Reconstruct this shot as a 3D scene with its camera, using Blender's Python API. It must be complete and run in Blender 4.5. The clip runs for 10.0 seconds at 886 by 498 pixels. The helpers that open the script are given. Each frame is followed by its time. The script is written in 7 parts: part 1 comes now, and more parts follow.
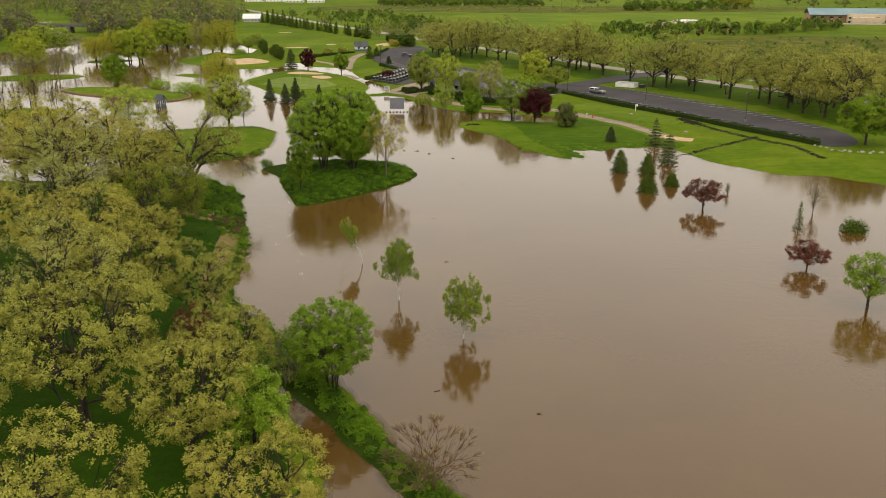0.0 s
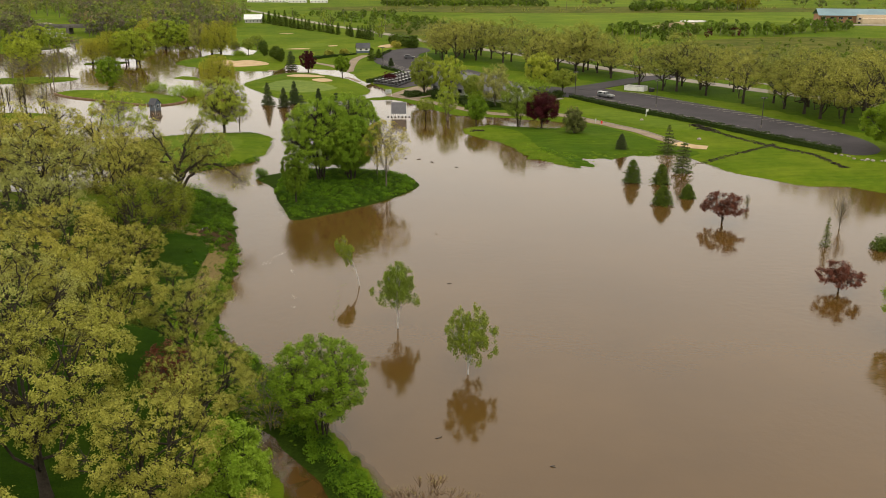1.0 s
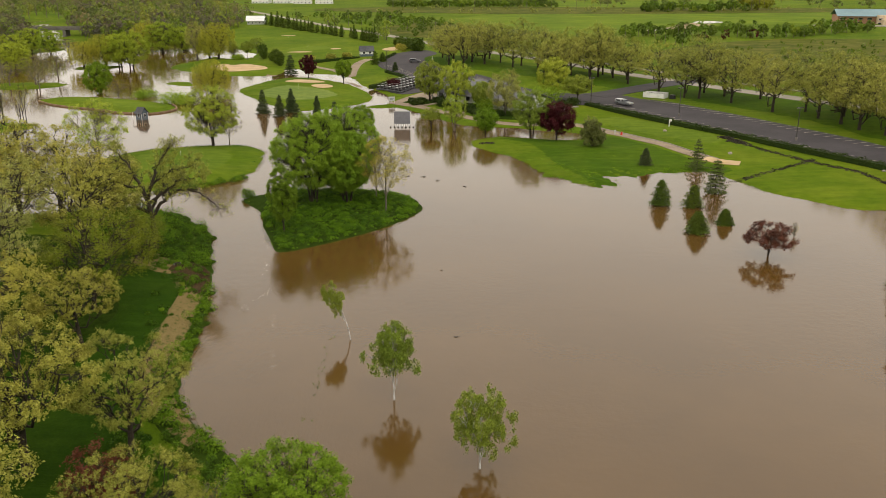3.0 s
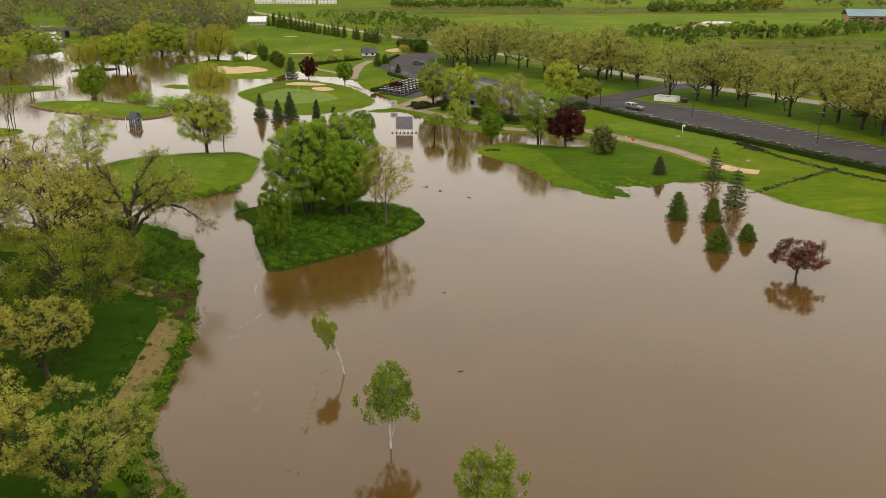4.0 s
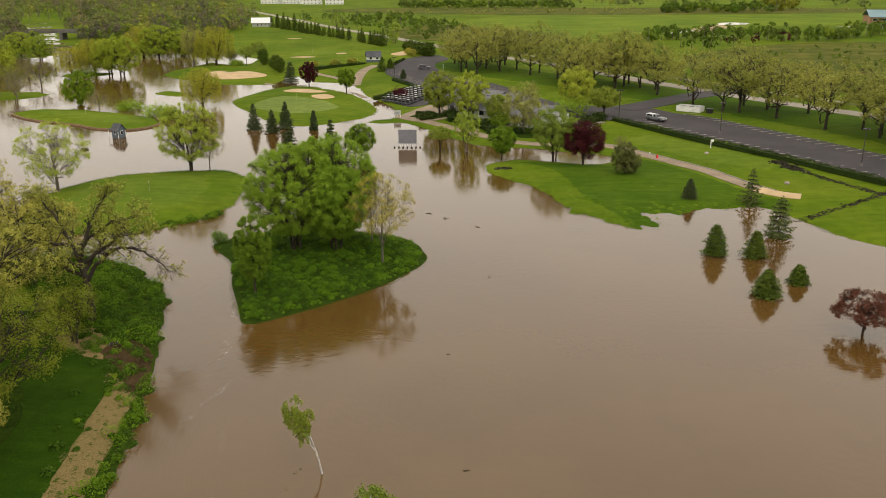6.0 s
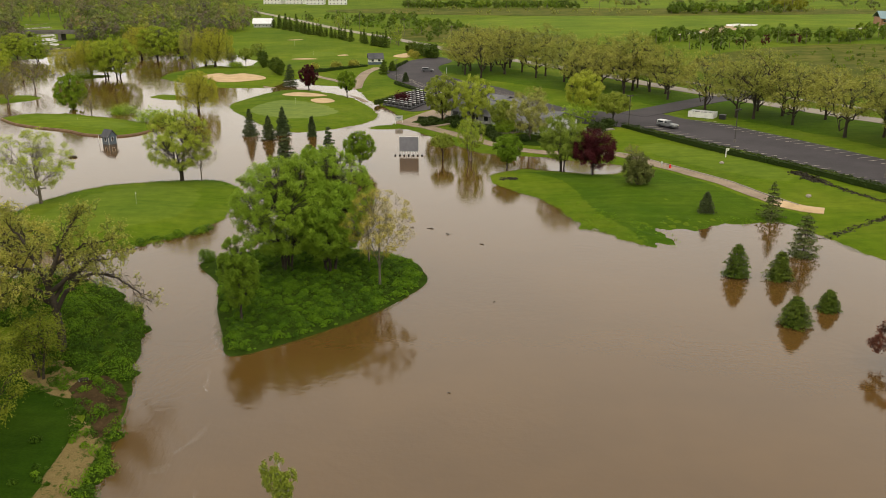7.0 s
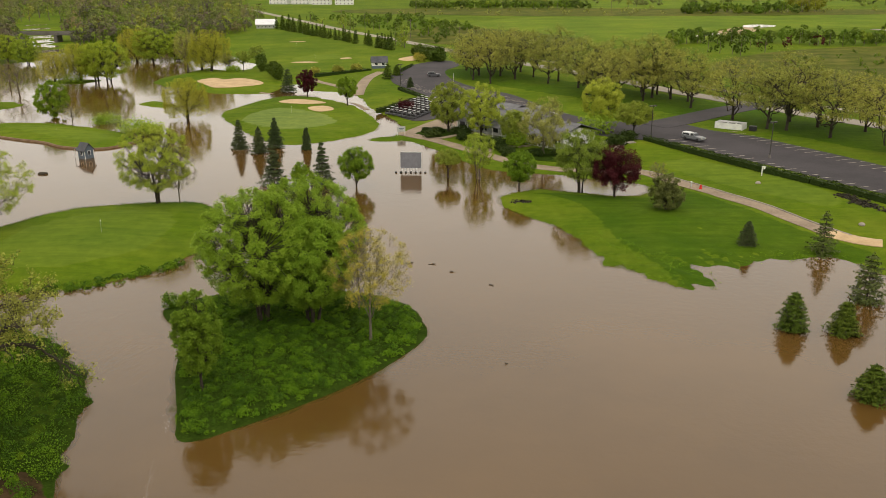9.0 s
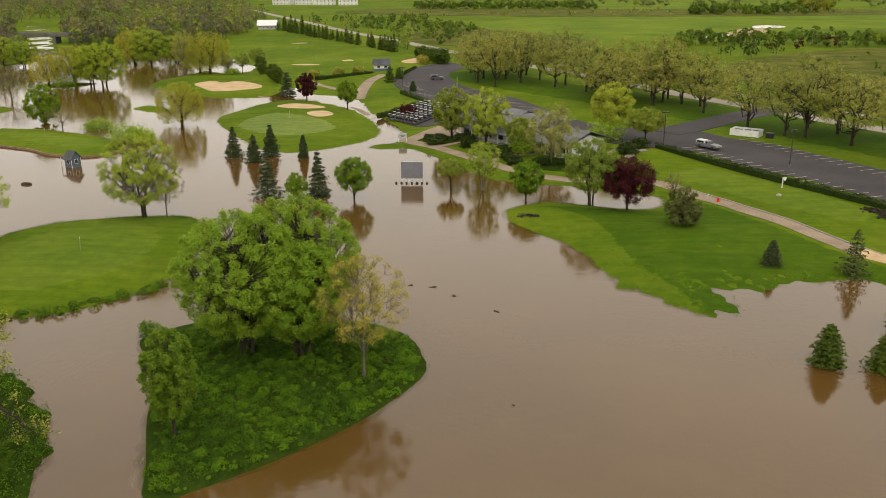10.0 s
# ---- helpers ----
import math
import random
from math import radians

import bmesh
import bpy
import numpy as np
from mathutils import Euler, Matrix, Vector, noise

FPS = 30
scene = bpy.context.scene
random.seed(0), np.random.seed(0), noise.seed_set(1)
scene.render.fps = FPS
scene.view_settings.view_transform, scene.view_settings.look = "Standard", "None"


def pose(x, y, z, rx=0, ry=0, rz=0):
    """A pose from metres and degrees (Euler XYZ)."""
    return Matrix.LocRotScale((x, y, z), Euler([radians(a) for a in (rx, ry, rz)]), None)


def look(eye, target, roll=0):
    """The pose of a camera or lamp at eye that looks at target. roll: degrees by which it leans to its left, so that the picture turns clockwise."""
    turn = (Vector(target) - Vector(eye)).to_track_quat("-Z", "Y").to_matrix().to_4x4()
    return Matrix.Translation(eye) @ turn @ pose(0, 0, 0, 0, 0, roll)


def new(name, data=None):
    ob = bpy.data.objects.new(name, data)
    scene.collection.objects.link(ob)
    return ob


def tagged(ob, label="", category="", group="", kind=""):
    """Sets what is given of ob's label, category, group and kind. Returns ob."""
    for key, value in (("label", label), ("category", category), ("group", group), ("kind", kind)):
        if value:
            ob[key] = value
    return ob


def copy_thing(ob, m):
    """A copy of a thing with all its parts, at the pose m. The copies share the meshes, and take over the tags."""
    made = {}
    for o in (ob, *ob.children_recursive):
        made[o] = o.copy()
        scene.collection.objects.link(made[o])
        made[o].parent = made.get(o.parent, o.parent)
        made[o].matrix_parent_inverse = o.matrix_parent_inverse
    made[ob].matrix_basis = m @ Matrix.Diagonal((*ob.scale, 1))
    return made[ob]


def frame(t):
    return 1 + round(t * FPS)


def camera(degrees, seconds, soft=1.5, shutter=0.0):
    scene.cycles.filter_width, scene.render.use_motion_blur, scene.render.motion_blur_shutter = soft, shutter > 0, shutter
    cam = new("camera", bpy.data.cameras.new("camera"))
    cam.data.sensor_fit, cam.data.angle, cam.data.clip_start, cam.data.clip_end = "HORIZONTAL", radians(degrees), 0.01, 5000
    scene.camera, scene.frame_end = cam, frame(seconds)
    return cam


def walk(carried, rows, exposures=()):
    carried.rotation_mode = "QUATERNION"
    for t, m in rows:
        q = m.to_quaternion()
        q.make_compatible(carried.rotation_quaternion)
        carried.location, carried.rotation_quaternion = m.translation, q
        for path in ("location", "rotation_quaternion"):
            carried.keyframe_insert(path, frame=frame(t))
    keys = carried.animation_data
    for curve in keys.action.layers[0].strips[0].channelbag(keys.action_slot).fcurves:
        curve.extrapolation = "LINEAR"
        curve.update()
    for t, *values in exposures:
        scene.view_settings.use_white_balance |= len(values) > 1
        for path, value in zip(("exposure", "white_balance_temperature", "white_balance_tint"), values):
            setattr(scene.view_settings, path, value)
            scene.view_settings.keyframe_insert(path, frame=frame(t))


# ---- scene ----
cam = camera(55.9, 10.0, soft=0.7)
METRES, EYE, TILT, LEAN, TURN = 87.4, 39.2, -18.4, 0.0, 0.0
ROWS = [
    (0.0, 0.0, 0.0, 0.0, -0.0, 0.0, 0.0),
    (0.5, 0.0008, 0.0471, 0.0152, 0.12, 0.0, -0.05),
    (1.0, 0.001, 0.0948, 0.0312, 0.24, 0.01, -0.08),
    (1.5, 0.0008, 0.143, 0.0469, 0.35, 0.02, -0.1),
    (2.0, 0.0009, 0.1908, 0.0621, 0.47, 0.03, -0.11),
    (2.5, 0.001, 0.2386, 0.0766, 0.58, 0.04, -0.12),
    (4.0, 0.002, 0.3817, 0.1213, 1.02, 0.04, -0.15),
    (4.5, 0.0027, 0.4294, 0.1372, 1.16, 0.04, -0.16),
    (5.0, 0.0033, 0.477, 0.1537, 1.31, 0.03, -0.18),
    (5.5, 0.0039, 0.5241, 0.1712, 1.46, 0.0, -0.24),
    (7.0, 0.0045, 0.6609, 0.2199, 1.85, -0.0, -0.45),
    (7.5, 0.0045, 0.7093, 0.236, 1.99, -0.01, -0.51),
    (8.0, 0.0045, 0.7578, 0.2515, 2.12, -0.02, -0.56),
    (8.5, 0.0047, 0.806, 0.2671, 2.27, -0.03, -0.58),
    (9.0, 0.0048, 0.8543, 0.2826, 2.41, -0.03, -0.6),
    (9.5, 0.0049, 0.901, 0.2994, 2.56, -0.05, -0.65),
    (10.0, 0.0051, 0.949, 0.3147, 2.73, -0.03, -0.66),
]
walk(cam, [(t, pose(0, 0, EYE, TILT, LEAN, TURN) @ pose(METRES * x, METRES * y, METRES * z, 90 + pitch, roll, yaw)) for t, x, y, z, yaw, pitch, roll in ROWS])


# ---- world and light ----
world = bpy.data.worlds.new("overcast")
scene.world = world
world.use_nodes = True
wn, wl = world.node_tree.nodes, world.node_tree.links
wn.clear()
sky = wn.new("ShaderNodeTexSky")
sky.sky_type = "NISHITA"
sky.sun_disc = False
sky.sun_elevation = radians(52)
sky.sun_rotation = radians(200)
dim = wn.new("ShaderNodeVectorMath")
dim.operation = "SCALE"
dim.inputs["Scale"].default_value = 0.09
cloud = wn.new("ShaderNodeMix")
cloud.data_type = "RGBA"
cloud.inputs[0].default_value = 0.86
cloud.inputs[7].default_value = (1.045, 0.96, 0.825, 1)
back = wn.new("ShaderNodeBackground")
back.inputs["Strength"].default_value = 1.38
wout = wn.new("ShaderNodeOutputWorld")
wl.new(sky.outputs[0], dim.inputs[0])
wl.new(dim.outputs[0], cloud.inputs[6])
wl.new(cloud.outputs[2], back.inputs["Color"])
wl.new(back.outputs[0], wout.inputs["Surface"])

sun = new("sun", bpy.data.lights.new("sun", "SUN"))
sun.data.energy, sun.data.angle, sun.data.color = 0.8, radians(25), (1.0, 0.96, 0.9)
sun.matrix_world = look((0, 0, 90), (-25, 60, 0))

rng = np.random.default_rng(7)


# ---- materials ----
def material(name, rough=0.9, spec=0.3, metal=0.0):
    m = bpy.data.materials.new(name)
    m.use_nodes = True
    b = m.node_tree.nodes["Principled BSDF"]
    b.inputs["Roughness"].default_value = rough
    b.inputs["Specular IOR Level"].default_value = spec
    b.inputs["Metallic"].default_value = metal
    return m, m.node_tree.nodes, m.node_tree.links, b


def noise_node(n, l, scale, detail=4, vec=None, rough=0.6):
    t = n.new("ShaderNodeTexNoise")
    t.inputs["Scale"].default_value, t.inputs["Detail"].default_value, t.inputs["Roughness"].default_value = scale, detail, rough
    if vec is None:
        g = n.new("ShaderNodeNewGeometry")
        vec = g.outputs["Position"]
    l.new(vec, t.inputs["Vector"])
    return t.outputs["Fac"]


def ramp(n, l, fac, stops):
    r = n.new("ShaderNodeValToRGB")
    els = r.color_ramp.elements
    while len(els) < len(stops):
        els.new(0.5)
    for e, (p, c) in zip(els, stops):
        e.position, e.color = p, (*c, 1)
    l.new(fac, r.inputs["Fac"])
    return r.outputs["Color"]


def mix(n, l, fac, a, b, blend="MIX"):
    m = n.new("ShaderNodeMix")
    m.data_type, m.blend_type = "RGBA", blend
    for socket, value in ((m.inputs[0], fac), (m.inputs[6], a), (m.inputs[7], b)):
        if isinstance(value, (int, float)):
            socket.default_value = value
        elif isinstance(value, tuple):
            socket.default_value = (*value, 1)
        else:
            l.new(value, socket)
    return m.outputs[2]


def bump(n, l, b, height, strength, distance):
    u = n.new("ShaderNodeBump")
    u.inputs["Strength"].default_value, u.inputs["Distance"].default_value = strength, distance
    l.new(height, u.inputs["Height"])
    l.new(u.outputs[0], b.inputs["Normal"])


def surface(name, dark, light, fine, coarse, rough=0.9, spec=0.3, metal=0.0, relief=0.3, depth=0.02, tint=None):
    """A worn surface: fine grain and coarse stains between two colours."""
    m, n, l, b = material(name, rough, spec, metal)
    f = noise_node(n, l, fine, 5)
    c = noise_node(n, l, coarse, 3)
    base = ramp(n, l, f, [(0.3, dark), (0.7, light)])
    stain = ramp(n, l, c, [(0.35, tint or tuple(0.75 * v for v in dark)), (0.62, light)])
    l.new(mix(n, l, 0.4, base, stain), b.inputs["Base Color"])
    if relief:
        bump(n, l, b, f, relief, depth)
    return m


def grass_colour(n, l, dark, light, dry, fine, dry_amount):
    f = noise_node(n, l, fine, 6, rough=0.7)
    c = noise_node(n, l, 0.09, 4)
    w = noise_node(n, l, 0.021, 3)
    base = ramp(n, l, f, [(0.25, dark), (0.75, light)])
    patch_colour = mix(n, l, ramp(n, l, c, [(0.42, (0, 0, 0)), (0.68, (dry_amount,) * 3)]), base, dry)
    wide = ramp(n, l, w, [(0.35, (0.76, 0.82, 0.8)), (0.65, (1.16, 1.08, 1.0))])
    tufts = ramp(n, l, noise_node(n, l, 0.55, 5, rough=0.65), [(0.3, (0.80, 0.83, 0.8)), (0.7, (1.12, 1.10, 1.1))])
    g = n.new("ShaderNodeNewGeometry")
    along = n.new("ShaderNodeMapping")
    along.inputs["Rotation"].default_value = (0, 0, 0.6)
    along.inputs["Scale"].default_value = (0.06, 0.75, 1)
    l.new(g.outputs["Position"], along.inputs["Vector"])
    mown = ramp(n, l, noise_node(n, l, 1.0, 3, along.outputs[0]), [(0.35, (0.86, 0.9, 0.9)), (0.65, (1.1, 1.07, 1.05))])
    toned = mix(n, l, 1.0, mix(n, l, 1.0, patch_colour, wide, "MULTIPLY"), mown, "MULTIPLY")
    return mix(n, l, 1.0, toned, tufts, "MULTIPLY"), f


def grass(name, dark, light, dry, fine=6.0, dry_amount=0.35, relief=0.6):
    m, n, l, b = material(name, 0.95, 0.04)
    colour, f = grass_colour(n, l, dark, light, dry, fine, dry_amount)
    l.new(colour, b.inputs["Base Color"])
    bump(n, l, b, f, relief, 0.12)
    return m


def leaf(name, a, b2, c, glow=0.22, rough=0.6, mixed=False):
    """Leaves: three tones shared out leaf by leaf and tree by tree, with light passing through."""
    m, n, l, b = material(name, rough, 0.08)
    g = n.new("ShaderNodeNewGeometry")
    o = n.new("ShaderNodeObjectInfo")
    a = tuple(0.5 * p + 0.5 * q for p, q in zip(a, b2))
    c = tuple(0.45 * p + 0.55 * q for p, q in zip(c, b2))
    col = ramp(n, l, g.outputs["Random Per Island"], [(0.05, a), (0.5, b2), (0.95, c)])
    tree_tone = ramp(n, l, o.outputs["Random"], [(0.0, (0.84, 0.9, 0.86)), (1.0, (1.14, 1.06, 1.0))])
    col = mix(n, l, 1.0, col, tree_tone, "MULTIPLY")
    if mixed:
        kind = n.new("ShaderNodeAttribute")
        kind.attribute_name = "kind"
        col = mix(n, l, 1.0, col, ramp(n, l, kind.outputs["Fac"], [(0.0, (0.62, 0.66, 0.8)), (0.35, (0.9, 0.88, 0.95)), (0.7, (1.0, 1.12, 0.85)), (1.0, (1.4, 1.3, 0.9))]), "MULTIPLY")
    l.new(col, b.inputs["Base Color"])
    tr = n.new("ShaderNodeBsdfTranslucent")
    l.new(col, tr.inputs["Color"])
    mx = n.new("ShaderNodeMixShader")
    mx.inputs[0].default_value = glow
    l.new(b.outputs[0], mx.inputs[1])
    l.new(tr.outputs[0], mx.inputs[2])
    l.new(mx.outputs[0], n["Material Output"].inputs["Surface"])
    return m


TURF = ((0.054, 0.095, 0.0038), (0.1274, 0.1944, 0.0092), (0.1836, 0.2106, 0.0216))
M_GRASS = grass("grass", *TURF)
M_LUSH = grass("lush_bank", (0.018, 0.042, 0.003), (0.052, 0.098, 0.006), (0.085, 0.12, 0.009), fine=3.0, dry_amount=0.5, relief=1.0)
# Rough grass: darker by itself, and darkened further for shade under the oak row.
M_ROUGH = grass("mown_rough", (0.031, 0.072, 0.003), (0.078, 0.138, 0.0065), (0.10, 0.143, 0.011), fine=5.0)
M_EARTH = surface("washed_bank_earth", (0.022, 0.015, 0.007), (0.085, 0.056, 0.027), 2.2, 0.5, rough=1.0, spec=0.03, relief=1.0, depth=0.1)
# Turf colours darkened to carry the shade of the oaks.
SHADE_TONED_TURF = ((0.013, 0.038, 0.002), (0.032, 0.071, 0.0034), (0.042, 0.07, 0.006))
M_LAWN = grass("shade_toned_lawn", *SHADE_TONED_TURF, fine=5.0)
M_GREEN = grass("putting_green", (0.090, 0.138, 0.010), (0.132, 0.190, 0.018), (0.14, 0.19, 0.02), fine=9.0, relief=0.2)
M_GREEN_PALE = grass("pale_putting_green", (0.135, 0.185, 0.040), (0.185, 0.240, 0.060), (0.15, 0.20, 0.03), fine=9.0, relief=0.2)
M_FIELD = grass("field", (0.092, 0.148, 0.009), (0.146, 0.213, 0.016), (0.13, 0.165, 0.018), fine=0.05, dry_amount=0.6, relief=0.2)
M_MEADOW = grass("meadow", (0.052, 0.070, 0.008), (0.098, 0.118, 0.016), (0.15, 0.135, 0.035), fine=0.2, dry_amount=0.8, relief=0.3)
M_REED = surface("reeds", (0.25, 0.18, 0.09), (0.40, 0.30, 0.16), 1.2, 0.15)
M_STRAW, sn, sl, sb = material("flattened_straw", 0.95, 0.05)
s_grain = noise_node(sn, sl, 9.0, 5)
s_col = ramp(sn, sl, s_grain, [(0.3, (0.12, 0.085, 0.03)), (0.7, (0.27, 0.205, 0.09))])
s_gap = ramp(sn, sl, noise_node(sn, sl, 1.1, 5, rough=0.75), [(0.54, (0, 0, 0)), (0.64, (1, 1, 1))])
sl.new(mix(sn, sl, s_gap, s_col, ramp(sn, sl, s_grain, [(0.3, (0.02, 0.045, 0.003)), (0.7, (0.06, 0.10, 0.008))])), sb.inputs["Base Color"])
bump(sn, sl, sb, s_grain, 1.0, 0.08)
M_SAND = surface("bunker_sand", (0.42, 0.29, 0.15), (0.56, 0.41, 0.24), 3.0, 0.3, relief=0.3)
M_ASPHALT = surface("asphalt", (0.038, 0.035, 0.038), (0.078, 0.070, 0.074), 4.0, 0.12, rough=0.9, spec=0.15, tint=(0.042, 0.038, 0.042))
M_ROAD = surface("pale_concrete_road", (0.22, 0.19, 0.155), (0.33, 0.29, 0.24), 2.0, 0.1, rough=0.85)
M_PATH = surface("silty_cart_path", (0.19, 0.14, 0.095), (0.33, 0.26, 0.19), 2.5, 0.25, rough=0.9, tint=(0.15, 0.11, 0.075))
M_PAINT_LINE = surface("worn_line_paint", (0.38, 0.34, 0.27), (0.60, 0.55, 0.45), 6.0, 0.5)
M_MUD = surface("dark_wrack", (0.02, 0.018, 0.012), (0.06, 0.05, 0.03), 6.0, 0.6, relief=1.0, depth=0.1)
M_STONE = surface("boulder", (0.20, 0.17, 0.14), (0.42, 0.37, 0.31), 4.0, 0.6, relief=0.8, depth=0.05)
# Soil of the beds; its dark tone also stands in for shade between weeds.
M_SOIL_GAP_SHADE = surface("soil_and_weed_gap_shade", (0.014, 0.028, 0.003), (0.04, 0.07, 0.008), 4.0, 0.6, rough=1.0, spec=0.02, relief=1.0, depth=0.06)
M_TIMBER = surface("timber_edging", (0.16, 0.10, 0.06), (0.30, 0.20, 0.12), 3.0, 0.5)
M_BARK = surface("oak_bark", (0.022, 0.018, 0.013), (0.07, 0.055, 0.038), 5.0, 0.7, relief=1.0, depth=0.05)
M_BARK_PALE = surface("grey_bark", (0.09, 0.078, 0.056), (0.20, 0.172, 0.125), 5.0, 0.7, relief=0.8)
M_TWIG = surface("brown_willow_twig", (0.10, 0.062, 0.032), (0.21, 0.135, 0.075), 5.0, 0.7, relief=0.5)
M_BARK_WHITE = surface("birch_bark", (0.25, 0.22, 0.19), (0.78, 0.76, 0.72), 4.0, 1.6, relief=0.3, tint=(0.12, 0.10, 0.09))

M_LEAF_OAK = leaf("young_oak_leaf", (0.1028, 0.1081, 0.0122), (0.3138, 0.3115, 0.0515), (0.5799, 0.5634, 0.1420))
M_LEAF_OAK2 = leaf("dull_oak_leaf", (0.1156, 0.1245, 0.024), (0.2938, 0.3107, 0.0744), (0.526, 0.5343, 0.18))
M_LEAF_ROW = leaf("row_oak_leaf", (0.1113, 0.1222, 0.018), (0.2777, 0.2919, 0.054), (0.5088, 0.519, 0.125))
M_LEAF_GREEN = leaf("maple_leaf", (0.108, 0.18, 0.0108), (0.252, 0.378, 0.0288), (0.408, 0.546, 0.066), glow=0.34)
M_LEAF_COLUMN = leaf("dark_upright_leaf", (0.075, 0.125, 0.0088), (0.175, 0.2687, 0.02), (0.3125, 0.425, 0.0438), glow=0.34)
M_LEAF_ELM = leaf("young_elm_leaf", (0.0860, 0.1032, 0.0077), (0.1849, 0.2107, 0.0172), (0.3096, 0.3268, 0.0430))
M_LEAF_CRACK = leaf("crack_willow_leaf", (0.1456, 0.2128, 0.0134), (0.2912, 0.3752, 0.0291), (0.4704, 0.5264, 0.0672))
M_BELT = leaf("tree_belt_leaf", (0.06, 0.10, 0.012), (0.115, 0.175, 0.022), (0.18, 0.25, 0.04), mixed=True)
M_LEAF_FRESH = leaf("fresh_green_leaf", (0.075, 0.14, 0.008), (0.185, 0.29, 0.018), (0.32, 0.44, 0.045), glow=0.34)
M_LEAF_WILLOW = leaf("willow_leaf", (0.1884, 0.246, 0.0192), (0.3432, 0.414, 0.0408), (0.5316, 0.576, 0.096))
M_LEAF_GOLD = leaf("golden_willow_leaf", (0.22, 0.22, 0.0165), (0.385, 0.3795, 0.0396), (0.55, 0.539, 0.088))
M_LEAF_PALE = leaf("opening_bud", (0.19, 0.175, 0.024), (0.33, 0.312, 0.045), (0.47, 0.45, 0.08))
M_LEAF_PURPLE = leaf("purple_leaf", (0.024, 0.005, 0.007), (0.055, 0.010, 0.014), (0.10, 0.024, 0.028), glow=0.2)
M_LEAF_RUST = leaf("rusty_red_leaf", (0.060, 0.020, 0.013), (0.125, 0.042, 0.026), (0.22, 0.085, 0.05), glow=0.2)
M_LEAF_BIRCH = leaf("birch_leaf", (0.112, 0.155, 0.0165), (0.222, 0.283, 0.035), (0.372, 0.428, 0.077))
M_NEEDLE = leaf("spruce_needle", (0.028, 0.05, 0.005), (0.07, 0.108, 0.011), (0.15, 0.195, 0.026), glow=0.1)
M_NEEDLE_BLUE = leaf("blue_spruce_needle", (0.022, 0.037, 0.012), (0.056, 0.077, 0.027), (0.125, 0.15, 0.062), glow=0.1)
M_PINE = leaf("pine_needle", (0.045, 0.06, 0.014), (0.105, 0.125, 0.033), (0.2, 0.22, 0.068), glow=0.12)
M_WEED = leaf("bank_weed", (0.0501, 0.112, 0.0052), (0.107, 0.207, 0.0104), (0.2, 0.315, 0.0208), glow=0.3)
M_WEED_DARK = leaf("dark_bank_weed", (0.0252, 0.063, 0.0056), (0.0588, 0.1232, 0.0098), (0.112, 0.196, 0.0168), glow=0.3)
M_WEED_BRIGHT = leaf("yellow_green_weed", (0.0767, 0.152, 0.006), (0.149, 0.267, 0.012), (0.262, 0.387, 0.026), glow=0.3)
M_HEDGE = leaf("hedge_leaf", (0.016, 0.028, 0.005), (0.035, 0.058, 0.010), (0.08, 0.11, 0.022), glow=0.1)
M_WOODS = leaf("far_woods_leaf", (0.144, 0.1656, 0.0464), (0.1824, 0.21, 0.0609), (0.228, 0.2544, 0.0798), glow=0.25, mixed=True)
M_WOODS_GREY = leaf("bare_far_woods", (0.126, 0.1104, 0.0728), (0.1584, 0.1416, 0.0938), (0.192, 0.174, 0.1162), glow=0.25, mixed=True)
M_WOODS_GREEN = leaf("green_far_woods", (0.0978, 0.138, 0.021), (0.1782, 0.2357, 0.0392), (0.276, 0.3335, 0.07), mixed=True)


def plain(name, colour, rough=0.5, spec=0.4, metal=0.0):
    return surface(name, tuple(0.88 * v for v in colour), tuple(min(1, 1.08 * v) for v in colour), 5.0, 0.8, rough, spec, metal, relief=0.0)


M_WHITE = plain("white_paint", (0.78, 0.77, 0.74))
M_SIDING = plain("slate_blue_siding", (0.10, 0.13, 0.16), 0.7)
M_ROOF = surface("grey_shingle", (0.10, 0.10, 0.105), (0.19, 0.19, 0.195), 5.0, 0.4, relief=0.6, depth=0.03)
M_ROOF_DARK = surface("dark_shingle", (0.05, 0.052, 0.06), (0.11, 0.11, 0.12), 5.0, 0.4, relief=0.6, depth=0.03)
M_TEAL = surface("teal_metal_roof", (0.13, 0.22, 0.25), (0.20, 0.31, 0.34), 0.8, 0.05, rough=0.5)
M_BRICK = surface("brick_wall", (0.30, 0.15, 0.09), (0.42, 0.24, 0.15), 1.5, 0.1)
M_TAN = surface("tan_stone_wall", (0.50, 0.38, 0.25), (0.62, 0.50, 0.36), 1.0, 0.1)
M_GLASS = plain("dark_window_glass", (0.03, 0.035, 0.04), 0.08, 0.6)
M_BOARD = surface("grey_board", (0.17, 0.17, 0.19), (0.24, 0.24, 0.26), 2.0, 0.4, rough=0.7)
M_BLACK = plain("black_rubber", (0.02, 0.02, 0.02), 0.7)
M_DARKMETAL = plain("dark_bronze_metal", (0.05, 0.045, 0.04), 0.45)
M_SILVER = plain("silver_car_paint", (0.24, 0.25, 0.26), 0.35, 0.5, 0.3)
M_CARGREY = plain("grey_car_paint", (0.09, 0.09, 0.10), 0.3, 0.6)
M_CARWHITE = plain("white_car_paint", (0.75, 0.75, 0.75), 0.3, 0.6)
M_CREAM = plain("cream_cart_shell", (0.5, 0.5, 0.48), 0.4)
M_RED = plain("red_plastic", (0.6, 0.03, 0.02), 0.4)
M_CONCRETE = surface("bridge_concrete", (0.10, 0.09, 0.08), (0.22, 0.20, 0.18), 1.5, 0.2)
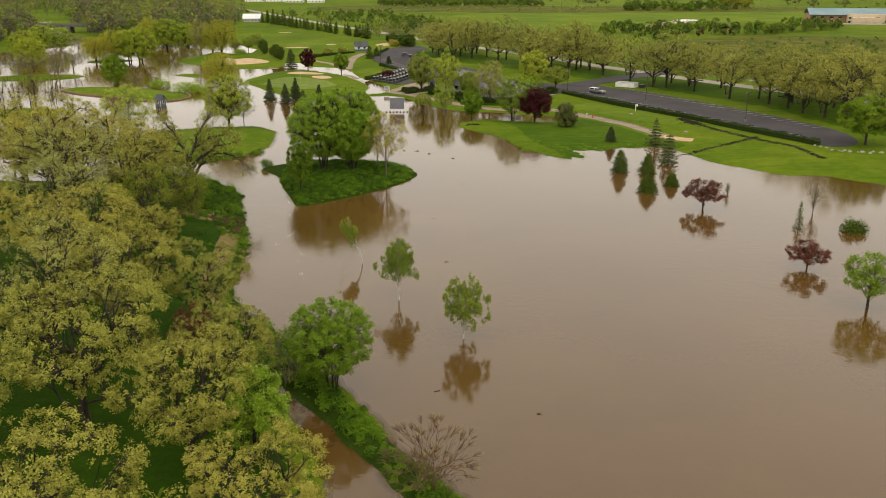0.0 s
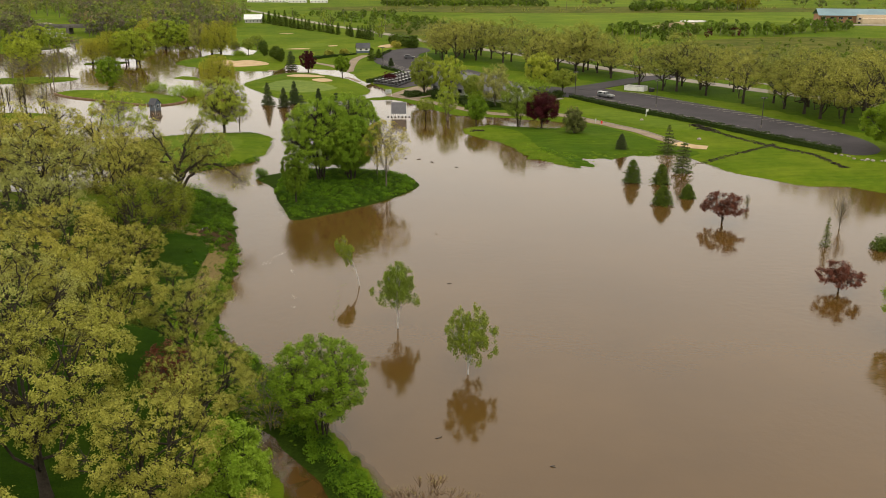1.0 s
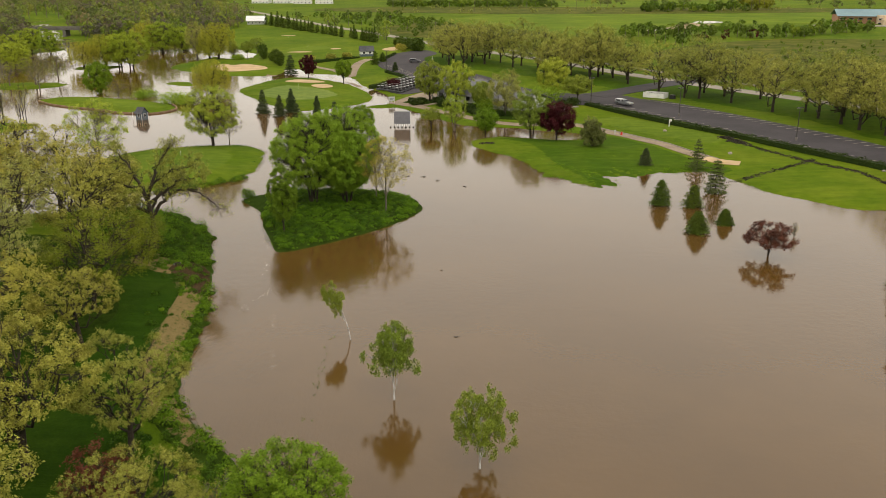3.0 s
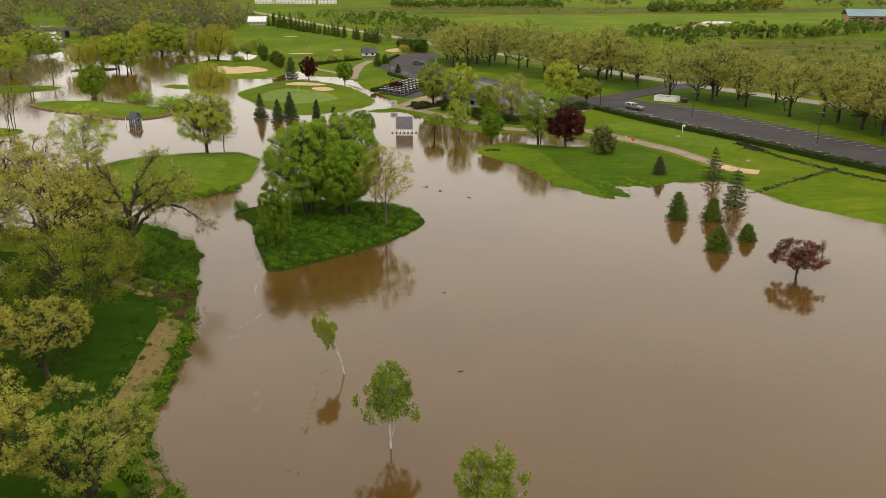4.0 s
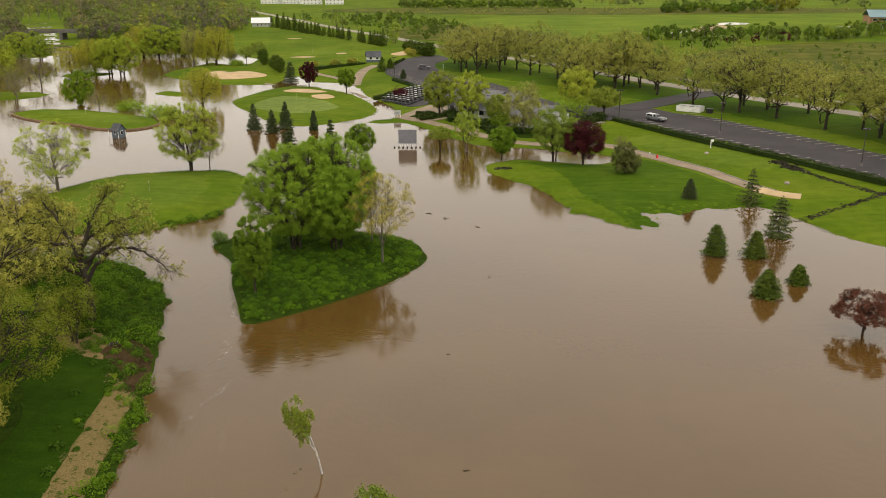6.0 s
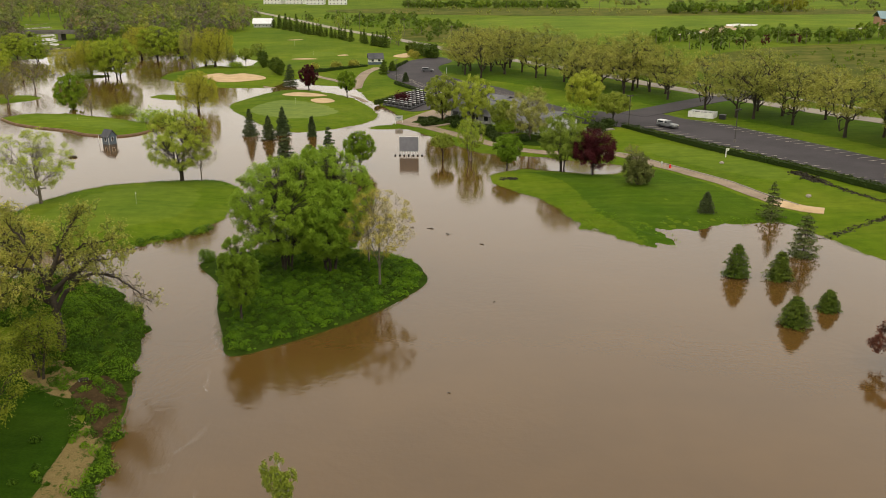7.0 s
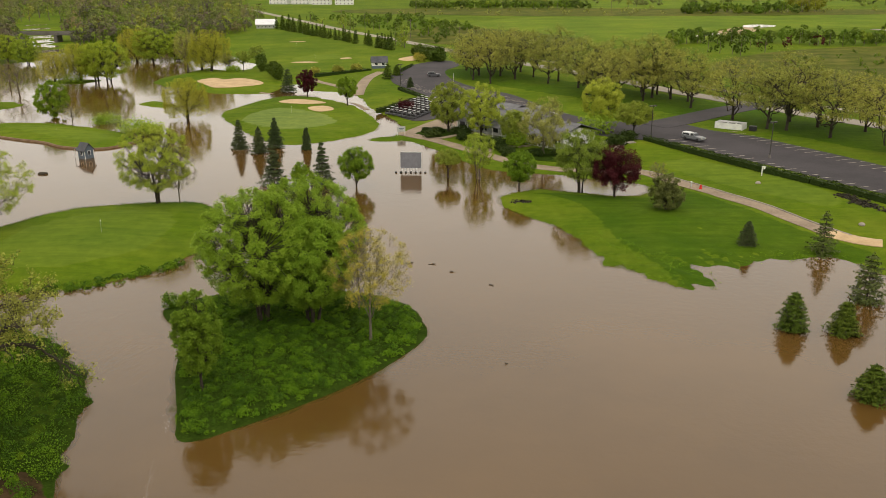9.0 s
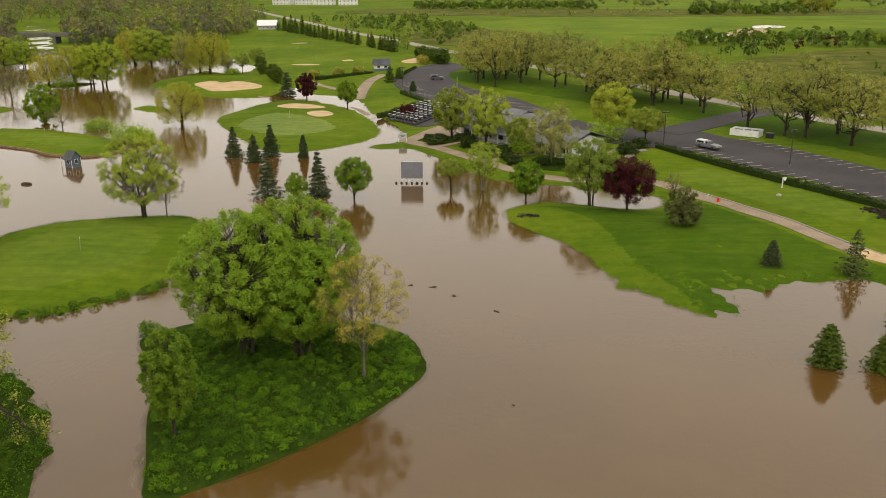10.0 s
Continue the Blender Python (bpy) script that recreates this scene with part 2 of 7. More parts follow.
M_CHROME = plain("chrome", (0.6, 0.6, 0.6), 0.2, 0.5, 1.0)
M_LAMP = plain("lamp_lens", (0.8, 0.75, 0.55), 0.2)
M_TAIL = plain("tail_lens", (0.4, 0.02, 0.02), 0.2)


def water_material(name, shallow):
    m, n, l, b = material(name, 0.075, 0.5)
    b.inputs["IOR"].default_value = 1.57
    c = noise_node(n, l, 0.035, 4)
    col = ramp(n, l, c, [(0.35, (0.085, 0.0455, 0.0112)), (0.65, (0.106, 0.0575, 0.0148))])
    l.new(col, b.inputs["Base Color"])
    g = n.new("ShaderNodeNewGeometry")
    ripple = noise_node(n, l, 1.1, 3, g.outputs["Position"])
    swell = noise_node(n, l, 0.16, 2, g.outputs["Position"])
    calm = ramp(n, l, noise_node(n, l, 0.03, 3, g.outputs["Position"]), [(0.4, (0.25,) * 3), (0.65, (1, 1, 1))])
    h = mix(n, l, 0.35, mix(n, l, 1.0, ripple, calm, "MULTIPLY"), swell)
    if not shallow:
        bump(n, l, b, h, 0.26, 0.14)
        return m
    flow = n.new("ShaderNodeAttribute")
    flow.attribute_name = "flow"
    stretch = n.new("ShaderNodeMapping")
    stretch.inputs["Scale"].default_value = (1.6, 0.5, 1.0)
    l.new(g.outputs["Position"], stretch.inputs["Vector"])
    race = noise_node(n, l, 0.9, 4, stretch.outputs[0], rough=0.7)
    moving = mix(n, l, 1.0, race, flow.outputs["Fac"], "MULTIPLY")
    h = mix(n, l, 1.0, h, moving, "ADD")
    bump(n, l, b, h, 0.26, 0.14)
    depth = n.new("ShaderNodeAttribute")
    depth.attribute_name = "depth"
    clear = ramp(n, l, depth.outputs["Fac"], [(0.0, (0.8,) * 3), (0.07, (0, 0, 0))])
    tr = n.new("ShaderNodeBsdfTransparent")
    tr.inputs["Color"].default_value = (0.95, 0.9, 0.78, 1)
    mx = n.new("ShaderNodeMixShader")
    l.new(clear, mx.inputs[0])
    l.new(b.outputs[0], mx.inputs[1])
    l.new(tr.outputs[0], mx.inputs[2])
    l.new(mx.outputs[0], n["Material Output"].inputs["Surface"])
    return m


def frayed(mat, wide, scale, beside):
    """The same surface, giving way in flecks to the grass beside it towards its edge."""
    m = mat.copy()
    n, l = m.node_tree.nodes, m.node_tree.links
    b = n["Principled BSDF"]
    edge = n.new("ShaderNodeAttribute")
    edge.attribute_name = "edge"
    put = n.new("ShaderNodeMath")
    put.operation = "MULTIPLY_ADD"
    put.inputs[1].default_value = 0.8 / wide
    l.new(edge.outputs["Fac"], put.inputs[0])
    l.new(noise_node(n, l, scale, 6, rough=0.7), put.inputs[2])
    mask = ramp(n, l, put.outputs[0], [(0.72, (0, 0, 0)), (0.86, (1, 1, 1))])
    own = b.inputs["Base Color"].links[0].from_socket
    l.new(mix(n, l, mask, grass_colour(n, l, *beside, 6.0, 0.35)[0], own), b.inputs["Base Color"])
    return m


M_STRAW_FRAY, M_EARTH_FRAY = frayed(M_STRAW, 1.3, 1.3, SHADE_TONED_TURF), frayed(M_EARTH, 1.8, 0.9, SHADE_TONED_TURF)
M_ROUGH_FRAY, M_LAWN_FRAY, M_LUSH_FRAY = frayed(M_ROUGH, 2.5, 0.7, TURF), frayed(M_LAWN, 1.6, 1.0, TURF), frayed(M_LUSH, 1.2, 1.4, SHADE_TONED_TURF)
M_GREEN_FRAY, M_PALE_FRAY = frayed(M_GREEN, 1.4, 0.6, TURF), frayed(M_GREEN_PALE, 2.0, 0.5, TURF)
M_WATER = water_material("silty_flood_water", True)
M_POND = water_material("pond_water", False)


# ---- mesh helpers ----
def mesh_np(name, verts, faces, smooth=False):
    """A mesh from arrays: verts (n, 3), faces (m, 3 or 4)."""
    verts, faces = np.asarray(verts, np.float32), np.asarray(faces, np.int32)
    me = bpy.data.meshes.new(name)
    k = faces.shape[1]
    me.vertices.add(len(verts))
    me.vertices.foreach_set("co", verts.ravel())
    me.loops.add(faces.size)
    me.loops.foreach_set("vertex_index", faces.ravel())
    me.polygons.add(len(faces))
    me.polygons.foreach_set("loop_start", np.arange(0, faces.size, k, dtype=np.int32))
    me.polygons.foreach_set("use_smooth", np.full(len(faces), smooth))
    me.update(calc_edges=True)
    me.validate()
    return me


def thing(name, x, y, z=0.0, turn=0.0, **tags):
    ob = new(name)
    ob.matrix_basis = pose(x, y, z, 0, 0, turn)
    ob.empty_display_size = 0.3
    return tagged(ob, **tags)


def part(name, data, mat, parent, label=""):
    """Links a bmesh or a mesh as one part under a thing or a part."""
    if isinstance(data, bmesh.types.BMesh):
        me = bpy.data.meshes.new(name)
        data.to_mesh(me)
        data.free()
        data = me
    data.materials.clear()
    data.materials.append(mat)
    ob = new(name, data)
    ob.parent = parent
    if label:
        tagged(ob, label=label)
    return ob


def setting(name, data, mat, label="", category="", kind="structure"):
    ob = part(name, data, mat, None)
    return tagged(ob, label=label, category=category, kind=kind)


def box(*boxes, bevel=0.0):
    """A bmesh of boxes (x0, y0, z0, x1, y1, z1)."""
    bm = bmesh.new()
    for x0, y0, z0, x1, y1, z1 in boxes:
        m = Matrix.Translation(((x0 + x1) / 2, (y0 + y1) / 2, (z0 + z1) / 2)) @ Matrix.Diagonal((x1 - x0, y1 - y0, z1 - z0, 1))
        bmesh.ops.create_cube(bm, size=1, matrix=m)
    if bevel:
        bmesh.ops.bevel(bm, geom=bm.edges[:], offset=bevel, segments=2, affect="EDGES")
    return bm


def rod(x, y, z0, z1, r0, r1=None, sides=10):
    bm = bmesh.new()
    bmesh.ops.create_cone(bm, cap_ends=True, segments=sides, radius1=r0, radius2=r0 if r1 is None else r1, depth=z1 - z0,
                          matrix=Matrix.Translation((x, y, (z0 + z1) / 2)))
    return bm


def prism(profile, x0, x1):
    """A profile of (y, z) pushed along x."""
    bm = bmesh.new()
    a = [bm.verts.new((x0, y, z)) for y, z in profile]
    b = [bm.verts.new((x1, y, z)) for y, z in profile]
    bm.faces.new(a[::-1])
    bm.faces.new(b)
    for i in range(len(a)):
        j = (i + 1) % len(a)
        bm.faces.new((a[i], a[j], b[j], b[i]))
    bmesh.ops.recalc_face_normals(bm, faces=bm.faces[:])
    return bm


def smooth_loop(points, closed=True, step=2.0):
    """A rounded line through a few corner points."""
    p = np.array(points, float)
    n, out = len(p), []
    for i in range(n if closed else n - 1):
        if closed:
            a, b, c, d = p[i - 1], p[i], p[(i + 1) % n], p[(i + 2) % n]
        else:
            a, b, c, d = p[max(i - 1, 0)], p[i], p[i + 1], p[min(i + 2, n - 1)]
        k = max(2, int(np.linalg.norm(c - b) / step))
        for s in np.arange(k) / k:
            out.append(0.5 * (2 * b + (c - a) * s + (2 * a - 5 * b + 4 * c - d) * s * s + (3 * b - a - 3 * c + d) * s ** 3))
    if not closed:
        out.append(p[-1])
    return np.array(out)


def inside_distance(x, y, loop):
    """Signed distance to a closed loop, positive inside."""
    best = np.full(x.shape, 1e9)
    inside = np.zeros(x.shape, bool)
    for (ax, ay), (bx, by) in zip(loop, np.roll(loop, -1, 0)):
        dx, dy = bx - ax, by - ay
        s = np.clip(((x - ax) * dx + (y - ay) * dy) / (dx * dx + dy * dy + 1e-9), 0, 1)
        best = np.minimum(best, (x - ax - s * dx) ** 2 + (y - ay - s * dy) ** 2)
        if ay != by:
            inside ^= ((ay > y) != (by > y)) & (x < (bx - ax) * (y - ay) / (by - ay) + ax)
    return np.where(inside, 1, -1) * np.sqrt(best)


# ---- the plan of land and water ----
SHORE_SOUTH_WEST = [(-10, -80), (-12, 20), (-10, 52), (-10.2, 58), (-12.6, 65), (-15.4, 70), (-18.4, 75), (-16.4, 75.8), (-11.9, 70.2), (-7.5, 63.6), (-4.6, 59.2), (-1.7, 55),
                    (1.0, 52), (2.6, 52.5), (0.6, 56.5), (-4.1, 63), (-7.6, 69.4), (-10.8, 75), (-14, 80.5), (-18.5, 85.5), (-22, 90), (-25, 94), (-27.2, 98)]
SHORE_WEST = [(-28.3, 103), (-29, 110), (-30.5, 119), (-32.5, 129), (-35.5, 140), (-38.6, 150.5), (-43, 156), (-48, 161), (-55, 165), (-64, 163),
              (-85, 160), (-110, 168), (-135, 200), (-152, 250), (-175, 300), (-215, 350), (-228, 400), (-222, 440), (-206, 462), (-214, 485), (-236, 520), (-268, 568), (-330, 690), (-358, 735), (-338, 745), (-303, 690), (-247, 572), (-217, 522), (-203, 502)]
SHORE_NORTH = [(-184, 520), (-163, 523), (-151, 514), (-138, 518), (-110, 474), (-97, 448), (-97, 428), (-106, 426), (-116, 436), (-118, 418), (-122, 406), (-121, 389),
               (-110, 377), (-97, 365), (-84, 360), (-72, 361), (-70, 371), (-71, 382), (-65, 384), (-56, 368), (-47, 364), (-39, 354), (-32.5, 331), (-23.5, 310), (-19, 294), (-20.5, 282)]
SHORE_EAST = [(-16, 278), (-10.5, 270), (-2.6, 256.5), (3, 248.6), (10.8, 245.6), (17, 244), (21, 241.5), (29, 238), (33, 235), (31, 228.5), (24, 227.5), (18.7, 229.5), (11, 231.5), (4.8, 226.4),
              (5, 220.5), (9.3, 213), (13.5, 208), (16.3, 201), (19, 192), (24, 187), (27.2, 182.3), (28.8, 185), (28.5, 191), (39, 193), (51, 195), (55, 188),
              (59, 177), (64.4, 170.5), (70, 165), (77, 165), (86, 157), (130, 128), (170, 40), (120, -80)]
LAKE = smooth_loop(SHORE_SOUTH_WEST + SHORE_WEST + SHORE_NORTH + SHORE_EAST, step=2.5)

ISLE = [(-6, 164.5), (-6.8, 169.3), (-9, 173.5), (-14, 176.6), (-23.8, 178), (-31.5, 176.5), (-36.5, 172.5), (-36.5, 169.5), (-32.2, 163), (-30, 155), (-27, 147), (-25.2, 142.3),
        (-21.5, 144.6), (-16.5, 149), (-12, 153.8), (-8.5, 159)]
GREEN_C = [(-76.5, 189), (-77.5, 201), (-71.5, 214), (-62, 219), (-51, 220.4), (-44.5, 215), (-42, 205), (-41.5, 192), (-44.5, 185), (-50, 179.5), (-57, 177), (-65, 178), (-71.5, 182)]
GREEN_D = [(-132, 292.5), (-129, 300.5), (-116, 300), (-99.5, 292.4), (-87.5, 284), (-83.6, 275), (-87, 267.6), (-97, 269), (-104.5, 274.5), (-114, 278.5), (-123.5, 284)]
ISLET = [(-106, 338), (-103, 342), (-94, 333), (-94, 330), (-100, 331)]
GREEN_E = [(-74, 319), (-72, 331), (-68, 347), (-61, 355), (-52, 349), (-41, 337), (-33.5, 322), (-28, 306), (-26.5, 297), (-28, 288.5), (-32.5, 281.4), (-38.2, 276), (-45.5, 273.2), (-54, 280.8), (-64, 297), (-70, 308)]
SPIT_W = [(-140, 236), (-138, 246), (-126, 252), (-114, 249), (-112, 241), (-122, 234)]
SPIT_NW = [(-175, 318), (-172, 334), (-150, 338), (-141, 330), (-150, 320)]
MOUND = [(-163, 384), (-160, 394), (-144, 394), (-142, 387), (-152, 382)]
SIGN_BED = [(-26, 279), (-24, 283), (-19, 284), (-18, 280), (-22, 277.5)]
ISLANDS = [smooth_loop(p, step=2.0) for p in (ISLE, GREEN_C, GREEN_D, ISLET, GREEN_E, SPIT_W, SPIT_NW, MOUND, SIGN_BED)]


def land_distance(x, y):
    sd = -inside_distance(x, y, LAKE)
    for loop in ISLANDS:
        lo, hi = loop.min(0) - 12, loop.max(0) + 12
        by = (x > lo[0]) & (x < hi[0]) & (y > lo[1]) & (y < hi[1])
        if by.any():
            sd[by] = np.maximum(sd[by], inside_distance(x[by], y[by], loop))
    return sd


def lumps(x, y, size):
    """Smooth pseudo-random relief, about -1 to 1."""
    return (np.sin(x / size + 1.3 * np.sin(y / size * 0.7 + 2)) + np.sin(y / size * 1.1 + 1.7 * np.sin(x / size * 0.6 + 4)) + np.sin((x + y) / size * 1.9 + 1)) / 3


def ground_height(x, y):
    x, y = np.asarray(x, float), np.asarray(y, float)
    sd = land_distance(x, y)
    sd = sd + 0.45 * lumps(x, y, 1.7) + 0.3 * lumps(x + 40, y, 0.8)
    off_lawn = np.exp(-((x - 28) / 13) ** 2 - ((y - 189) / 11) ** 2)
    sd = sd + off_lawn * (0.8 + 2.0 * lumps(0.8 * x + 0.6 * y, 0.6 * x - 0.8 * y, 1.7) + 2.6 * lumps(0.9 * x + 0.4 * y, 0.4 * x - 0.9 * y, 0.72))
    up = 2.0 * (1 - np.exp(-np.maximum(sd, 0) / 28)) + 0.12 * np.minimum(np.maximum(sd, 0), 1.5)
    return np.where(sd > 0, up, np.maximum(-1.6, 0.06 * sd * (1 - 0.6 * off_lawn))) + np.where((sd > 12) & (y < 280), 0.12 * lumps(x, y, 14), 0)


def grid_lines(lo, hi, step, far_lo, far_hi):
    """Even lines from lo to hi that spread out to the far ends."""
    mid = list(np.arange(lo, hi + 0.01, step))
    s, v = step, hi
    while v < far_hi:
        s *= 1.12
        v += s
        mid.append(v)
    s, v = step, lo
    while v > far_lo:
        s *= 1.12
        v -= s
        mid.insert(0, v)
    return np.array(mid)


def sheet(xs, ys):
    gx, gy = np.meshgrid(xs, ys)
    nx, ny = len(xs), len(ys)
    i = np.arange(nx * ny).reshape(ny, nx)
    f = np.stack([i[:-1, :-1], i[:-1, 1:], i[1:, 1:], i[1:, :-1]], -1).reshape(-1, 4)
    return gx.ravel(), gy.ravel(), f


GRID_X, GRID_Y = grid_lines(-130, 110, 1.15, -2500, 2500), grid_lines(45, 300, 1.15, -400, 4500)
gx, gy, gf = sheet(GRID_X, GRID_Y)
gz = ground_height(gx, gy)
GRID_Z = gz.reshape(len(GRID_Y), len(GRID_X))


def height(x, y):
    """The ground's height at one place, read from the sheet."""
    i = min(max(int(np.searchsorted(GRID_X, x)) - 1, 0), len(GRID_X) - 2)
    j = min(max(int(np.searchsorted(GRID_Y, y)) - 1, 0), len(GRID_Y) - 2)
    u, v = (x - GRID_X[i]) / (GRID_X[i + 1] - GRID_X[i]), (y - GRID_Y[j]) / (GRID_Y[j + 1] - GRID_Y[j])
    a, b, c, d = GRID_Z[j, i], GRID_Z[j, i + 1], GRID_Z[j + 1, i], GRID_Z[j + 1, i + 1]
    return float(a * (1 - u) * (1 - v) + b * u * (1 - v) + c * (1 - u) * v + d * u * v)


setting("ground", mesh_np("ground", np.stack([gx, gy, gz], 1), gf, True), M_GRASS, "mown green grass land, flooded along its low edges", "ground")

wx, wy, wf = sheet(grid_lines(-110, 100, 1.6, -420, 420), grid_lines(40, 300, 1.6, -150, 760))
wz = ground_height(wx, wy)
keep = (wz[wf] < 0.25).any(1)
water_mesh = mesh_np("water", np.stack([wx, wy, 0 * wx], 1), wf[keep], True)
water_mesh.attributes.new("depth", "FLOAT", "POINT").data.foreach_set("value", np.maximum(-wz, 0).astype(np.float32))
race_line = smooth_loop([(-58, 172), (-44, 166), (-36.5, 158), (-31.5, 148), (-28, 136), (-25.5, 124), (-23, 110), (-18, 97), (-10, 86)], False, 2.0)
gap = np.sqrt(((np.stack([wx, wy], 1)[:, None] - race_line[None]) ** 2).sum(-1)).min(1)
water_mesh.attributes.new("flow", "FLOAT", "POINT").data.foreach_set("value", (0.9 * np.exp(-(gap / 5.5) ** 2)).astype(np.float32))
setting("water", water_mesh, M_WATER, "still brown silty flood water over the golf course", "water")


def patch(name, outline, mat, lift=0.05, step=2.5, level=None, closed=True, soft=False, **tags):
    """A surface laid on the ground inside a rounded outline; a soft one runs out under the grass at its rim."""
    from mathutils.geometry import delaunay_2d_cdt
    loop = smooth_loop(outline, step=step) if closed else np.array(outline)
    lo, hi = loop.min(0), loop.max(0)
    px, py = np.meshgrid(np.arange(lo[0], hi[0], step), np.arange(lo[1], hi[1], step))
    px, py = px.ravel(), py.ravel()
    ok = inside_distance(px, py, loop) > step * 0.4
    pts = np.concatenate([loop, np.stack([px[ok], py[ok]], 1)])
    v, _, f, *_ = delaunay_2d_cdt([Vector(p) for p in pts], [], [list(range(len(loop)))], 1, 1e-4)
    v = np.array([(p.x, p.y) for p in v])
    z = ground_height(v[:, 0], v[:, 1]) + lift if level is None else np.full(len(v), level)
    depth_in = np.maximum(inside_distance(v[:, 0], v[:, 1], loop), 0)
    top, faces = np.column_stack([v, z]), np.array([t for t in f if len(t) == 3])
    if soft:
        top[:, 2] -= (lift + 0.12) * np.clip(1 - depth_in / 0.7, 0, 1)
    else:
        rim_z = ground_height(loop[:, 0], loop[:, 1]) + lift
        k, n0 = len(loop), len(v)
        i = np.arange(k)
        j = (i + 1) % k
        top = np.concatenate([top, np.column_stack([loop, rim_z]), np.column_stack([loop, rim_z - 0.5])])
        faces = np.concatenate([faces, np.concatenate([np.stack([i, j, j + k], 1), np.stack([i, j + k, i + k], 1)]) + n0])
        depth_in = np.concatenate([depth_in, np.zeros(2 * k)])
    me = mesh_np(name, top, faces, True)
    me.attributes.new("edge", "FLOAT", "POINT").data.foreach_set("value", depth_in.astype(np.float32))
    return setting(name, me, mat, **tags)


def ribbon(line, width, step=2.5):
    """The outline of a way of even width along a line."""
    c = smooth_loop(line, closed=False, step=step)
    d = np.gradient(c, axis=0)
    nrm = np.stack([-d[:, 1], d[:, 0]], 1) / np.linalg.norm(d, axis=1)[:, None]
    return np.concatenate([c + nrm * width / 2, (c - nrm * width / 2)[::-1]])


def way(name, line, width, mat, lift=0.05, step=2.5, **tags):
    return patch(name, ribbon(line, width, step), mat, lift, step, closed=False, **tags)


# ---- ways, greens and beds ----
LOT = [(41, 274), (48, 266.5), (53, 256.5), (60, 246), (66, 234), (71, 225), (76, 215), (80, 206), (86, 190), (91, 187), (96, 191), (98, 201), (96, 212), (92, 222), (87, 232),
       (82, 243), (76, 256), (70, 268), (65, 277), (57, 284), (53, 291), (46, 296), (39, 292)]
patch("road", LOT, M_ASPHALT, 0.06, label="grey asphalt car park with worn bay lines", category="car park")
patch("road", [(41, 273), (39, 293), (30, 299), (22, 314), (16, 331), (10, 347), (2, 359), (-5, 372), (-11, 391), (-13, 412), (-8, 431), (-13, 448), (-20, 445), (-29, 428), (-33, 402), (-31, 381),
               (-24, 364), (-17, 348), (-12, 330), (-8, 318), (2, 302), (14, 292), (26, 280)], M_ASPHALT, 0.09, label="grey asphalt car park round the clubhouse", category="car park")
way("road", [(44, 290), (53, 298), (64, 309), (75, 319), (88, 326)], 9.0, M_ASPHALT, 0.12, label="grey asphalt entrance drive", category="road")
way("road", [(-280, 1050), (-149, 772), (-97, 659), (-71, 608), (-50, 570), (-37, 543), (-21, 510), (-6, 478), (13, 445), (33, 413), (49, 383), (61, 355), (72, 336), (87, 310), (99, 291), (123, 256), (150, 215), (200, 130), (260, 20)],
    7.0, M_ROAD, 0.10, 6.0, label="pale concrete country road", category="road")
way("pavement", [(20, 462), (36, 433), (52, 408), (70, 373), (84, 344), (94, 327), (105, 310), (125, 280), (160, 224), (220, 120)], 3.0, M_ROAD, 0.08, 5.0, label="pale concrete foot path beside the road", category="path")
way("pavement", [(-19, 290), (-13, 281), (-6, 271.5), (1.5, 261), (8, 252.5), (16, 247.5), (26, 245.5), (33.5, 243.5), (40, 233), (46, 221), (51, 210), (55, 201.5)], 3.0, M_PATH, 0.07, 1.5,
    label="silt-covered cart path with a pale edge", category="path")
way("pavement", [(54, 203.5), (57, 200), (60, 198.4)], 3.4, M_SAND, 0.09, 1.2, label="washed sand at the end of the cart path", category="path")
patch("pavement", [(-20, 286), (-17, 293), (-10, 305), (-4, 297), (-9, 286), (-9, 278), (-14, 279)], M_PATH, 0.10, 2.0, label="brown paved yard at the path junction", category="path")
way("pavement", [(-38, 410), (-41, 394), (-41, 372), (-40, 356)], 4.0, M_PATH, 0.07, label="grey cart path across the lawn", category="path")
way("pavement", [(-66, 400), (-58, 386), (-49, 373), (-43, 362)], 2.4, M_PATH, 0.06, label="grey cart path across the lawn", category="path")
way("pavement", [(-74, 360.5), (-62, 358), (-50, 352), (-40, 341), (-33, 326)], 1.6, M_PATH, 0.16, label="narrow path between flooded hollows", category="path")
patch("pavement", [(-26, 325), (-19, 343), (-10, 332), (-8, 312), (-17, 304)], M_ASPHALT, 0.13, label="asphalt yard of the golf carts", category="yard")

patch("putting_green", [(-72, 190), (-72, 203), (-64, 213), (-53, 214), (-47, 206), (-47, 194), (-54, 185), (-64, 183)], M_GREEN_FRAY, 0.05, 2.0, soft=True, label="close-mown golf green", category="golf green")
patch("putting_green", [(-66, 305), (-62, 322), (-54, 322), (-42, 312), (-37, 300), (-42, 290), (-52, 290)], M_PALE_FRAY, 0.06, 2.0, soft=True, label="close-mown golf green", category="golf green")
patch("putting_green", [(44, 255), (54, 246), (62, 232), (64, 220), (58, 216), (50, 226), (41, 240), (38, 250)], M_GREEN_FRAY, 0.07, 2.0, soft=True, label="close-mown practice green", category="golf green")
patch("putting_green", [(-126, 293), (-114, 296), (-98, 288), (-89, 279), (-91, 273), (-100, 275), (-114, 284)], M_GREEN_FRAY, 0.05, 2.0, soft=True, label="close-mown golf green", category="golf green")
patch("putting_green", [(-84, 478), (-66, 482), (-62, 462), (-76, 452), (-88, 462)], M_GREEN_FRAY, 0.06, 4.0, soft=True, label="close-mown practice green", category="golf green")
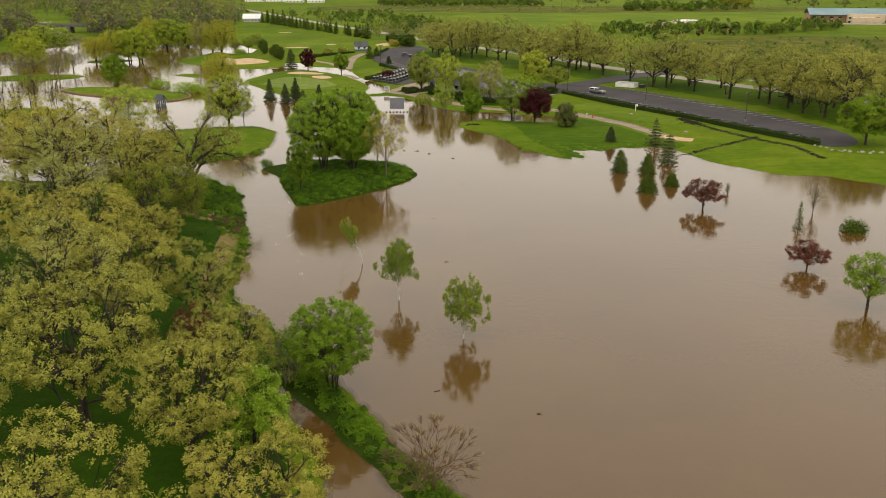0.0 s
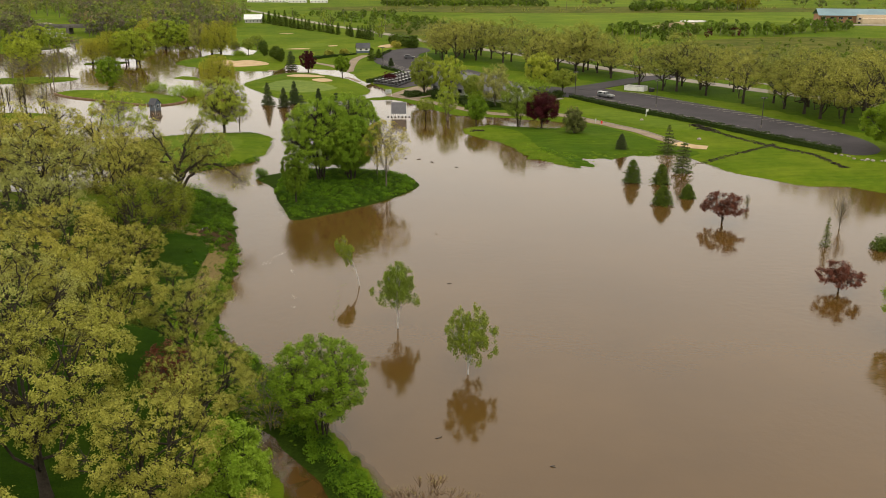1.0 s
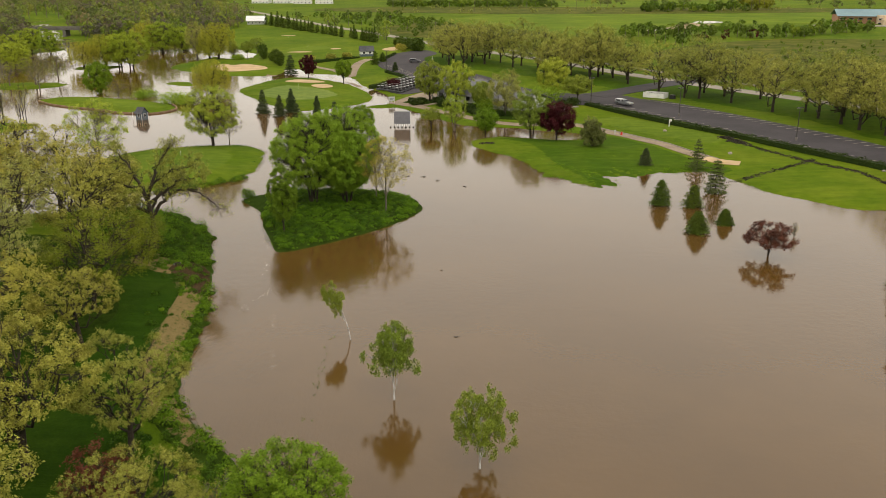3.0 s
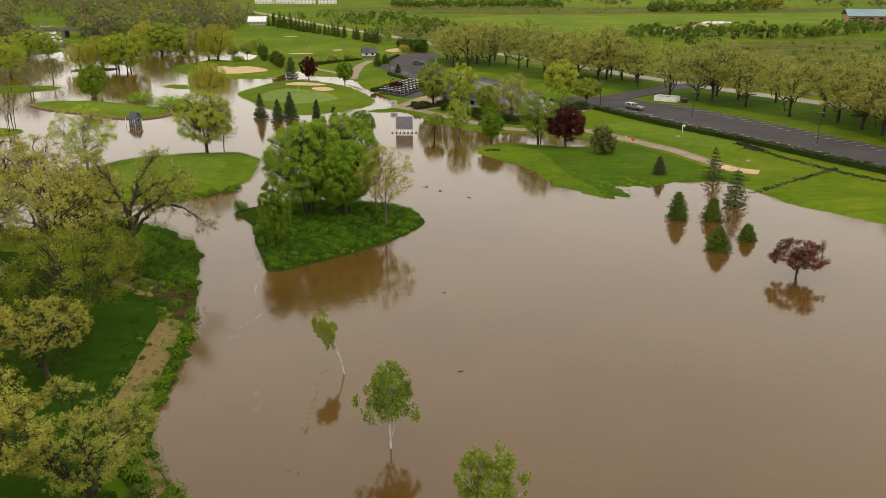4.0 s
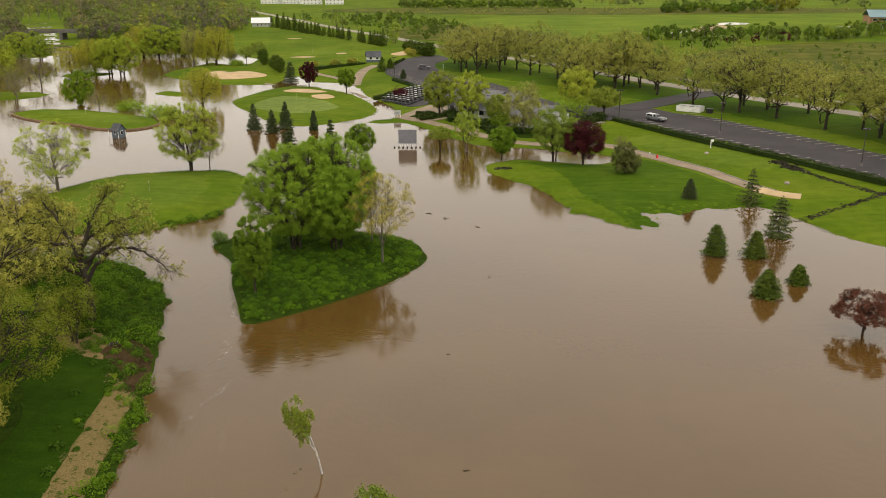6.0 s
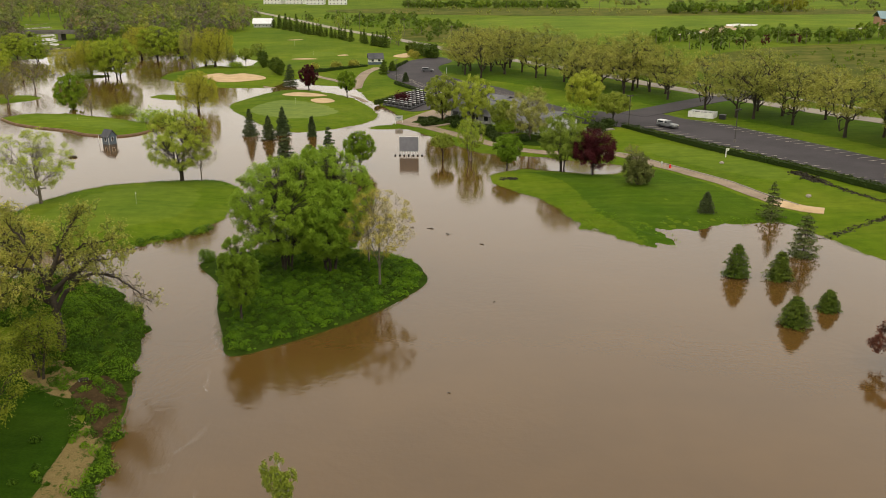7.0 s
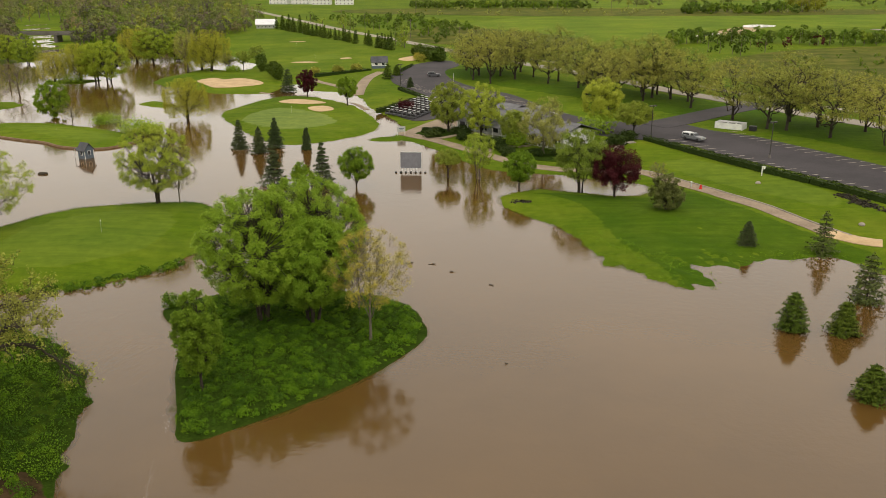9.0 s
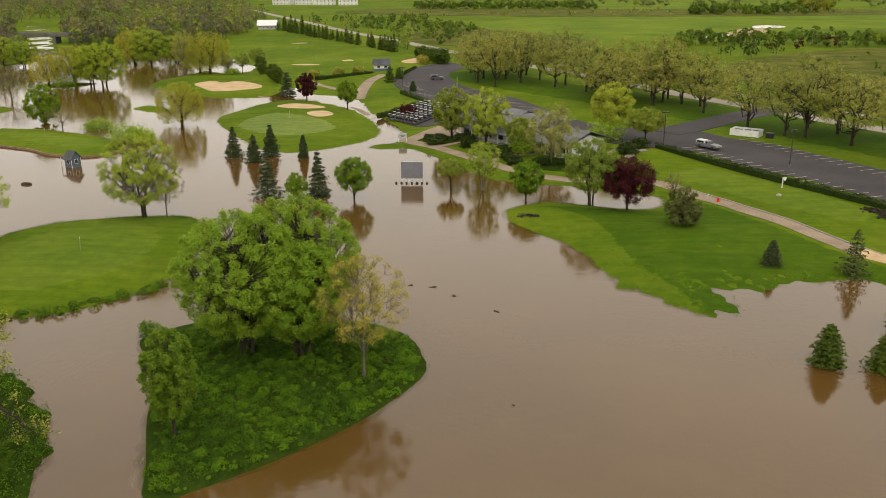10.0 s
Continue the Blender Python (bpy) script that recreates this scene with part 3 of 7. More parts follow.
SAND_TAG = dict(label="raked tan sand bunker in a green", category="bunker")
patch("bunker", [(-104, 387), (-99, 393), (-94, 388), (-89, 392), (-80, 386), (-78, 379), (-83, 371), (-92, 370), (-97, 376)], M_SAND, 0.10, 2.0, **SAND_TAG)
patch("bunker", [(-62, 337), (-58, 341.5), (-52, 341), (-47, 336), (-51, 331.5), (-57, 331.5)], M_SAND, 0.10, 1.5, **SAND_TAG)
patch("bunker", [(-50, 324), (-46.5, 328.5), (-43, 325), (-42.5, 320), (-45.5, 316.5), (-48.5, 319)], M_SAND, 0.10, 1.5, **SAND_TAG)
patch("bunker", [(-83, 451), (-77, 452.5), (-70, 448), (-75, 446.5)], M_SAND, 0.10, 2.0, **SAND_TAG)
patch("bunker", [(-63, 463), (-60, 466), (-57.5, 462), (-61, 459)], M_SAND, 0.10, 2.0, **SAND_TAG)
patch("bunker", [(-106, 553), (-102, 556), (-97, 554.5), (-101, 551)], M_SAND, 0.10, 2.0, **SAND_TAG)
patch("bunker", [(-36, 456), (-30, 470), (-24, 462), (-30, 448)], M_SAND, 0.10, 2.0, **SAND_TAG)

FIELD_TAG = dict(label="wide bright green farm field", category="field")
patch("field", [(-20, 640), (40, 800), (240, 830), (330, 720), (190, 640), (120, 575), (40, 560)], M_FIELD, 0.042, 18, **FIELD_TAG)
patch("field", [(250, 760), (330, 900), (600, 900), (600, 640), (380, 660)], M_FIELD, 0.054, 25, **FIELD_TAG)
patch("field", [(-60, 1000), (40, 1250), (400, 1300), (420, 1050), (100, 960)], M_FIELD, 0.066, 30, **FIELD_TAG)
patch("field", [(90, 380), (120, 470), (210, 520), (300, 460), (240, 300), (170, 260)], M_MEADOW, 0.078, 8, label="rough olive meadow dotted with shrubs", category="meadow")
patch("field", [(-50, 580), (-30, 680), (20, 640), (60, 560), (30, 500), (-5, 520)], M_MEADOW, 0.090, 8, label="rough olive meadow beside the road", category="meadow")
patch("field", [(-140, 900), (-60, 980), (300, 950), (480, 900), (330, 840), (60, 820)], M_MEADOW, 0.102, 25, label="rough olive meadow beyond the field", category="meadow")
patch("field", [(140, 600), (158, 645), (178, 672), (186, 655), (168, 622)], M_REED, 0.114, 6, label="tan reeds at the edge of a pond", category="reeds")
patch("water", [(180, 668), (184, 690), (196, 700), (206, 690), (197, 672)], M_POND, 0.16, 6, label="small pond in the field", category="pond")
patch("water", [(126, 588), (134, 602), (146, 612), (142, 598)], M_POND, 0.16, 4, label="small pond in the field", category="pond")
# Lawn of the wooded bank, with the trees' shade put into its colour.
patch("lawn", [(-39, 139), (-33, 124), (-31.2, 112), (-31.5, 100), (-27.5, 93), (-23.5, 87.5), (-17.5, 80), (-16.6, 74), (-13, 66), (-10.5, 50), (-10.5, 10), (-130, 10), (-130, 150), (-90, 155), (-58, 146)], M_LAWN_FRAY, 0.05, 2.0, soft=True, label="lawn under oak trees, its green darkened for their shade", category="lawn")
STRAW = dict(label="bank strewn with flattened tan straw", category="bank")
patch("bank", [(-35.0, 126), (-31.8, 128), (-30.6, 121), (-29.6, 114), (-28.8, 108), (-27.6, 102), (-25.4, 96.5), (-20.5, 89), (-23, 88), (-28.7, 95), (-32.2, 102), (-33.2, 108), (-34.0, 114), (-34.6, 120)], M_STRAW_FRAY, 0.09, 0.6, soft=True, **STRAW)
patch("bank", [(-45.5, 135.5), (-43, 139.5), (-38.6, 137), (-36, 133), (-37.5, 130.5), (-41, 131.5)], M_STRAW_FRAY, 0.11, 0.6, soft=True, **STRAW)
patch("bank", [(-39.5, 133.2), (-37.5, 137), (-33.8, 135), (-31.8, 131), (-31.0, 125.5), (-32.8, 123.5), (-35.0, 127.5), (-37.5, 130)], M_EARTH_FRAY, 0.13, 0.5, soft=True, label="bare brown earth washed out at the water's edge", category="bank")
# Darker grass along the row, part of it tree shade held in the colour.
patch("lawn", ribbon([(-6, 420), (3, 398), (20, 372), (38, 350), (56, 326), (78, 296), (96, 268), (106, 244), (111, 222), (122, 196), (150, 150)], 30, 4.0), M_ROUGH_FRAY, 0.045, 3.0, soft=True, closed=False, label="rough grass under a row of oaks, its dark colour partly their shade", category="lawn")
patch("lawn", [(8.5, 228), (14.5, 223), (18.5, 214), (20.6, 199), (24.4, 188.8), (27.4, 177), (32, 177), (36, 186), (42, 188), (51, 189), (58, 194), (52, 204), (47.5, 213), (42.5, 224), (38, 232), (33.5, 229), (28, 226), (20, 227.5), (12, 229)], M_ROUGH_FRAY, 0.06, 1.2, soft=True, label="darker mown lawn running down into the flood", category="lawn")
# Ground below the weedy banks, coloured dark for the shade among the clumps.
patch("bank", [(x + (x + 20) * 0.05, y + (y - 162) * 0.05) for x, y in ISLE], M_SOIL_GAP_SHADE, 0.05, 1.2, label="lush green weeds over the islet", category="bank")
patch("bank", [(-36.5, 141), (-39, 149), (-44, 154.5), (-50, 159), (-56, 161), (-58, 152), (-48, 144), (-41, 138)], M_LUSH_FRAY, 0.06, 1.2, soft=True, label="lush green weeds on the river bank", category="bank")


way("bank", [(-15, 81), (-19, 86), (-22.5, 90), (-25.5, 94), (-27.8, 98), (-28.9, 103), (-29.6, 110), (-31.1, 119), (-33.1, 129), (-36.1, 140), (-39.3, 150.2), (-43.6, 155.4), (-48.5, 160.4), (-55, 164.2), (-63, 162.5)], 4.0, M_SOIL_GAP_SHADE, 0.04, 1.0,
    label="ragged green weeds along the water's edge", category="bank")


way("bank", [(-18, 77.5), (-13.5, 73.2), (-9.5, 67.8), (-6, 62.6), (-2.6, 57.6), (0.6, 53.4), (2.4, 50)], 4.2, M_SOIL_GAP_SHADE, 0.04, 0.8, label="ragged green weeds on the narrow levee", category="bank")


# ---- trees ----
def tube(points, radii, sides):
    p, r = np.asarray(points, float), np.asarray(radii, float)
    d = np.gradient(p, axis=0)
    d /= np.linalg.norm(d, axis=1)[:, None] + 1e-9
    ref = np.where(np.abs(d[:, 2:]) > 0.9, np.array([[1.0, 0, 0]]), np.array([[0, 0, 1.0]]))
    u = np.cross(d, ref)
    u /= np.linalg.norm(u, axis=1)[:, None] + 1e-9
    w = np.cross(d, u)
    a = np.arange(sides) / sides * 2 * np.pi
    v = p[:, None] + r[:, None, None] * (np.cos(a)[None, :, None] * u[:, None] + np.sin(a)[None, :, None] * w[:, None])
    n = len(p)
    i = np.arange(n * sides).reshape(n, sides)
    j = np.roll(i, -1, 1)
    f = np.stack([i[:-1], j[:-1], j[1:], i[1:]], -1).reshape(-1, 4)
    return v.reshape(-1, 3), f


def join(pieces):
    v, f, k = [], [], 0
    for a, b in pieces:
        v.append(a)
        f.append(b + k)
        k += len(a)
    return np.concatenate(v), np.concatenate(f)


def bend(p0, p1, p2, n):
    s = np.linspace(0, 1, n)[:, None]
    return (1 - s) ** 2 * p0 + 2 * s * (1 - s) * p1 + s * s * p2


def gather(r, points, k):
    """Splits points into k near groups: their centres and each point's group."""
    c = points[r.choice(len(points), k, replace=False)]
    for _ in range(4):
        g = ((points[:, None] - c[None]) ** 2).sum(-1).argmin(1)
        c = np.array([points[g == i].mean(0) if (g == i).any() else c[i] for i in range(k)])
    return c, g


def leaves(r, centres, spread, count, size, narrow=0.6, hang=0.0, tufts=1, tight=0.0, out=None):
    """Pointed leaves scattered round the centres, in tufts where there are several."""
    if tufts > 1:
        centres = np.repeat(centres, tufts, 0) + r.normal(0, 1, (len(centres) * tufts, 3)) * spread
        spread = tight
        if hang:
            centres[:, 2] -= r.random(len(centres)) ** 1.2 * hang
    n = len(centres) * count
    off = r.normal(0, 1, (n, 3))
    c = np.repeat(centres, count, 0) + off * spread
    face = off * 0.55 + r.normal(0, 0.55, (n, 3)) + np.array([0, 0, 0.75])
    if out is not None:
        face = out + r.normal(0, 0.4, (n, 3))
    a = np.cross(face, r.normal(0, 1, (n, 3)))
    if hang:
        a = r.normal(0, 1, (n, 3))
        a[:, 2] = -np.abs(a[:, 2]) * 2.5
    a /= np.linalg.norm(a, axis=1)[:, None]
    b = np.cross(a, face)
    b /= np.linalg.norm(b, axis=1)[:, None]
    s = size * r.uniform(0.6, 1.35, (n, 1))
    v = np.stack([c - a * s * 0.7 - b * s * narrow, c - a * s * 0.7 + b * s * narrow, c + a * s * 1.1], 1).reshape(-1, 3)
    return v, np.arange(3 * n).reshape(n, 3)


def tree_meshes(seed, tall, wide, clear=0.25, tips=260, limbs=8, trunk=0.3, spread=0.35, count=20, size=0.3, lift=0.5, lead=0.55,
                lobes=0, inner=0.3, flat=1.0, stems=1, hang=0.0, narrow=0.6, gnarl=0.3, lean=(0, 0), fine=0.62, stout=0.62, rise=0.35, loose=0.15, tight=0.42, skirt=0.0):
    """Wood and leaves of a tree: a dome of rounded boughs; limbs, branches and twigs grow to them from the trunk, and each twig ends in a tuft of leaves."""
    r = np.random.default_rng(seed)
    z0, half = clear * tall, (1 - clear) * tall / 2
    n = lobes or limbs * 14
    k = np.arange(n) + 0.5
    up_, turn_ = 1 - 2 * k / n, k * 2.39996 + seed
    d = np.column_stack([np.cos(turn_) * np.sqrt(1 - up_ ** 2), np.sin(turn_) * np.sqrt(1 - up_ ** 2), up_]) + r.normal(0, 0.16, (n, 3))
    d /= np.linalg.norm(d, axis=1)[:, None]
    size_of = 1.8 / math.sqrt(n) * r.uniform(0.7, 1.25, n)
    deep = np.where(r.random(n) < inner, r.uniform(0.35, 0.7, n), 1 - loose * r.random(n)) - 0.75 * size_of
    axes = np.array([wide / 2, wide / 2, half])
    hub = d * np.maximum(deep, 0.15)[:, None] * axes
    way_ = d * np.array([1, 1, 0.8]) + np.array([0, 0, rise])
    per = max(3, round(tips * 3 / n))
    q = r.normal(0, 0.75, (n * per, 3)) + np.repeat(way_, per, 0)
    q /= np.linalg.norm(q, axis=1)[:, None]
    t = np.repeat(hub, per, 0) + q * (np.repeat(size_of, per) * r.uniform(0.55, 1.08, n * per))[:, None] * axes
    for p in (hub, t):
        p[:, :2] *= 1 + skirt * np.clip(-p[:, 2:] / half, 0, 1)
        p[p[:, 2] < 0, 2] *= flat
        p[:, 2] += z0 + half
        p[:, :2] += np.array(lean)[None] * (p[:, 2:] / tall)
    wood = []
    centres, group = gather(r, hub, min(limbs, n))
    for s in range(stems):
        ang = 2 * np.pi * s / stems + seed
        foot = np.array([np.cos(ang), np.sin(ang), 0]) * (0.0 if stems == 1 else trunk * 1.6)
        head = np.array([lean[0] * lead, lean[1] * lead, tall * lead]) + foot * (4 if stems > 1 else 1) + np.append(r.normal(0, 0.02, 2) * tall, 0)
        line = bend(foot + np.array([0, 0, -0.5]), (foot * 1.3 + np.append(r.normal(0, 0.02, 2) * tall, tall * lead * 0.5)), head, 7)
        rr = trunk / (stems ** 0.5) * np.array([1.35, 1.0, 0.88, 0.78, 0.68, 0.55, 0.38])
        wood.append(tube(line, rr, 8))
        for i in range(s, len(centres), stems):
            member = np.where(group == i)[0]
            if not len(member):
                continue
            c = centres[i]
            x = np.clip((c[2] / tall - 0.25 - 0.15 * r.random()) / lead, clear / lead * 0.75, 0.97)
            x = np.clip(x, 0.05, 1) * 6
            start = line[int(x)] * (1 - x % 1) + line[min(int(x) + 1, 6)] * (x % 1)
            end = start + (c - start) * 0.9
            out = (end - start) * np.array([1, 1, 0.35])
            midp = start + out * 0.5 + np.array([0, 0, lift * np.linalg.norm(end - start) * 0.4])
            n_l = 7
            limb = bend(start, midp, end, n_l)
            limb[1:-1] += r.normal(0, 1, (n_l - 2, 3)) * gnarl * np.linalg.norm(end - start) * 0.07
            lr = max(0.035, trunk * stout * (len(member) / n * limbs) ** 0.5 / limbs ** 0.28)
            wood.append(tube(limb, np.linspace(lr, lr * 0.4, n_l), 5))
            for m in member:
                at = limb[min(np.argmin(((limb - hub[m]) ** 2).sum(1)), int(r.integers(2, n_l)))]
                br = bend(at, (at + hub[m]) / 2 + r.normal(0, 1, 3) * gnarl * 0.5 + np.array([0, 0, 0.2]), hub[m], 5)
                br[1:-1] += r.normal(0, 1, (3, 3)) * gnarl * 0.12
                sr = max(0.022, lr * 0.42)
                wood.append(tube(br, np.linspace(sr, sr * 0.45, 5), 3))
                for tip in t[m * per:(m + 1) * per: 1 if count <= 6 else 3]:
                    wood.append(tube(np.array([br[3] * 0.5 + br[4] * 0.5, tip]), np.array([max(0.014, sr * 0.35), 0.009]), 3))
    each = max(1, round(count * 0.75))
    if hang:
        strands = np.concatenate([t - np.array([0, 0, hang * f]) for f in (0, 0.3, 0.65)])
        lv = leaves(r, strands, spread * 0.4, max(1, each // 3), size * fine, narrow, hang)
    else:
        lv = leaves(r, t, spread * tight, each, size * fine, narrow, out=np.repeat(q * 0.7 + np.array([0, 0, 0.35]), each, 0))
    return mesh_np("trunk", *join(wood), True), mesh_np("crown", *lv)


def plant(name, x, y, meshes, bark, foliage, turn=0.0, sink=0.0, grow=1.0, **tags):
    z = max(height(x, y), -0.9) - sink
    ob = thing(name, x, y, z, turn, **tags)
    ob.scale = (grow,) * 3
    part("trunk", meshes[0], bark, ob)
    part("crown", meshes[1], foliage, ob)
    return ob


def again(ob, x, y, turn, grow=1.0, sink=0.0, label=""):
    z = max(height(x, y), -0.9) - sink
    c = copy_thing(ob, pose(x, y, z, 0, 0, turn))
    c.scale = (grow, grow, grow * (0.94 + 0.12 * ((x * 7 + y * 3) % 1)))
    if label:
        c["label"] = label
    return c


def conifer_meshes(seed, tall, wide, tiers=11, per=11, size=0.22, base=0.02, power=0.9, dense=7):
    """A spruce: whorls of boughs, each a flat fan of needle sprays that droops and lifts again at its tip."""
    r = np.random.default_rng(seed)
    wood = [tube([(0, 0, -0.8), (0, 0, tall * 0.5), (0, 0, tall * 0.98)], [0.018 * tall + 0.03, 0.012 * tall, 0.01], 7)]
    cs, outs = [], []
    for i in range(tiers):
        f = (i + 0.3) / tiers
        z = tall * (base + (1 - base) * f)
        reach = wide / 2 * (1 - f) ** power * r.uniform(0.84, 1.1)
        many = max(4, int(per * (1 - 0.5 * f)))
        for k in range(many):
            a = 2 * np.pi * (k + 0.5 * (i % 2)) / many + r.normal(0, 0.12)
            q = reach * r.uniform(0.72, 1.14)
            out = np.array([np.cos(a), np.sin(a), 0])
            tip = out * q + np.array([0, 0, z - 0.16 * q + tall * 0.014 * r.normal()])
            root = np.array([0, 0, z])
            wood.append(tube([root, (root + tip) / 2 - [0, 0, 0.03 * q], tip], [0.03, 0.02, 0.008], 3))
            s = np.linspace(0.35, 1.0, dense)[:, None]
            side = np.array([-out[1], out[0], 0]) * r.uniform(-1, 1, (dense, 1)) * 0.3 * q * np.sin(np.clip(s * 1.1, 0, 1) * np.pi * 0.75)
            cs.append(root + (tip - root) * s + side + np.array([0, 0, 1]) * (-0.05 * q * np.sin(s * np.pi)))
            outs.append(np.repeat((out * 0.45 + np.array([0, 0, 0.8]))[None], dense, 0))
    cs.append(np.array([[0, 0, tall * v] for v in np.linspace(0.85, 1.0, 5)]))
    outs.append(np.repeat(np.array([[0.3, 0, 0.5]]), 5, 0))
    lv = leaves(r, np.concatenate(cs), np.array([size * 0.5, size * 0.5, size * 0.22]), 4, size, 0.42, out=np.repeat(np.concatenate(outs), 4, 0))
    return mesh_np("trunk", *join(wood), True), mesh_np("crown", *lv)


def shrub_meshes(seed, tall, wide, n=160, count=14, size=0.16, column=False):
    r = np.random.default_rng(seed)
    d = r.normal(0, 1, (n, 3))
    d /= np.linalg.norm(d, axis=1)[:, None]
    q = r.uniform(0.55, 1.0, (n, 1)) * (1 + 0.15 * np.sin(4 * d[:, :1] + seed))
    t = d * q * np.array([wide / 2, wide / 2, tall / 2]) + np.array([0, 0, tall * 0.5])
    wood = [tube(bend(np.array([0, 0, -0.3]), np.array([0, 0, tall * 0.25]), p, 4), [0.06, 0.04, 0.025, 0.01], 3) for p in t[::6]]
    lv = leaves(r, t, 0.09 * wide, count, size, 0.6)
    return mesh_np("trunk", *join(wood), True), mesh_np("crown", *lv)


# birches standing in the flood
BIRCH = "green-leaved birch with a white trunk standing in flood water"
plant("birch_tree", -11.2, 111.2, tree_meshes(11, 7.9, 3.0, 0.42, 60, 5, 0.08, 0.22, 42, 0.14, lean=(-2.7, 0.8), lead=0.8, hang=0.4, fine=0.6, lobes=26, loose=0.6, inner=0.4, skirt=0.3), M_BARK_WHITE, M_LEAF_BIRCH, label="small leaning birch with a bent white trunk in flood water", category="tree", group="birches in the flood")
plant("birch_tree", -5.5, 97.4, tree_meshes(12, 9.9, 5.5, 0.28, 135, 7, 0.09, 0.3, 46, 0.15, lead=0.85, hang=0.4, fine=0.6, lobes=42, loose=0.6, inner=0.35, skirt=0.4), M_BARK_WHITE, M_LEAF_BIRCH, label=BIRCH, category="tree", group="birches in the flood")
plant("birch_tree", 2.3, 85.9, tree_meshes(13, 8.8, 5.8, 0.22, 145, 7, 0.09, 0.3, 46, 0.15, lead=0.85, hang=0.4, fine=0.6, lobes=42, loose=0.6, inner=0.35, skirt=0.4), M_BARK_WHITE, M_LEAF_BIRCH, label=BIRCH, category="tree", group="birches in the flood")

# crab apples, conifers and others in the open water and on the east lawn
CRAB = "crab apple tree with rusty red leaves standing in flood water"
crab = plant("crab_apple_tree", 45.3, 140.3, tree_meshes(21, 5.9, 7.6, 0.3, 170, 8, 0.2, 0.34, 24, 0.17, flat=0.7, lead=0.4, gnarl=0.9, lobes=34, inner=0.2), M_BARK, M_LEAF_RUST, label=CRAB, category="tree", group="crab apples")
again(crab, 50.6, 109.4, 130, 0.82)
SPRUCE = "dark green spruce standing in flood water"
for sx, sy, tall, wide, seed in ((36.4, 168.2, 5.5, 4.3, 31), (41.8, 167.2, 4.8, 4.3, 32), (38.3, 151.9, 4.5, 4.8, 33), (44.0, 156.4, 3.5, 3.5, 34)):
    plant("spruce_tree", sx, sy, conifer_meshes(seed, tall, wide * 1.06, 14, 19, 0.16, power=0.52, dense=10), M_BARK, M_NEEDLE, label=SPRUCE, category="tree", group="spruces in the flood")
plant("pine_tree", 48.6, 177.1, conifer_meshes(35, 6.9, 5.6, 10, 13, 0.2, power=0.6, dense=10), M_BARK, M_PINE, label="grey-green pine standing in flood water", category="tree")
plant("pine_tree", 50.2, 195.5, conifer_meshes(36, 6.3, 5.2, 9, 9, 0.2, power=0.75, dense=10), M_BARK, M_PINE, label="loose grey-green pine at the edge of the flood", category="tree")
plant("spruce_tree", 40.1, 197.8, conifer_meshes(37, 3.7, 3.3, 13, 22, 0.13, power=0.6), M_BARK, M_NEEDLE_BLUE, label="small blue-grey spruce on the lawn", category="tree")
plant("spruce_tree", 31.8, 215.1, tree_meshes(38, 6.2, 6.2, 0.0, 420, 9, 0.2, 0.3, 16, 0.2, lead=0.9, lobes=150, inner=0.45, rise=0.6, skirt=0.3), M_BARK, M_PINE, label="broad blue-grey spruce on the lawn", category="tree")
plant("purple_maple_tree", 25.0, 226.3, tree_meshes(39, 9.4, 8.6, 0.14, 300, 8, 0.22, 0.4, 36, 0.22, lobes=110, inner=0.4, loose=0.08, tight=0.7), M_BARK, M_LEAF_PURPLE, label="dense dark purple maple at the water's edge", category="tree")
plant("larch_tree", 57.0, 128.2, conifer_meshes(40, 5.4, 2.6, 12, 8, 0.13, dense=5), M_BARK_PALE, M_PINE, label="thin browned larch standing in flood water", category="tree")
plant("bare_tree", 63.1, 137.1, tree_meshes(41, 6.7, 3.0, 0.3, 120, 7, 0.1, 0.12, 2, 0.06, lead=0.85, lift=0.8), M_BARK_PALE, M_LEAF_PALE, label="small bare tree standing in flood water", category="tree")
plant("yew_bush", 65.2, 126.7, shrub_meshes(42, 2.7, 3.4, 170, 16, 0.15), M_BARK, M_NEEDLE, label="dark green yew bush standing in flood water", category="bush")
plant("linden_tree", 52.1, 95.0, tree_meshes(43, 8.0, 7.0, 0.32, 220, 8, 0.2, 0.4, 20, 0.17, lead=0.55, lobes=90, inner=0.15, gnarl=0.6), M_BARK, M_LEAF_FRESH, label="bright green young tree standing in flood water", category="tree")
plant("bare_sapling", 52.5, 149.6, tree_meshes(44, 3.4, 1.3, 0.3, 40, 4, 0.05, 0.1, 2, 0.06, lead=0.8), M_BARK_PALE, M_LEAF_PALE, label="thin bare sapling standing in flood water", category="tree")

# levee
plant("budding_tree", -15.6, 75.0, tree_meshes(67, 6.0, 7.0, 0.12, 260, 8, 0.12, 0.3, 4, 0.1, stems=3, lead=0.4, lift=0.6, lobes=60), M_BARK_PALE, M_LEAF_PALE, label="low spreading tree in bud with grey twigs by the inlet", category="tree")
plant("maple_tree", -10.8, 73.1, tree_meshes(51, 9.6, 8.6, 0.2, 1000, 10, 0.2, 0.34, 17, 0.145, stems=6, tight=0.42, lead=0.5, lift=0.8, lobes=420, rise=0.9, loose=0.16, inner=0.35), M_BARK, M_LEAF_FRESH, label="bright green many-stemmed maple on the grassy levee", category="tree")
plant("bare_shrub", -1.0, 56.5, tree_meshes(52, 6.4, 9.0, 0.04, 520, 14, 0.14, 0.14, 1, 0.06, stems=8, lead=0.3, lift=0.7, lobes=120, rise=1.0), M_TWIG, M_LEAF_PALE, label="leafless brown shrub willow at the water's edge", category="shrub")

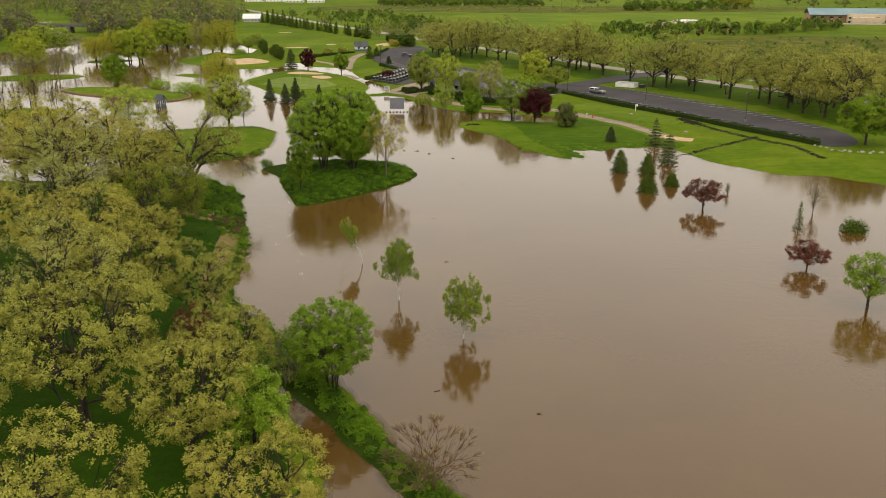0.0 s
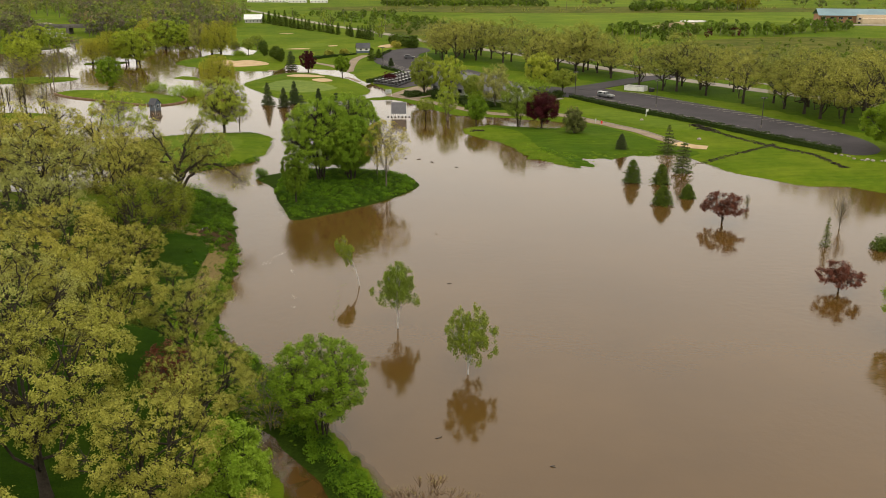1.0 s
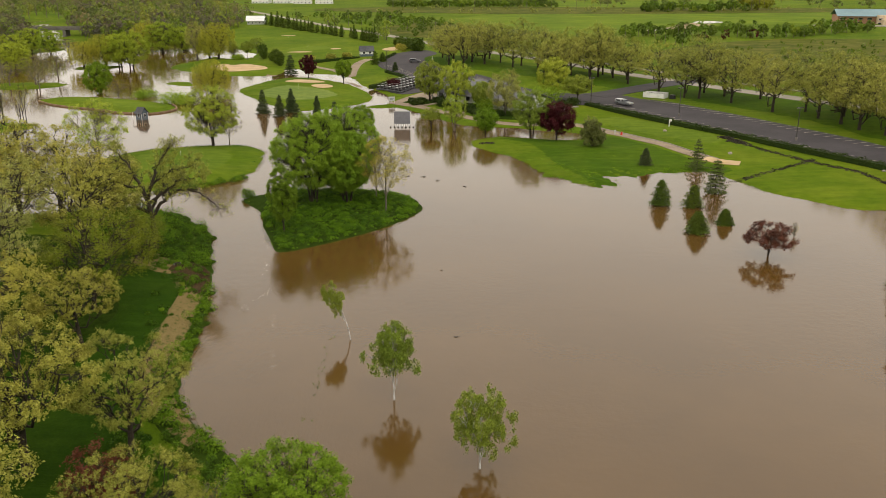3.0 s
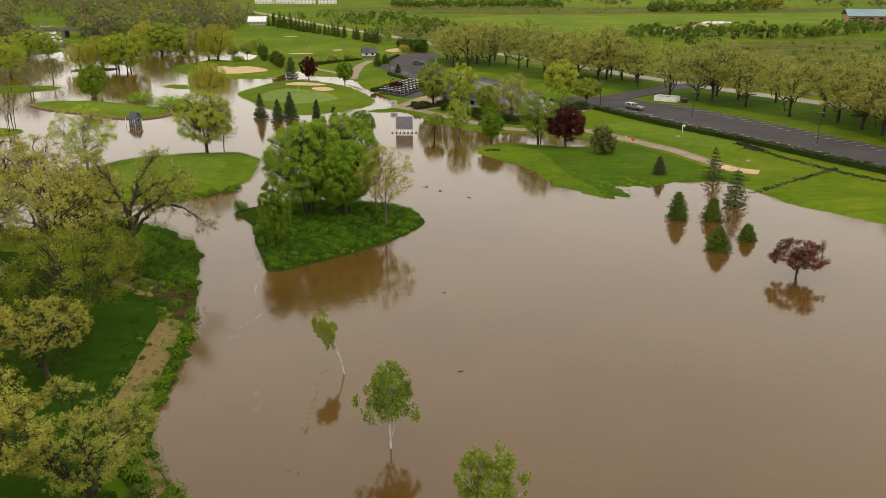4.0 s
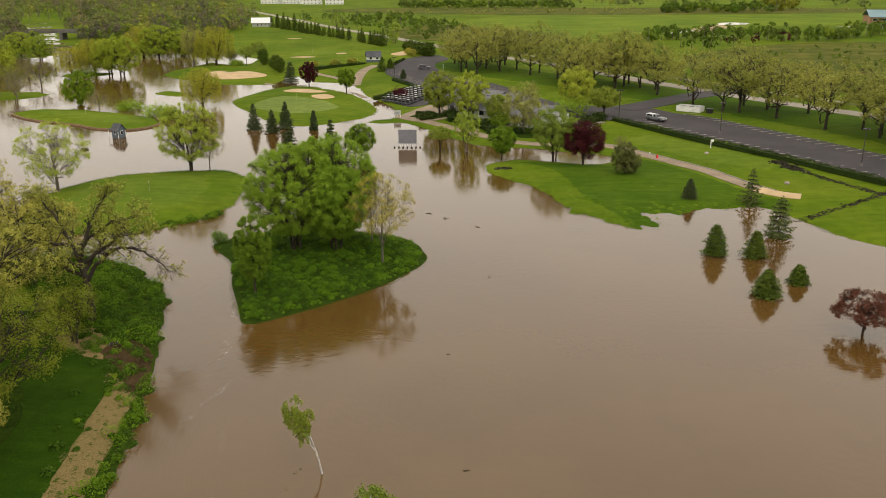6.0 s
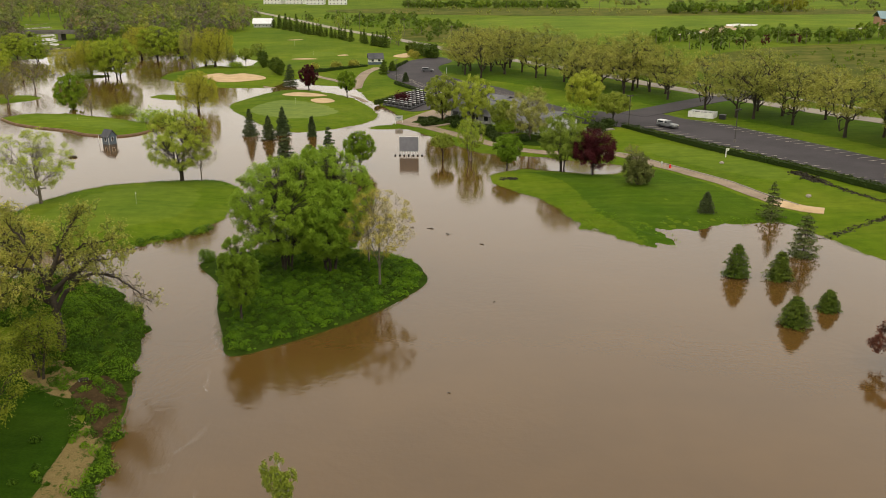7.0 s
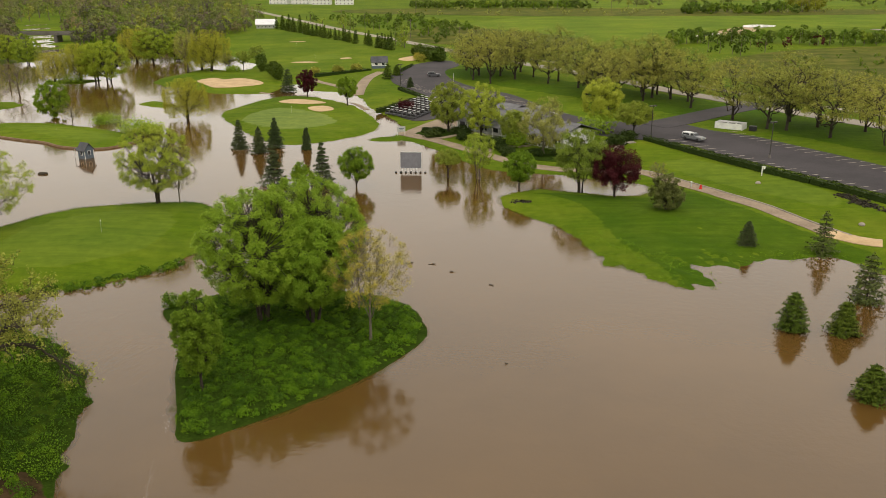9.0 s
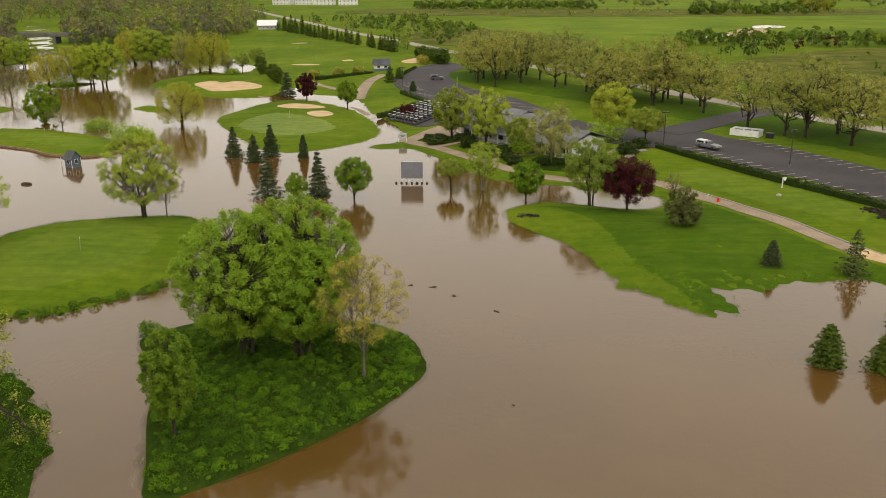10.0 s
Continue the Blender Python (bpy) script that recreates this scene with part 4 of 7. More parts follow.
# islet
for mx_, my_, s_, tall, wide in ((-24.2, 166.6, 61, 15.8, 14.4), (-19.5, 171.0, 62, 16.4, 13.6), (-18.4, 166.4, 63, 12.6, 9.6)):
    plant("maple_tree", mx_, my_, tree_meshes(s_, tall, wide, 0.15, 1900, 9, 0.36, 0.4, 22, 0.165, stems=4, tight=0.46, lead=0.5, lift=0.9, lobes=700, rise=0.9, inner=0.3, loose=0.14, fine=0.62), M_BARK, M_LEAF_GREEN, label="large dense green maple on the islet", category="tree", group="maples of the islet")
plant("columnar_tree", -26.3, 150.5, tree_meshes(64, 10.4, 4.6, 0.16, 700, 7, 0.14, 0.3, 18, 0.17, lead=0.85, lift=1.2, lobes=200, inner=0.4, loose=0.06, rise=1.1), M_BARK, M_LEAF_COLUMN, label="narrow upright green tree on the islet", category="tree")
plant("budding_tree", -11.3, 162.5, tree_meshes(65, 13.0, 9.6, 0.28, 620, 10, 0.15, 0.3, 10, 0.11, lobes=80, rise=0.7, lead=0.7, lift=0.9), M_BARK_PALE, M_LEAF_PALE, label="slender tree in bud with bare grey twigs on the islet", category="tree")
plant("budding_tree", -13.7, 170.2, tree_meshes(66, 11.0, 7.4, 0.2, 400, 9, 0.12, 0.3, 4, 0.1, lobes=60, rise=0.7, lead=0.7, lift=0.9), M_BARK_PALE, M_LEAF_PALE, label="slender tree in bud with bare grey twigs on the islet", category="tree")
plant("bush", -37.0, 172.3, shrub_meshes(67, 1.8, 2.4, 90, 14, 0.12), M_BARK, M_WEED, label="small green bush at the islet's point", category="bush")

# behind the islet
plant("round_maple_tree", -22.9, 233.0, tree_meshes(71, 8.6, 6.6, 0.24, 190, 8, 0.18, 0.4, 40, 0.22, lead=0.55), M_BARK, M_LEAF_FRESH, label="round bright green maple standing in flood water", category="tree")
for sx, sy, tall, wide, seed in ((-55.3, 268.6, 7.4, 4.2, 72), (-49.4, 263.5, 6.4, 4.6, 73), (-47.3, 270.1, 7.2, 4.2, 74), (-39.0, 234.1, 8.8, 5.6, 75), (-39.5, 267.9, 5.4, 2.6, 76), (-29.7, 234.8, 9.3, 4.8, 77)):
    plant("spruce_tree", sx, sy, conifer_meshes(seed, tall, wide * 1.2, 12, 16, 0.24, power=0.85, dense=9), M_BARK, M_NEEDLE_BLUE, label="grey-green spruce standing in flood water", category="tree", group="spruces behind the islet")
plant("young_tree", -33.4, 232.7, tree_meshes(78, 5.6, 4.2, 0.2, 110, 6, 0.12, 0.34, 30, 0.2), M_BARK, M_LEAF_FRESH, label="light green young tree standing in flood water", category="tree")
plant("crooked_tree", -5.8, 240.6, tree_meshes(79, 6.6, 5.4, 0.35, 110, 7, 0.2, 0.4, 26, 0.2, flat=0.4), M_BARK, M_LEAF_BIRCH, label="small spreading green tree in the flood", category="tree")
plant("thin_tree", 0.4, 240.0, tree_meshes(80, 9.9, 6.4, 0.28, 180, 8, 0.18, 0.45, 16, 0.2, stems=3, lead=0.6), M_BARK_PALE, M_LEAF_WILLOW, label="thin many-stemmed yellow-green tree in the flood", category="tree")
plant("young_maple_tree", 8.0, 232.1, tree_meshes(81, 7.4, 6.2, 0.22, 170, 8, 0.16, 0.4, 36, 0.22), M_BARK, M_LEAF_FRESH, label="bright green young maple standing in flood water", category="tree")
plant("pale_tree", 19.2, 229.8, tree_meshes(82, 12.0, 10.4, 0.2, 340, 9, 0.26, 0.5, 28, 0.2, stems=3, lead=0.5), M_BARK, M_LEAF_BIRCH, label="pale green open-crowned tree standing in flood water", category="tree")
plant("small_bare_tree", 34.1, 233.5, tree_meshes(83, 5.1, 4.0, 0.25, 120, 7, 0.12, 0.2, 4, 0.1), M_BARK_PALE, M_LEAF_PALE, label="small bare tree beside the cart path", category="tree")
for tx, ty, tall, wide, seed, mat, kind_ in ((-7.3, 286.4, 12.5, 9.6, 84, M_LEAF_BIRCH, "olive-green round tree in the clubhouse garden"), (0.9, 278.3, 12.9, 11.4, 85, M_LEAF_WILLOW, "yellow-green spreading tree in the clubhouse garden"),
                                             (30.7, 288.0, 12.5, 10.8, 87, M_LEAF_WILLOW, "yellow-green tree beside the clubhouse")):
    plant("garden_tree", tx, ty, tree_meshes(seed, tall, wide, 0.14, 320, 9, 0.26, 0.5, 30, 0.24), M_BARK, mat, label=kind_, category="tree")
plant("sparse_tree", 14.4, 258.7, tree_meshes(86, 12.6, 11.4, 0.12, 420, 9, 0.24, 0.45, 20, 0.19), M_BARK_PALE, M_LEAF_OAK2, label="thin brownish tree coming into leaf by the clubhouse", category="tree")
plant("garden_tree", 37.0, 277.8, tree_meshes(88, 8.2, 9.6, 0.2, 240, 8, 0.2, 0.45, 32, 0.22, flat=0.7), M_BARK, M_LEAF_BIRCH, label="low spreading green tree beside the car park", category="tree")
BED = dict(label="dark mulched garden bed before the clubhouse", category="flower bed")
patch("bank", [(-15.5, 285), (-12, 290.5), (-7.5, 289), (-3.5, 284), (-6, 280), (-11, 280.5)], M_SOIL_GAP_SHADE, 0.12, 1.0, **BED)
patch("bank", [(-1.5, 276), (2.5, 279.5), (7, 273), (10.5, 268), (8, 265.5), (3.5, 270)], M_SOIL_GAP_SHADE, 0.12, 1.0, **BED)
patch("bank", [(9.5, 258), (12.5, 264.5), (18, 261), (23, 258), (27, 262), (29, 258), (22, 253.5), (14, 253.5)], M_SOIL_GAP_SHADE, 0.12, 1.0, **BED)
way("pavement", [(-15.5, 283.5), (-10, 279), (-5, 281.5), (-2, 283)], 1.6, M_PATH, 0.16, 0.8, label="brown garden walk up to the porch", category="path")
way("pavement", [(2.5, 262), (3.5, 268), (8.5, 266.5), (12, 267.5)], 1.6, M_PATH, 0.16, 0.8, label="brown garden walk up to the porch", category="path")
way("pavement", [(31, 263), (33, 268.5), (36, 270.5)], 1.8, M_ROAD, 0.16, 0.8, label="pale walk from the clubhouse to the car park", category="path")
for bx, by, tall, wide in ((-12.8, 286.5, 1.1, 2.2), (-9.5, 284.5, 1.0, 2.6), (-10.5, 288, 0.9, 1.8), (1.5, 274.5, 0.9, 2.0), (5.5, 271, 1.1, 2.4), (13, 258, 1.2, 2.6), (17.5, 257.5, 1.3, 3.0), (21.5, 256, 1.0, 2.2), (25, 259, 1.3, 2.4), (5.8, 262.5, 1.5, 2.4), (31.5, 267, 2.6, 4.2), (35, 272.5, 2.2, 3.6), (29.1, 281, 4.6, 8), (24, 275, 3.2, 5), (9, 268, 3.5, 6), (-3, 277, 2.0, 4), (-11, 281, 1.4, 4), (4, 266, 2.2, 4), (-4, 284, 1.6, 5), (7, 259, 1.4, 3.4)):
    plant("shrub", bx, by, shrub_meshes(int(bx * 3 + 200), tall, wide, 110, 14, 0.24), M_BARK, M_LEAF_GREEN if tall > 3 else M_HEDGE, label="rounded green garden shrub", category="shrub", group="garden shrubs")

# north-west
plant("purple_maple_tree", -55.8, 351.0, tree_meshes(91, 9.0, 6.6, 0.16, 150, 7, 0.2, 0.4, 30, 0.3), M_BARK, M_LEAF_PURPLE, label="dark purple maple beside the flooded hollow", category="tree")
plant("round_maple_tree", -39.9, 332.7, tree_meshes(92, 8.9, 6.2, 0.24, 150, 7, 0.18, 0.4, 30, 0.28), M_BARK, M_LEAF_FRESH, label="bright green round tree beside the flooded hollow", category="tree")
plant("spruce_tree", -65.0, 364.0, conifer_meshes(93, 8.2, 6.2, 10, 14, 0.35, power=0.6), M_BARK, M_NEEDLE_BLUE, label="broad grey-green spruce beside the hollow", category="tree")
arb = plant("arborvitae", -88.3, 420.8, shrub_meshes(94, 7.0, 4.0, 150, 14, 0.3), M_BARK, M_NEEDLE, label="dark clipped egg-shaped evergreen", category="shrub", group="clipped evergreens")
for ax, ay, g in ((-86.5, 414, 0.7), (-77.5, 396, 0.95), (-74.5, 390, 0.9), (-81, 404, 0.6)):
    again(arb, ax, ay, ax * 9, g)
plant("light_tree", -98.8, 454.6, tree_meshes(95, 8.2, 7.8, 0.2, 150, 7, 0.16, 0.5, 14, 0.26), M_BARK_PALE, M_LEAF_BIRCH, label="light green open tree on the driving range", category="tree")
willow = plant("willow_tree", -80.9, 307.7, tree_meshes(96, 12.6, 13.0, 0.14, 420, 9, 0.4, 0.45, 30, 0.24, hang=3.0, flat=0.85, narrow=0.35, skirt=0.4, lobes=150), M_BARK, M_LEAF_GOLD, label="weeping willow with yellow-green strands in the flood", category="tree", group="willows")
for wx_, wy_, g, a in ((-109.2, 421, 1.35, 40), (-150.2, 391.5, 1.2, 100), (-158.7, 468, 1.35, 190), (-157, 386, 1.0, 230), (-115, 427, 1.1, 160)):
    again(willow, wx_, wy_, a, g)
plant("bare_willow_tree", -119.8, 423.8, tree_meshes(97, 17.4, 10.5, 0.3, 260, 9, 0.4, 0.5, 8, 0.3, hang=2.0), M_BARK_PALE, M_LEAF_OAK2, label="brownish thin-leaved tree standing in the flood", category="tree")
crack = plant("green_willow_tree", -137.9, 388.5, tree_meshes(98, 16.0, 17.0, 0.1, 520, 10, 0.4, 0.65, 20, 0.3, stems=2, lead=0.4, lobes=220, skirt=0.25, rise=0.6), M_BARK, M_LEAF_CRACK, label="large green willow standing in the flood", category="tree", group="green willows")
again(crack, -149, 462.0, 77, 1.1)
again(crack, -143.5, 391, 200, 0.9)
again(crack, -140, 470, 300, 0.9)
again(crack, -201, 450, 40, 0.8)
again(crack, -213, 455, 90, 0.85)
again(crack, -196, 402, 150, 0.95)
again(crack, -181, 375, 250, 0.85)
plant("willow_pair_tree", -56.5, 219.8, tree_meshes(99, 14.2, 13.0, 0.16, 800, 9, 0.32, 0.42, 24, 0.16, stems=2, lead=0.5, lobes=300, skirt=0.2, rise=0.7, loose=0.12), M_BARK, M_LEAF_WILLOW, label="green willow at the edge of a golf green", category="tree")
plant("budding_tree", -52.5, 219.7, tree_meshes(100, 9.8, 7.4, 0.2, 360, 9, 0.13, 0.3, 4, 0.13, lobes=60, rise=0.9, lead=0.5, lift=0.8), M_BARK_PALE, M_LEAF_PALE, label="slender tree in bud beside a golf green", category="tree")
plant("edge_tree", -76.1, 202.2, tree_meshes(101, 13.5, 14.0, 0.16, 420, 9, 0.3, 0.45, 18, 0.17, lead=0.5, lobes=150, rise=0.7, gnarl=0.8), M_BARK_PALE, M_LEAF_WILLOW, label="open yellow-green tree at the edge of a golf green", category="tree")
plant("round_bush", -120.0, 310.2, tree_meshes(102, 11.0, 9.6, 0.05, 220, 8, 0.2, 0.5, 34, 0.3), M_BARK, M_LEAF_FRESH, label="rounded bright green tree standing in the flood", category="tree")
bare_big = plant("bare_tree", -155.5, 357.5, tree_meshes(103, 11.5, 13.0, 0.22, 340, 10, 0.26, 0.3, 3, 0.16), M_BARK_PALE, M_LEAF_PALE, label="wide bare tree standing in the flood", category="tree", group="bare trees")
for bx, by, g in ((-190, 446, 0.9), (-178, 392, 0.9), (-108.0, 296.1, 0.6), (-165, 330, 0.9), (-158, 325, 0.8), (-150, 328, 1.0), (-171, 322, 1.0), (-145, 320, 0.75), (-102, 422, 0.6)):
    again(bare_big, bx, by, bx * 5, g)
slim = plant("slender_bare_tree", -114, 247, tree_meshes(110, 12.0, 5.0, 0.3, 90, 6, 0.15, 0.3, 2, 0.16, stems=2, lead=0.75, lift=0.9, lobes=22), M_BARK, M_LEAF_PALE, label="slender dark bare tree on a flooded spit", category="tree", group="slender bare trees")
for bx, by, g in ((-117, 240, 0.9), (-119.5, 246, 1.05), (-122, 238, 1.0), (-125, 248, 0.85), (-127, 242, 1.1), (-130, 237, 0.95), (-133, 246, 1.0), (-136, 240, 1.1), (-124, 252, 0.9), (-113, 242, 0.75)):
    again(slim, bx, by, bx * 37, g)
small = plant("small_tree", -95.2, 418.4, tree_meshes(104, 8.3, 6.0, 0.35, 100, 6, 0.14, 0.4, 20, 0.26), M_BARK, M_LEAF_BIRCH, label="small green tree at the water's edge", category="tree", group="small trees")
again(small, -103, 424, 80, 0.9)
for bx, by, tall, wide in ((-88.2, 289.0, 3.0, 9), (-83.5, 287, 2.6, 7), (-101.2, 302.0, 2.4, 8), (-152, 388, 2.4, 11), (-100, 420, 2, 6)):
    plant("bush", bx, by, shrub_meshes(int(-bx), tall, wide, 130, 14, 0.24), M_BARK, M_LEAF_GREEN, label="half-drowned green bush in the flood", category="bush", group="drowned bushes")
plant("linden_tree", 96.6, 188.8, tree_meshes(105, 11.0, 13.5, 0.2, 330, 10, 0.3, 0.5, 40, 0.27), M_BARK, M_LEAF_FRESH, label="round bright green tree beside the car park", category="tree")

# oaks: three forms, near ones with fine leaves, far ones with fewer
OAK = "large spreading oak with young yellow-green leaves"
oak_a = plant("oak_tree", -30.3, 63.0, tree_meshes(201, 16.5, 16.5, 0.22, 440, 10, 0.45, 0.42, 34, 0.15, inner=0.15, tight=0.33, flat=0.7, gnarl=1.3, lobes=60, stout=0.75, lead=0.42, loose=0.25), M_BARK, M_LEAF_OAK, label=OAK, category="tree", group="oaks on the bank")
oak_b = plant("oak_tree", -20.0, 58.0, tree_meshes(202, 15.0, 15.0, 0.25, 380, 9, 0.42, 0.42, 34, 0.15, inner=0.15, tight=0.33, flat=0.7, gnarl=1.3, lobes=52, stout=0.75, lead=0.42, loose=0.25), M_BARK, M_LEAF_OAK, label=OAK, category="tree", group="oaks on the bank")
oak_c = plant("oak_tree", -38.0, 74.0, tree_meshes(203, 17.0, 16.5, 0.28, 400, 10, 0.48, 0.42, 24, 0.14, inner=0.15, tight=0.33, flat=0.8, gnarl=1.5, lobes=60, stout=0.8, lead=0.42, loose=0.25), M_BARK, M_LEAF_OAK2, label="large gnarled oak with thin brownish young leaves", category="tree", group="oaks on the bank")
oak_d = plant("oak_tree", -50.4, 134.5, tree_meshes(208, 14.5, 14.5, 0.22, 330, 9, 0.42, 0.45, 16, 0.2, inner=0.15, tight=0.36, flat=0.7, gnarl=1.3, lobes=50, stout=0.8, lead=0.42, loose=0.25), M_BARK, M_LEAF_OAK, label="spreading oak with young yellow-green leaves on the bank", category="tree", group="oaks on the bank")
oak_e = plant("oak_tree", -58, 126, tree_meshes(209, 15.5, 15.5, 0.25, 300, 9, 0.45, 0.45, 13, 0.2, inner=0.15, tight=0.36, flat=0.8, gnarl=1.5, lobes=48, lead=0.4, stout=0.9, loose=0.25), M_BARK, M_LEAF_OAK2, label="gnarled oak with thin brownish young leaves on the bank", category="tree", group="oaks on the bank")
near = [(oak_a, -12.6, 46.5, 0.72), (oak_b, -24.5, 42.5, 0.95), (oak_a, -39, 58, 1.0), (oak_b, -33.5, 83, 0.95), (oak_a, -20.5, 72, 0.62), (oak_a, -44, 95, 1.0), (oak_b, -52, 72, 1.0), (oak_a, -26.8, 87, 0.68), (oak_c, -52, 112, 0.95),
        (oak_b, -58, 98, 1.0), (oak_d, -55, 151, 0.95), (oak_d, -68, 116, 1.0), (oak_d, -66, 138, 1.22), (oak_e, -80, 130, 1.0), (oak_d, -77, 150, 1.2), 
        (oak_d, -82, 104, 1.0), (oak_e, -92, 146, 1.0), (oak_d, -95, 122, 1.0), (oak_d, -64, 157, 1.12), (oak_d, -106, 160, 1.3), (oak_e, -118, 176, 1.2), 
        (oak_e, -132, 184, 1.0), (oak_d, -72, 159, 1.25), (oak_d, -82, 160, 1.25), (oak_e, -100, 166, 1.25), (oak_e, -57, 160, 0.7), (oak_a, -40, 108, 0.6)]
oak_b.scale, oak_e.scale = (0.84,) * 3, (1.18,) * 3
for k, (src, ox, oy, g) in enumerate(near):
    again(src, ox, oy, 67 * k + 20, g)
plant("elm_tree", -42.6, 117.5, tree_meshes(204, 12.5, 13.5, 0.22, 520, 9, 0.34, 0.45, 18, 0.15, flat=0.9, gnarl=1.3, lobes=90, inner=0.15, lead=0.4, lean=(2, 1), stout=0.8, tight=0.6), M_BARK, M_LEAF_ELM, label="spreading elm with fine yellow-green young leaves", category="tree")


plant("young_elm_tree", -42.3, 134.5, tree_meshes(210, 8.0, 7.0, 0.14, 220, 8, 0.18, 0.4, 14, 0.15, stems=2, gnarl=0.8, lead=0.5, lobes=44, tight=0.6), M_BARK, M_LEAF_ELM, label="young elm with fine yellow-green leaves on the bank", category="tree")


def limbed_meshes(seed, limbs, size=0.19, twigs=5, per=2, count=14, spread=0.22):
    """An old oak: each heavy limb carries crooked branches, twigs and tufts of leaves."""
    r = np.random.default_rng(seed)
    wood, tufts = [], []
    for pts, r0, leafy in limbs:
        p = np.asarray(pts, float)
        s = np.concatenate([[0], np.cumsum(np.linalg.norm(np.diff(p, axis=0), axis=1))])
        n = max(6, int(s[-1] / 0.6))
        u = np.linspace(0, s[-1], n)
        line = np.column_stack([np.interp(u, s, p[:, i]) for i in range(3)])
        for _ in range(2):
            line[1:-1] = (line[:-2] + 2 * line[1:-1] + line[2:]) / 4
        line[2:] += r.normal(0, 0.09, (n - 2, 3))
        rad = r0 * np.linspace(1, 0.16, n) if leafy else r0 * np.linspace(1.25, 0.75, n)
        wood.append(tube(line, rad, 8))
        if not leafy:
            continue
        for i in range(n // 4, n):
            for _ in range(per if i < n - 2 else per + 2):
                along = line[min(i + 1, n - 1)] - line[i - 1]
                along /= np.linalg.norm(along)
                way_ = along * 0.8 + r.normal(0, 0.75, 3) + np.array([0, 0, 0.25])
                way_ /= np.linalg.norm(way_)
                reach = r.uniform(0.9, 2.8) * (1.15 - 0.6 * i / n)
                b = np.array([line[i] + way_ * reach * k for k in (0, 0.33, 0.66, 1.0)])
                b[1:] += r.normal(0, 0.16, (3, 3))
                br = max(0.022, rad[i] * 0.4)
                wood.append(tube(b, br * np.array([1, 0.8, 0.6, 0.35]), 4 if twigs > 3 else 3))
                for q in (b[3], b[2], b[3], b[1], b[2])[:twigs]:
                    tip = q + (way_ * 0.5 + r.normal(0, 0.5, 3)) * r.uniform(0.6, 1.3)
                    if twigs > 2:
                        wood.append(tube(np.array([q, tip]), [0.024, 0.01], 3))
                    if r.random() < leafy:
                        tufts += [tip, (tip + q) / 2]
    lv = leaves(r, np.array(tufts), spread, count, size * 0.72, 0.6)
    return mesh_np("trunk", *join(wood), True), mesh_np("crown", *lv)


OLD_LIMBS = [([(0, 0, -0.6), (0.1, 0, 2.5), (0.05, 0, 5.5), (-0.5, 0, 8)], 0.4, 0),
             ([(-0.5, 0, 7.6), (-1.4, 0.5, 10), (-3.3, 1, 13), (-5, 1.2, 14.4)], 0.3, 0.68),
             ([(-0.4, 0, 7.2), (0.4, 0.5, 10), (1.6, 1, 13.3), (3.6, 1, 15)], 0.3, 0.68),
             ([(0, 0, 7), (2.4, 0.3, 8.8), (5, 0, 10.6), (8, -0.5, 10.8)], 0.27, 0.6),
             ([(0.1, 0, 4.8), (2.2, -0.3, 7.8), (4.8, -0.5, 9.4), (7.6, -0.5, 8.6), (10.2, -0.4, 6.2)], 0.27, 0.22),
             ([(0, 0, 5.4), (-3, -0.5, 7.4), (-6.3, -1, 8), (-9, -1, 7.4)], 0.28, 0.68),
             ([(-0.9, 0, 8.8), (-4, -1, 10.2), (-7, -1.5, 10.6)], 0.22, 0.7),
             ([(0, 0, 6), (1, 3, 8.5), (2, 6, 9.5)], 0.24, 0.8),
             ([(-0.2, 0, 6.4), (-0.6, -2.5, 8.4), (-1.5, -5, 9)], 0.22, 0.8),
             ([(0.3, 0.5, 9.6), (2.5, 2.5, 11.2), (5.5, 3.5, 11.6)], 0.18, 0.8)]
plant("leaning_oak_tree", -43.2, 141.0, limbed_meshes(205, OLD_LIMBS, 0.155, count=14, spread=0.18), M_BARK, M_LEAF_OAK, label="gnarled old oak with wide crooked limbs over the river bank", category="tree")


ROW = dict(category="tree", group="oaks in the row")
row = plant("oak_tree", 66, 298, tree_meshes(211, 16.5, 18.5, 0.1, 240, 9, 0.36, 0.6, 15, 0.27, inner=0.08, flat=0.75, gnarl=1.3, lobes=46, lead=0.42, stout=0.95, loose=0.25), M_BARK, M_LEAF_ROW, label="old oak with thin young leaves beside the car park", **ROW)
row2 = plant("oak_tree", 71, 286, tree_meshes(212, 16.0, 17.5, 0.13, 215, 8, 0.34, 0.6, 15, 0.27, inner=0.08, flat=0.75, gnarl=1.4, lobes=40, lead=0.45, stout=0.95, loose=0.25), M_BARK, M_LEAF_ROW, label="old oak with thin young leaves beside the car park", **ROW)
row3 = plant("oak_tree", 56, 345, tree_meshes(213, 17.5, 16.5, 0.18, 200, 8, 0.32, 0.6, 14, 0.27, inner=0.08, flat=0.8, gnarl=1.4, lobes=38, lead=0.48, stout=0.95, loose=0.25), M_BARK, M_LEAF_ROW, label="old oak with sparse young leaves beside the road", **ROW)
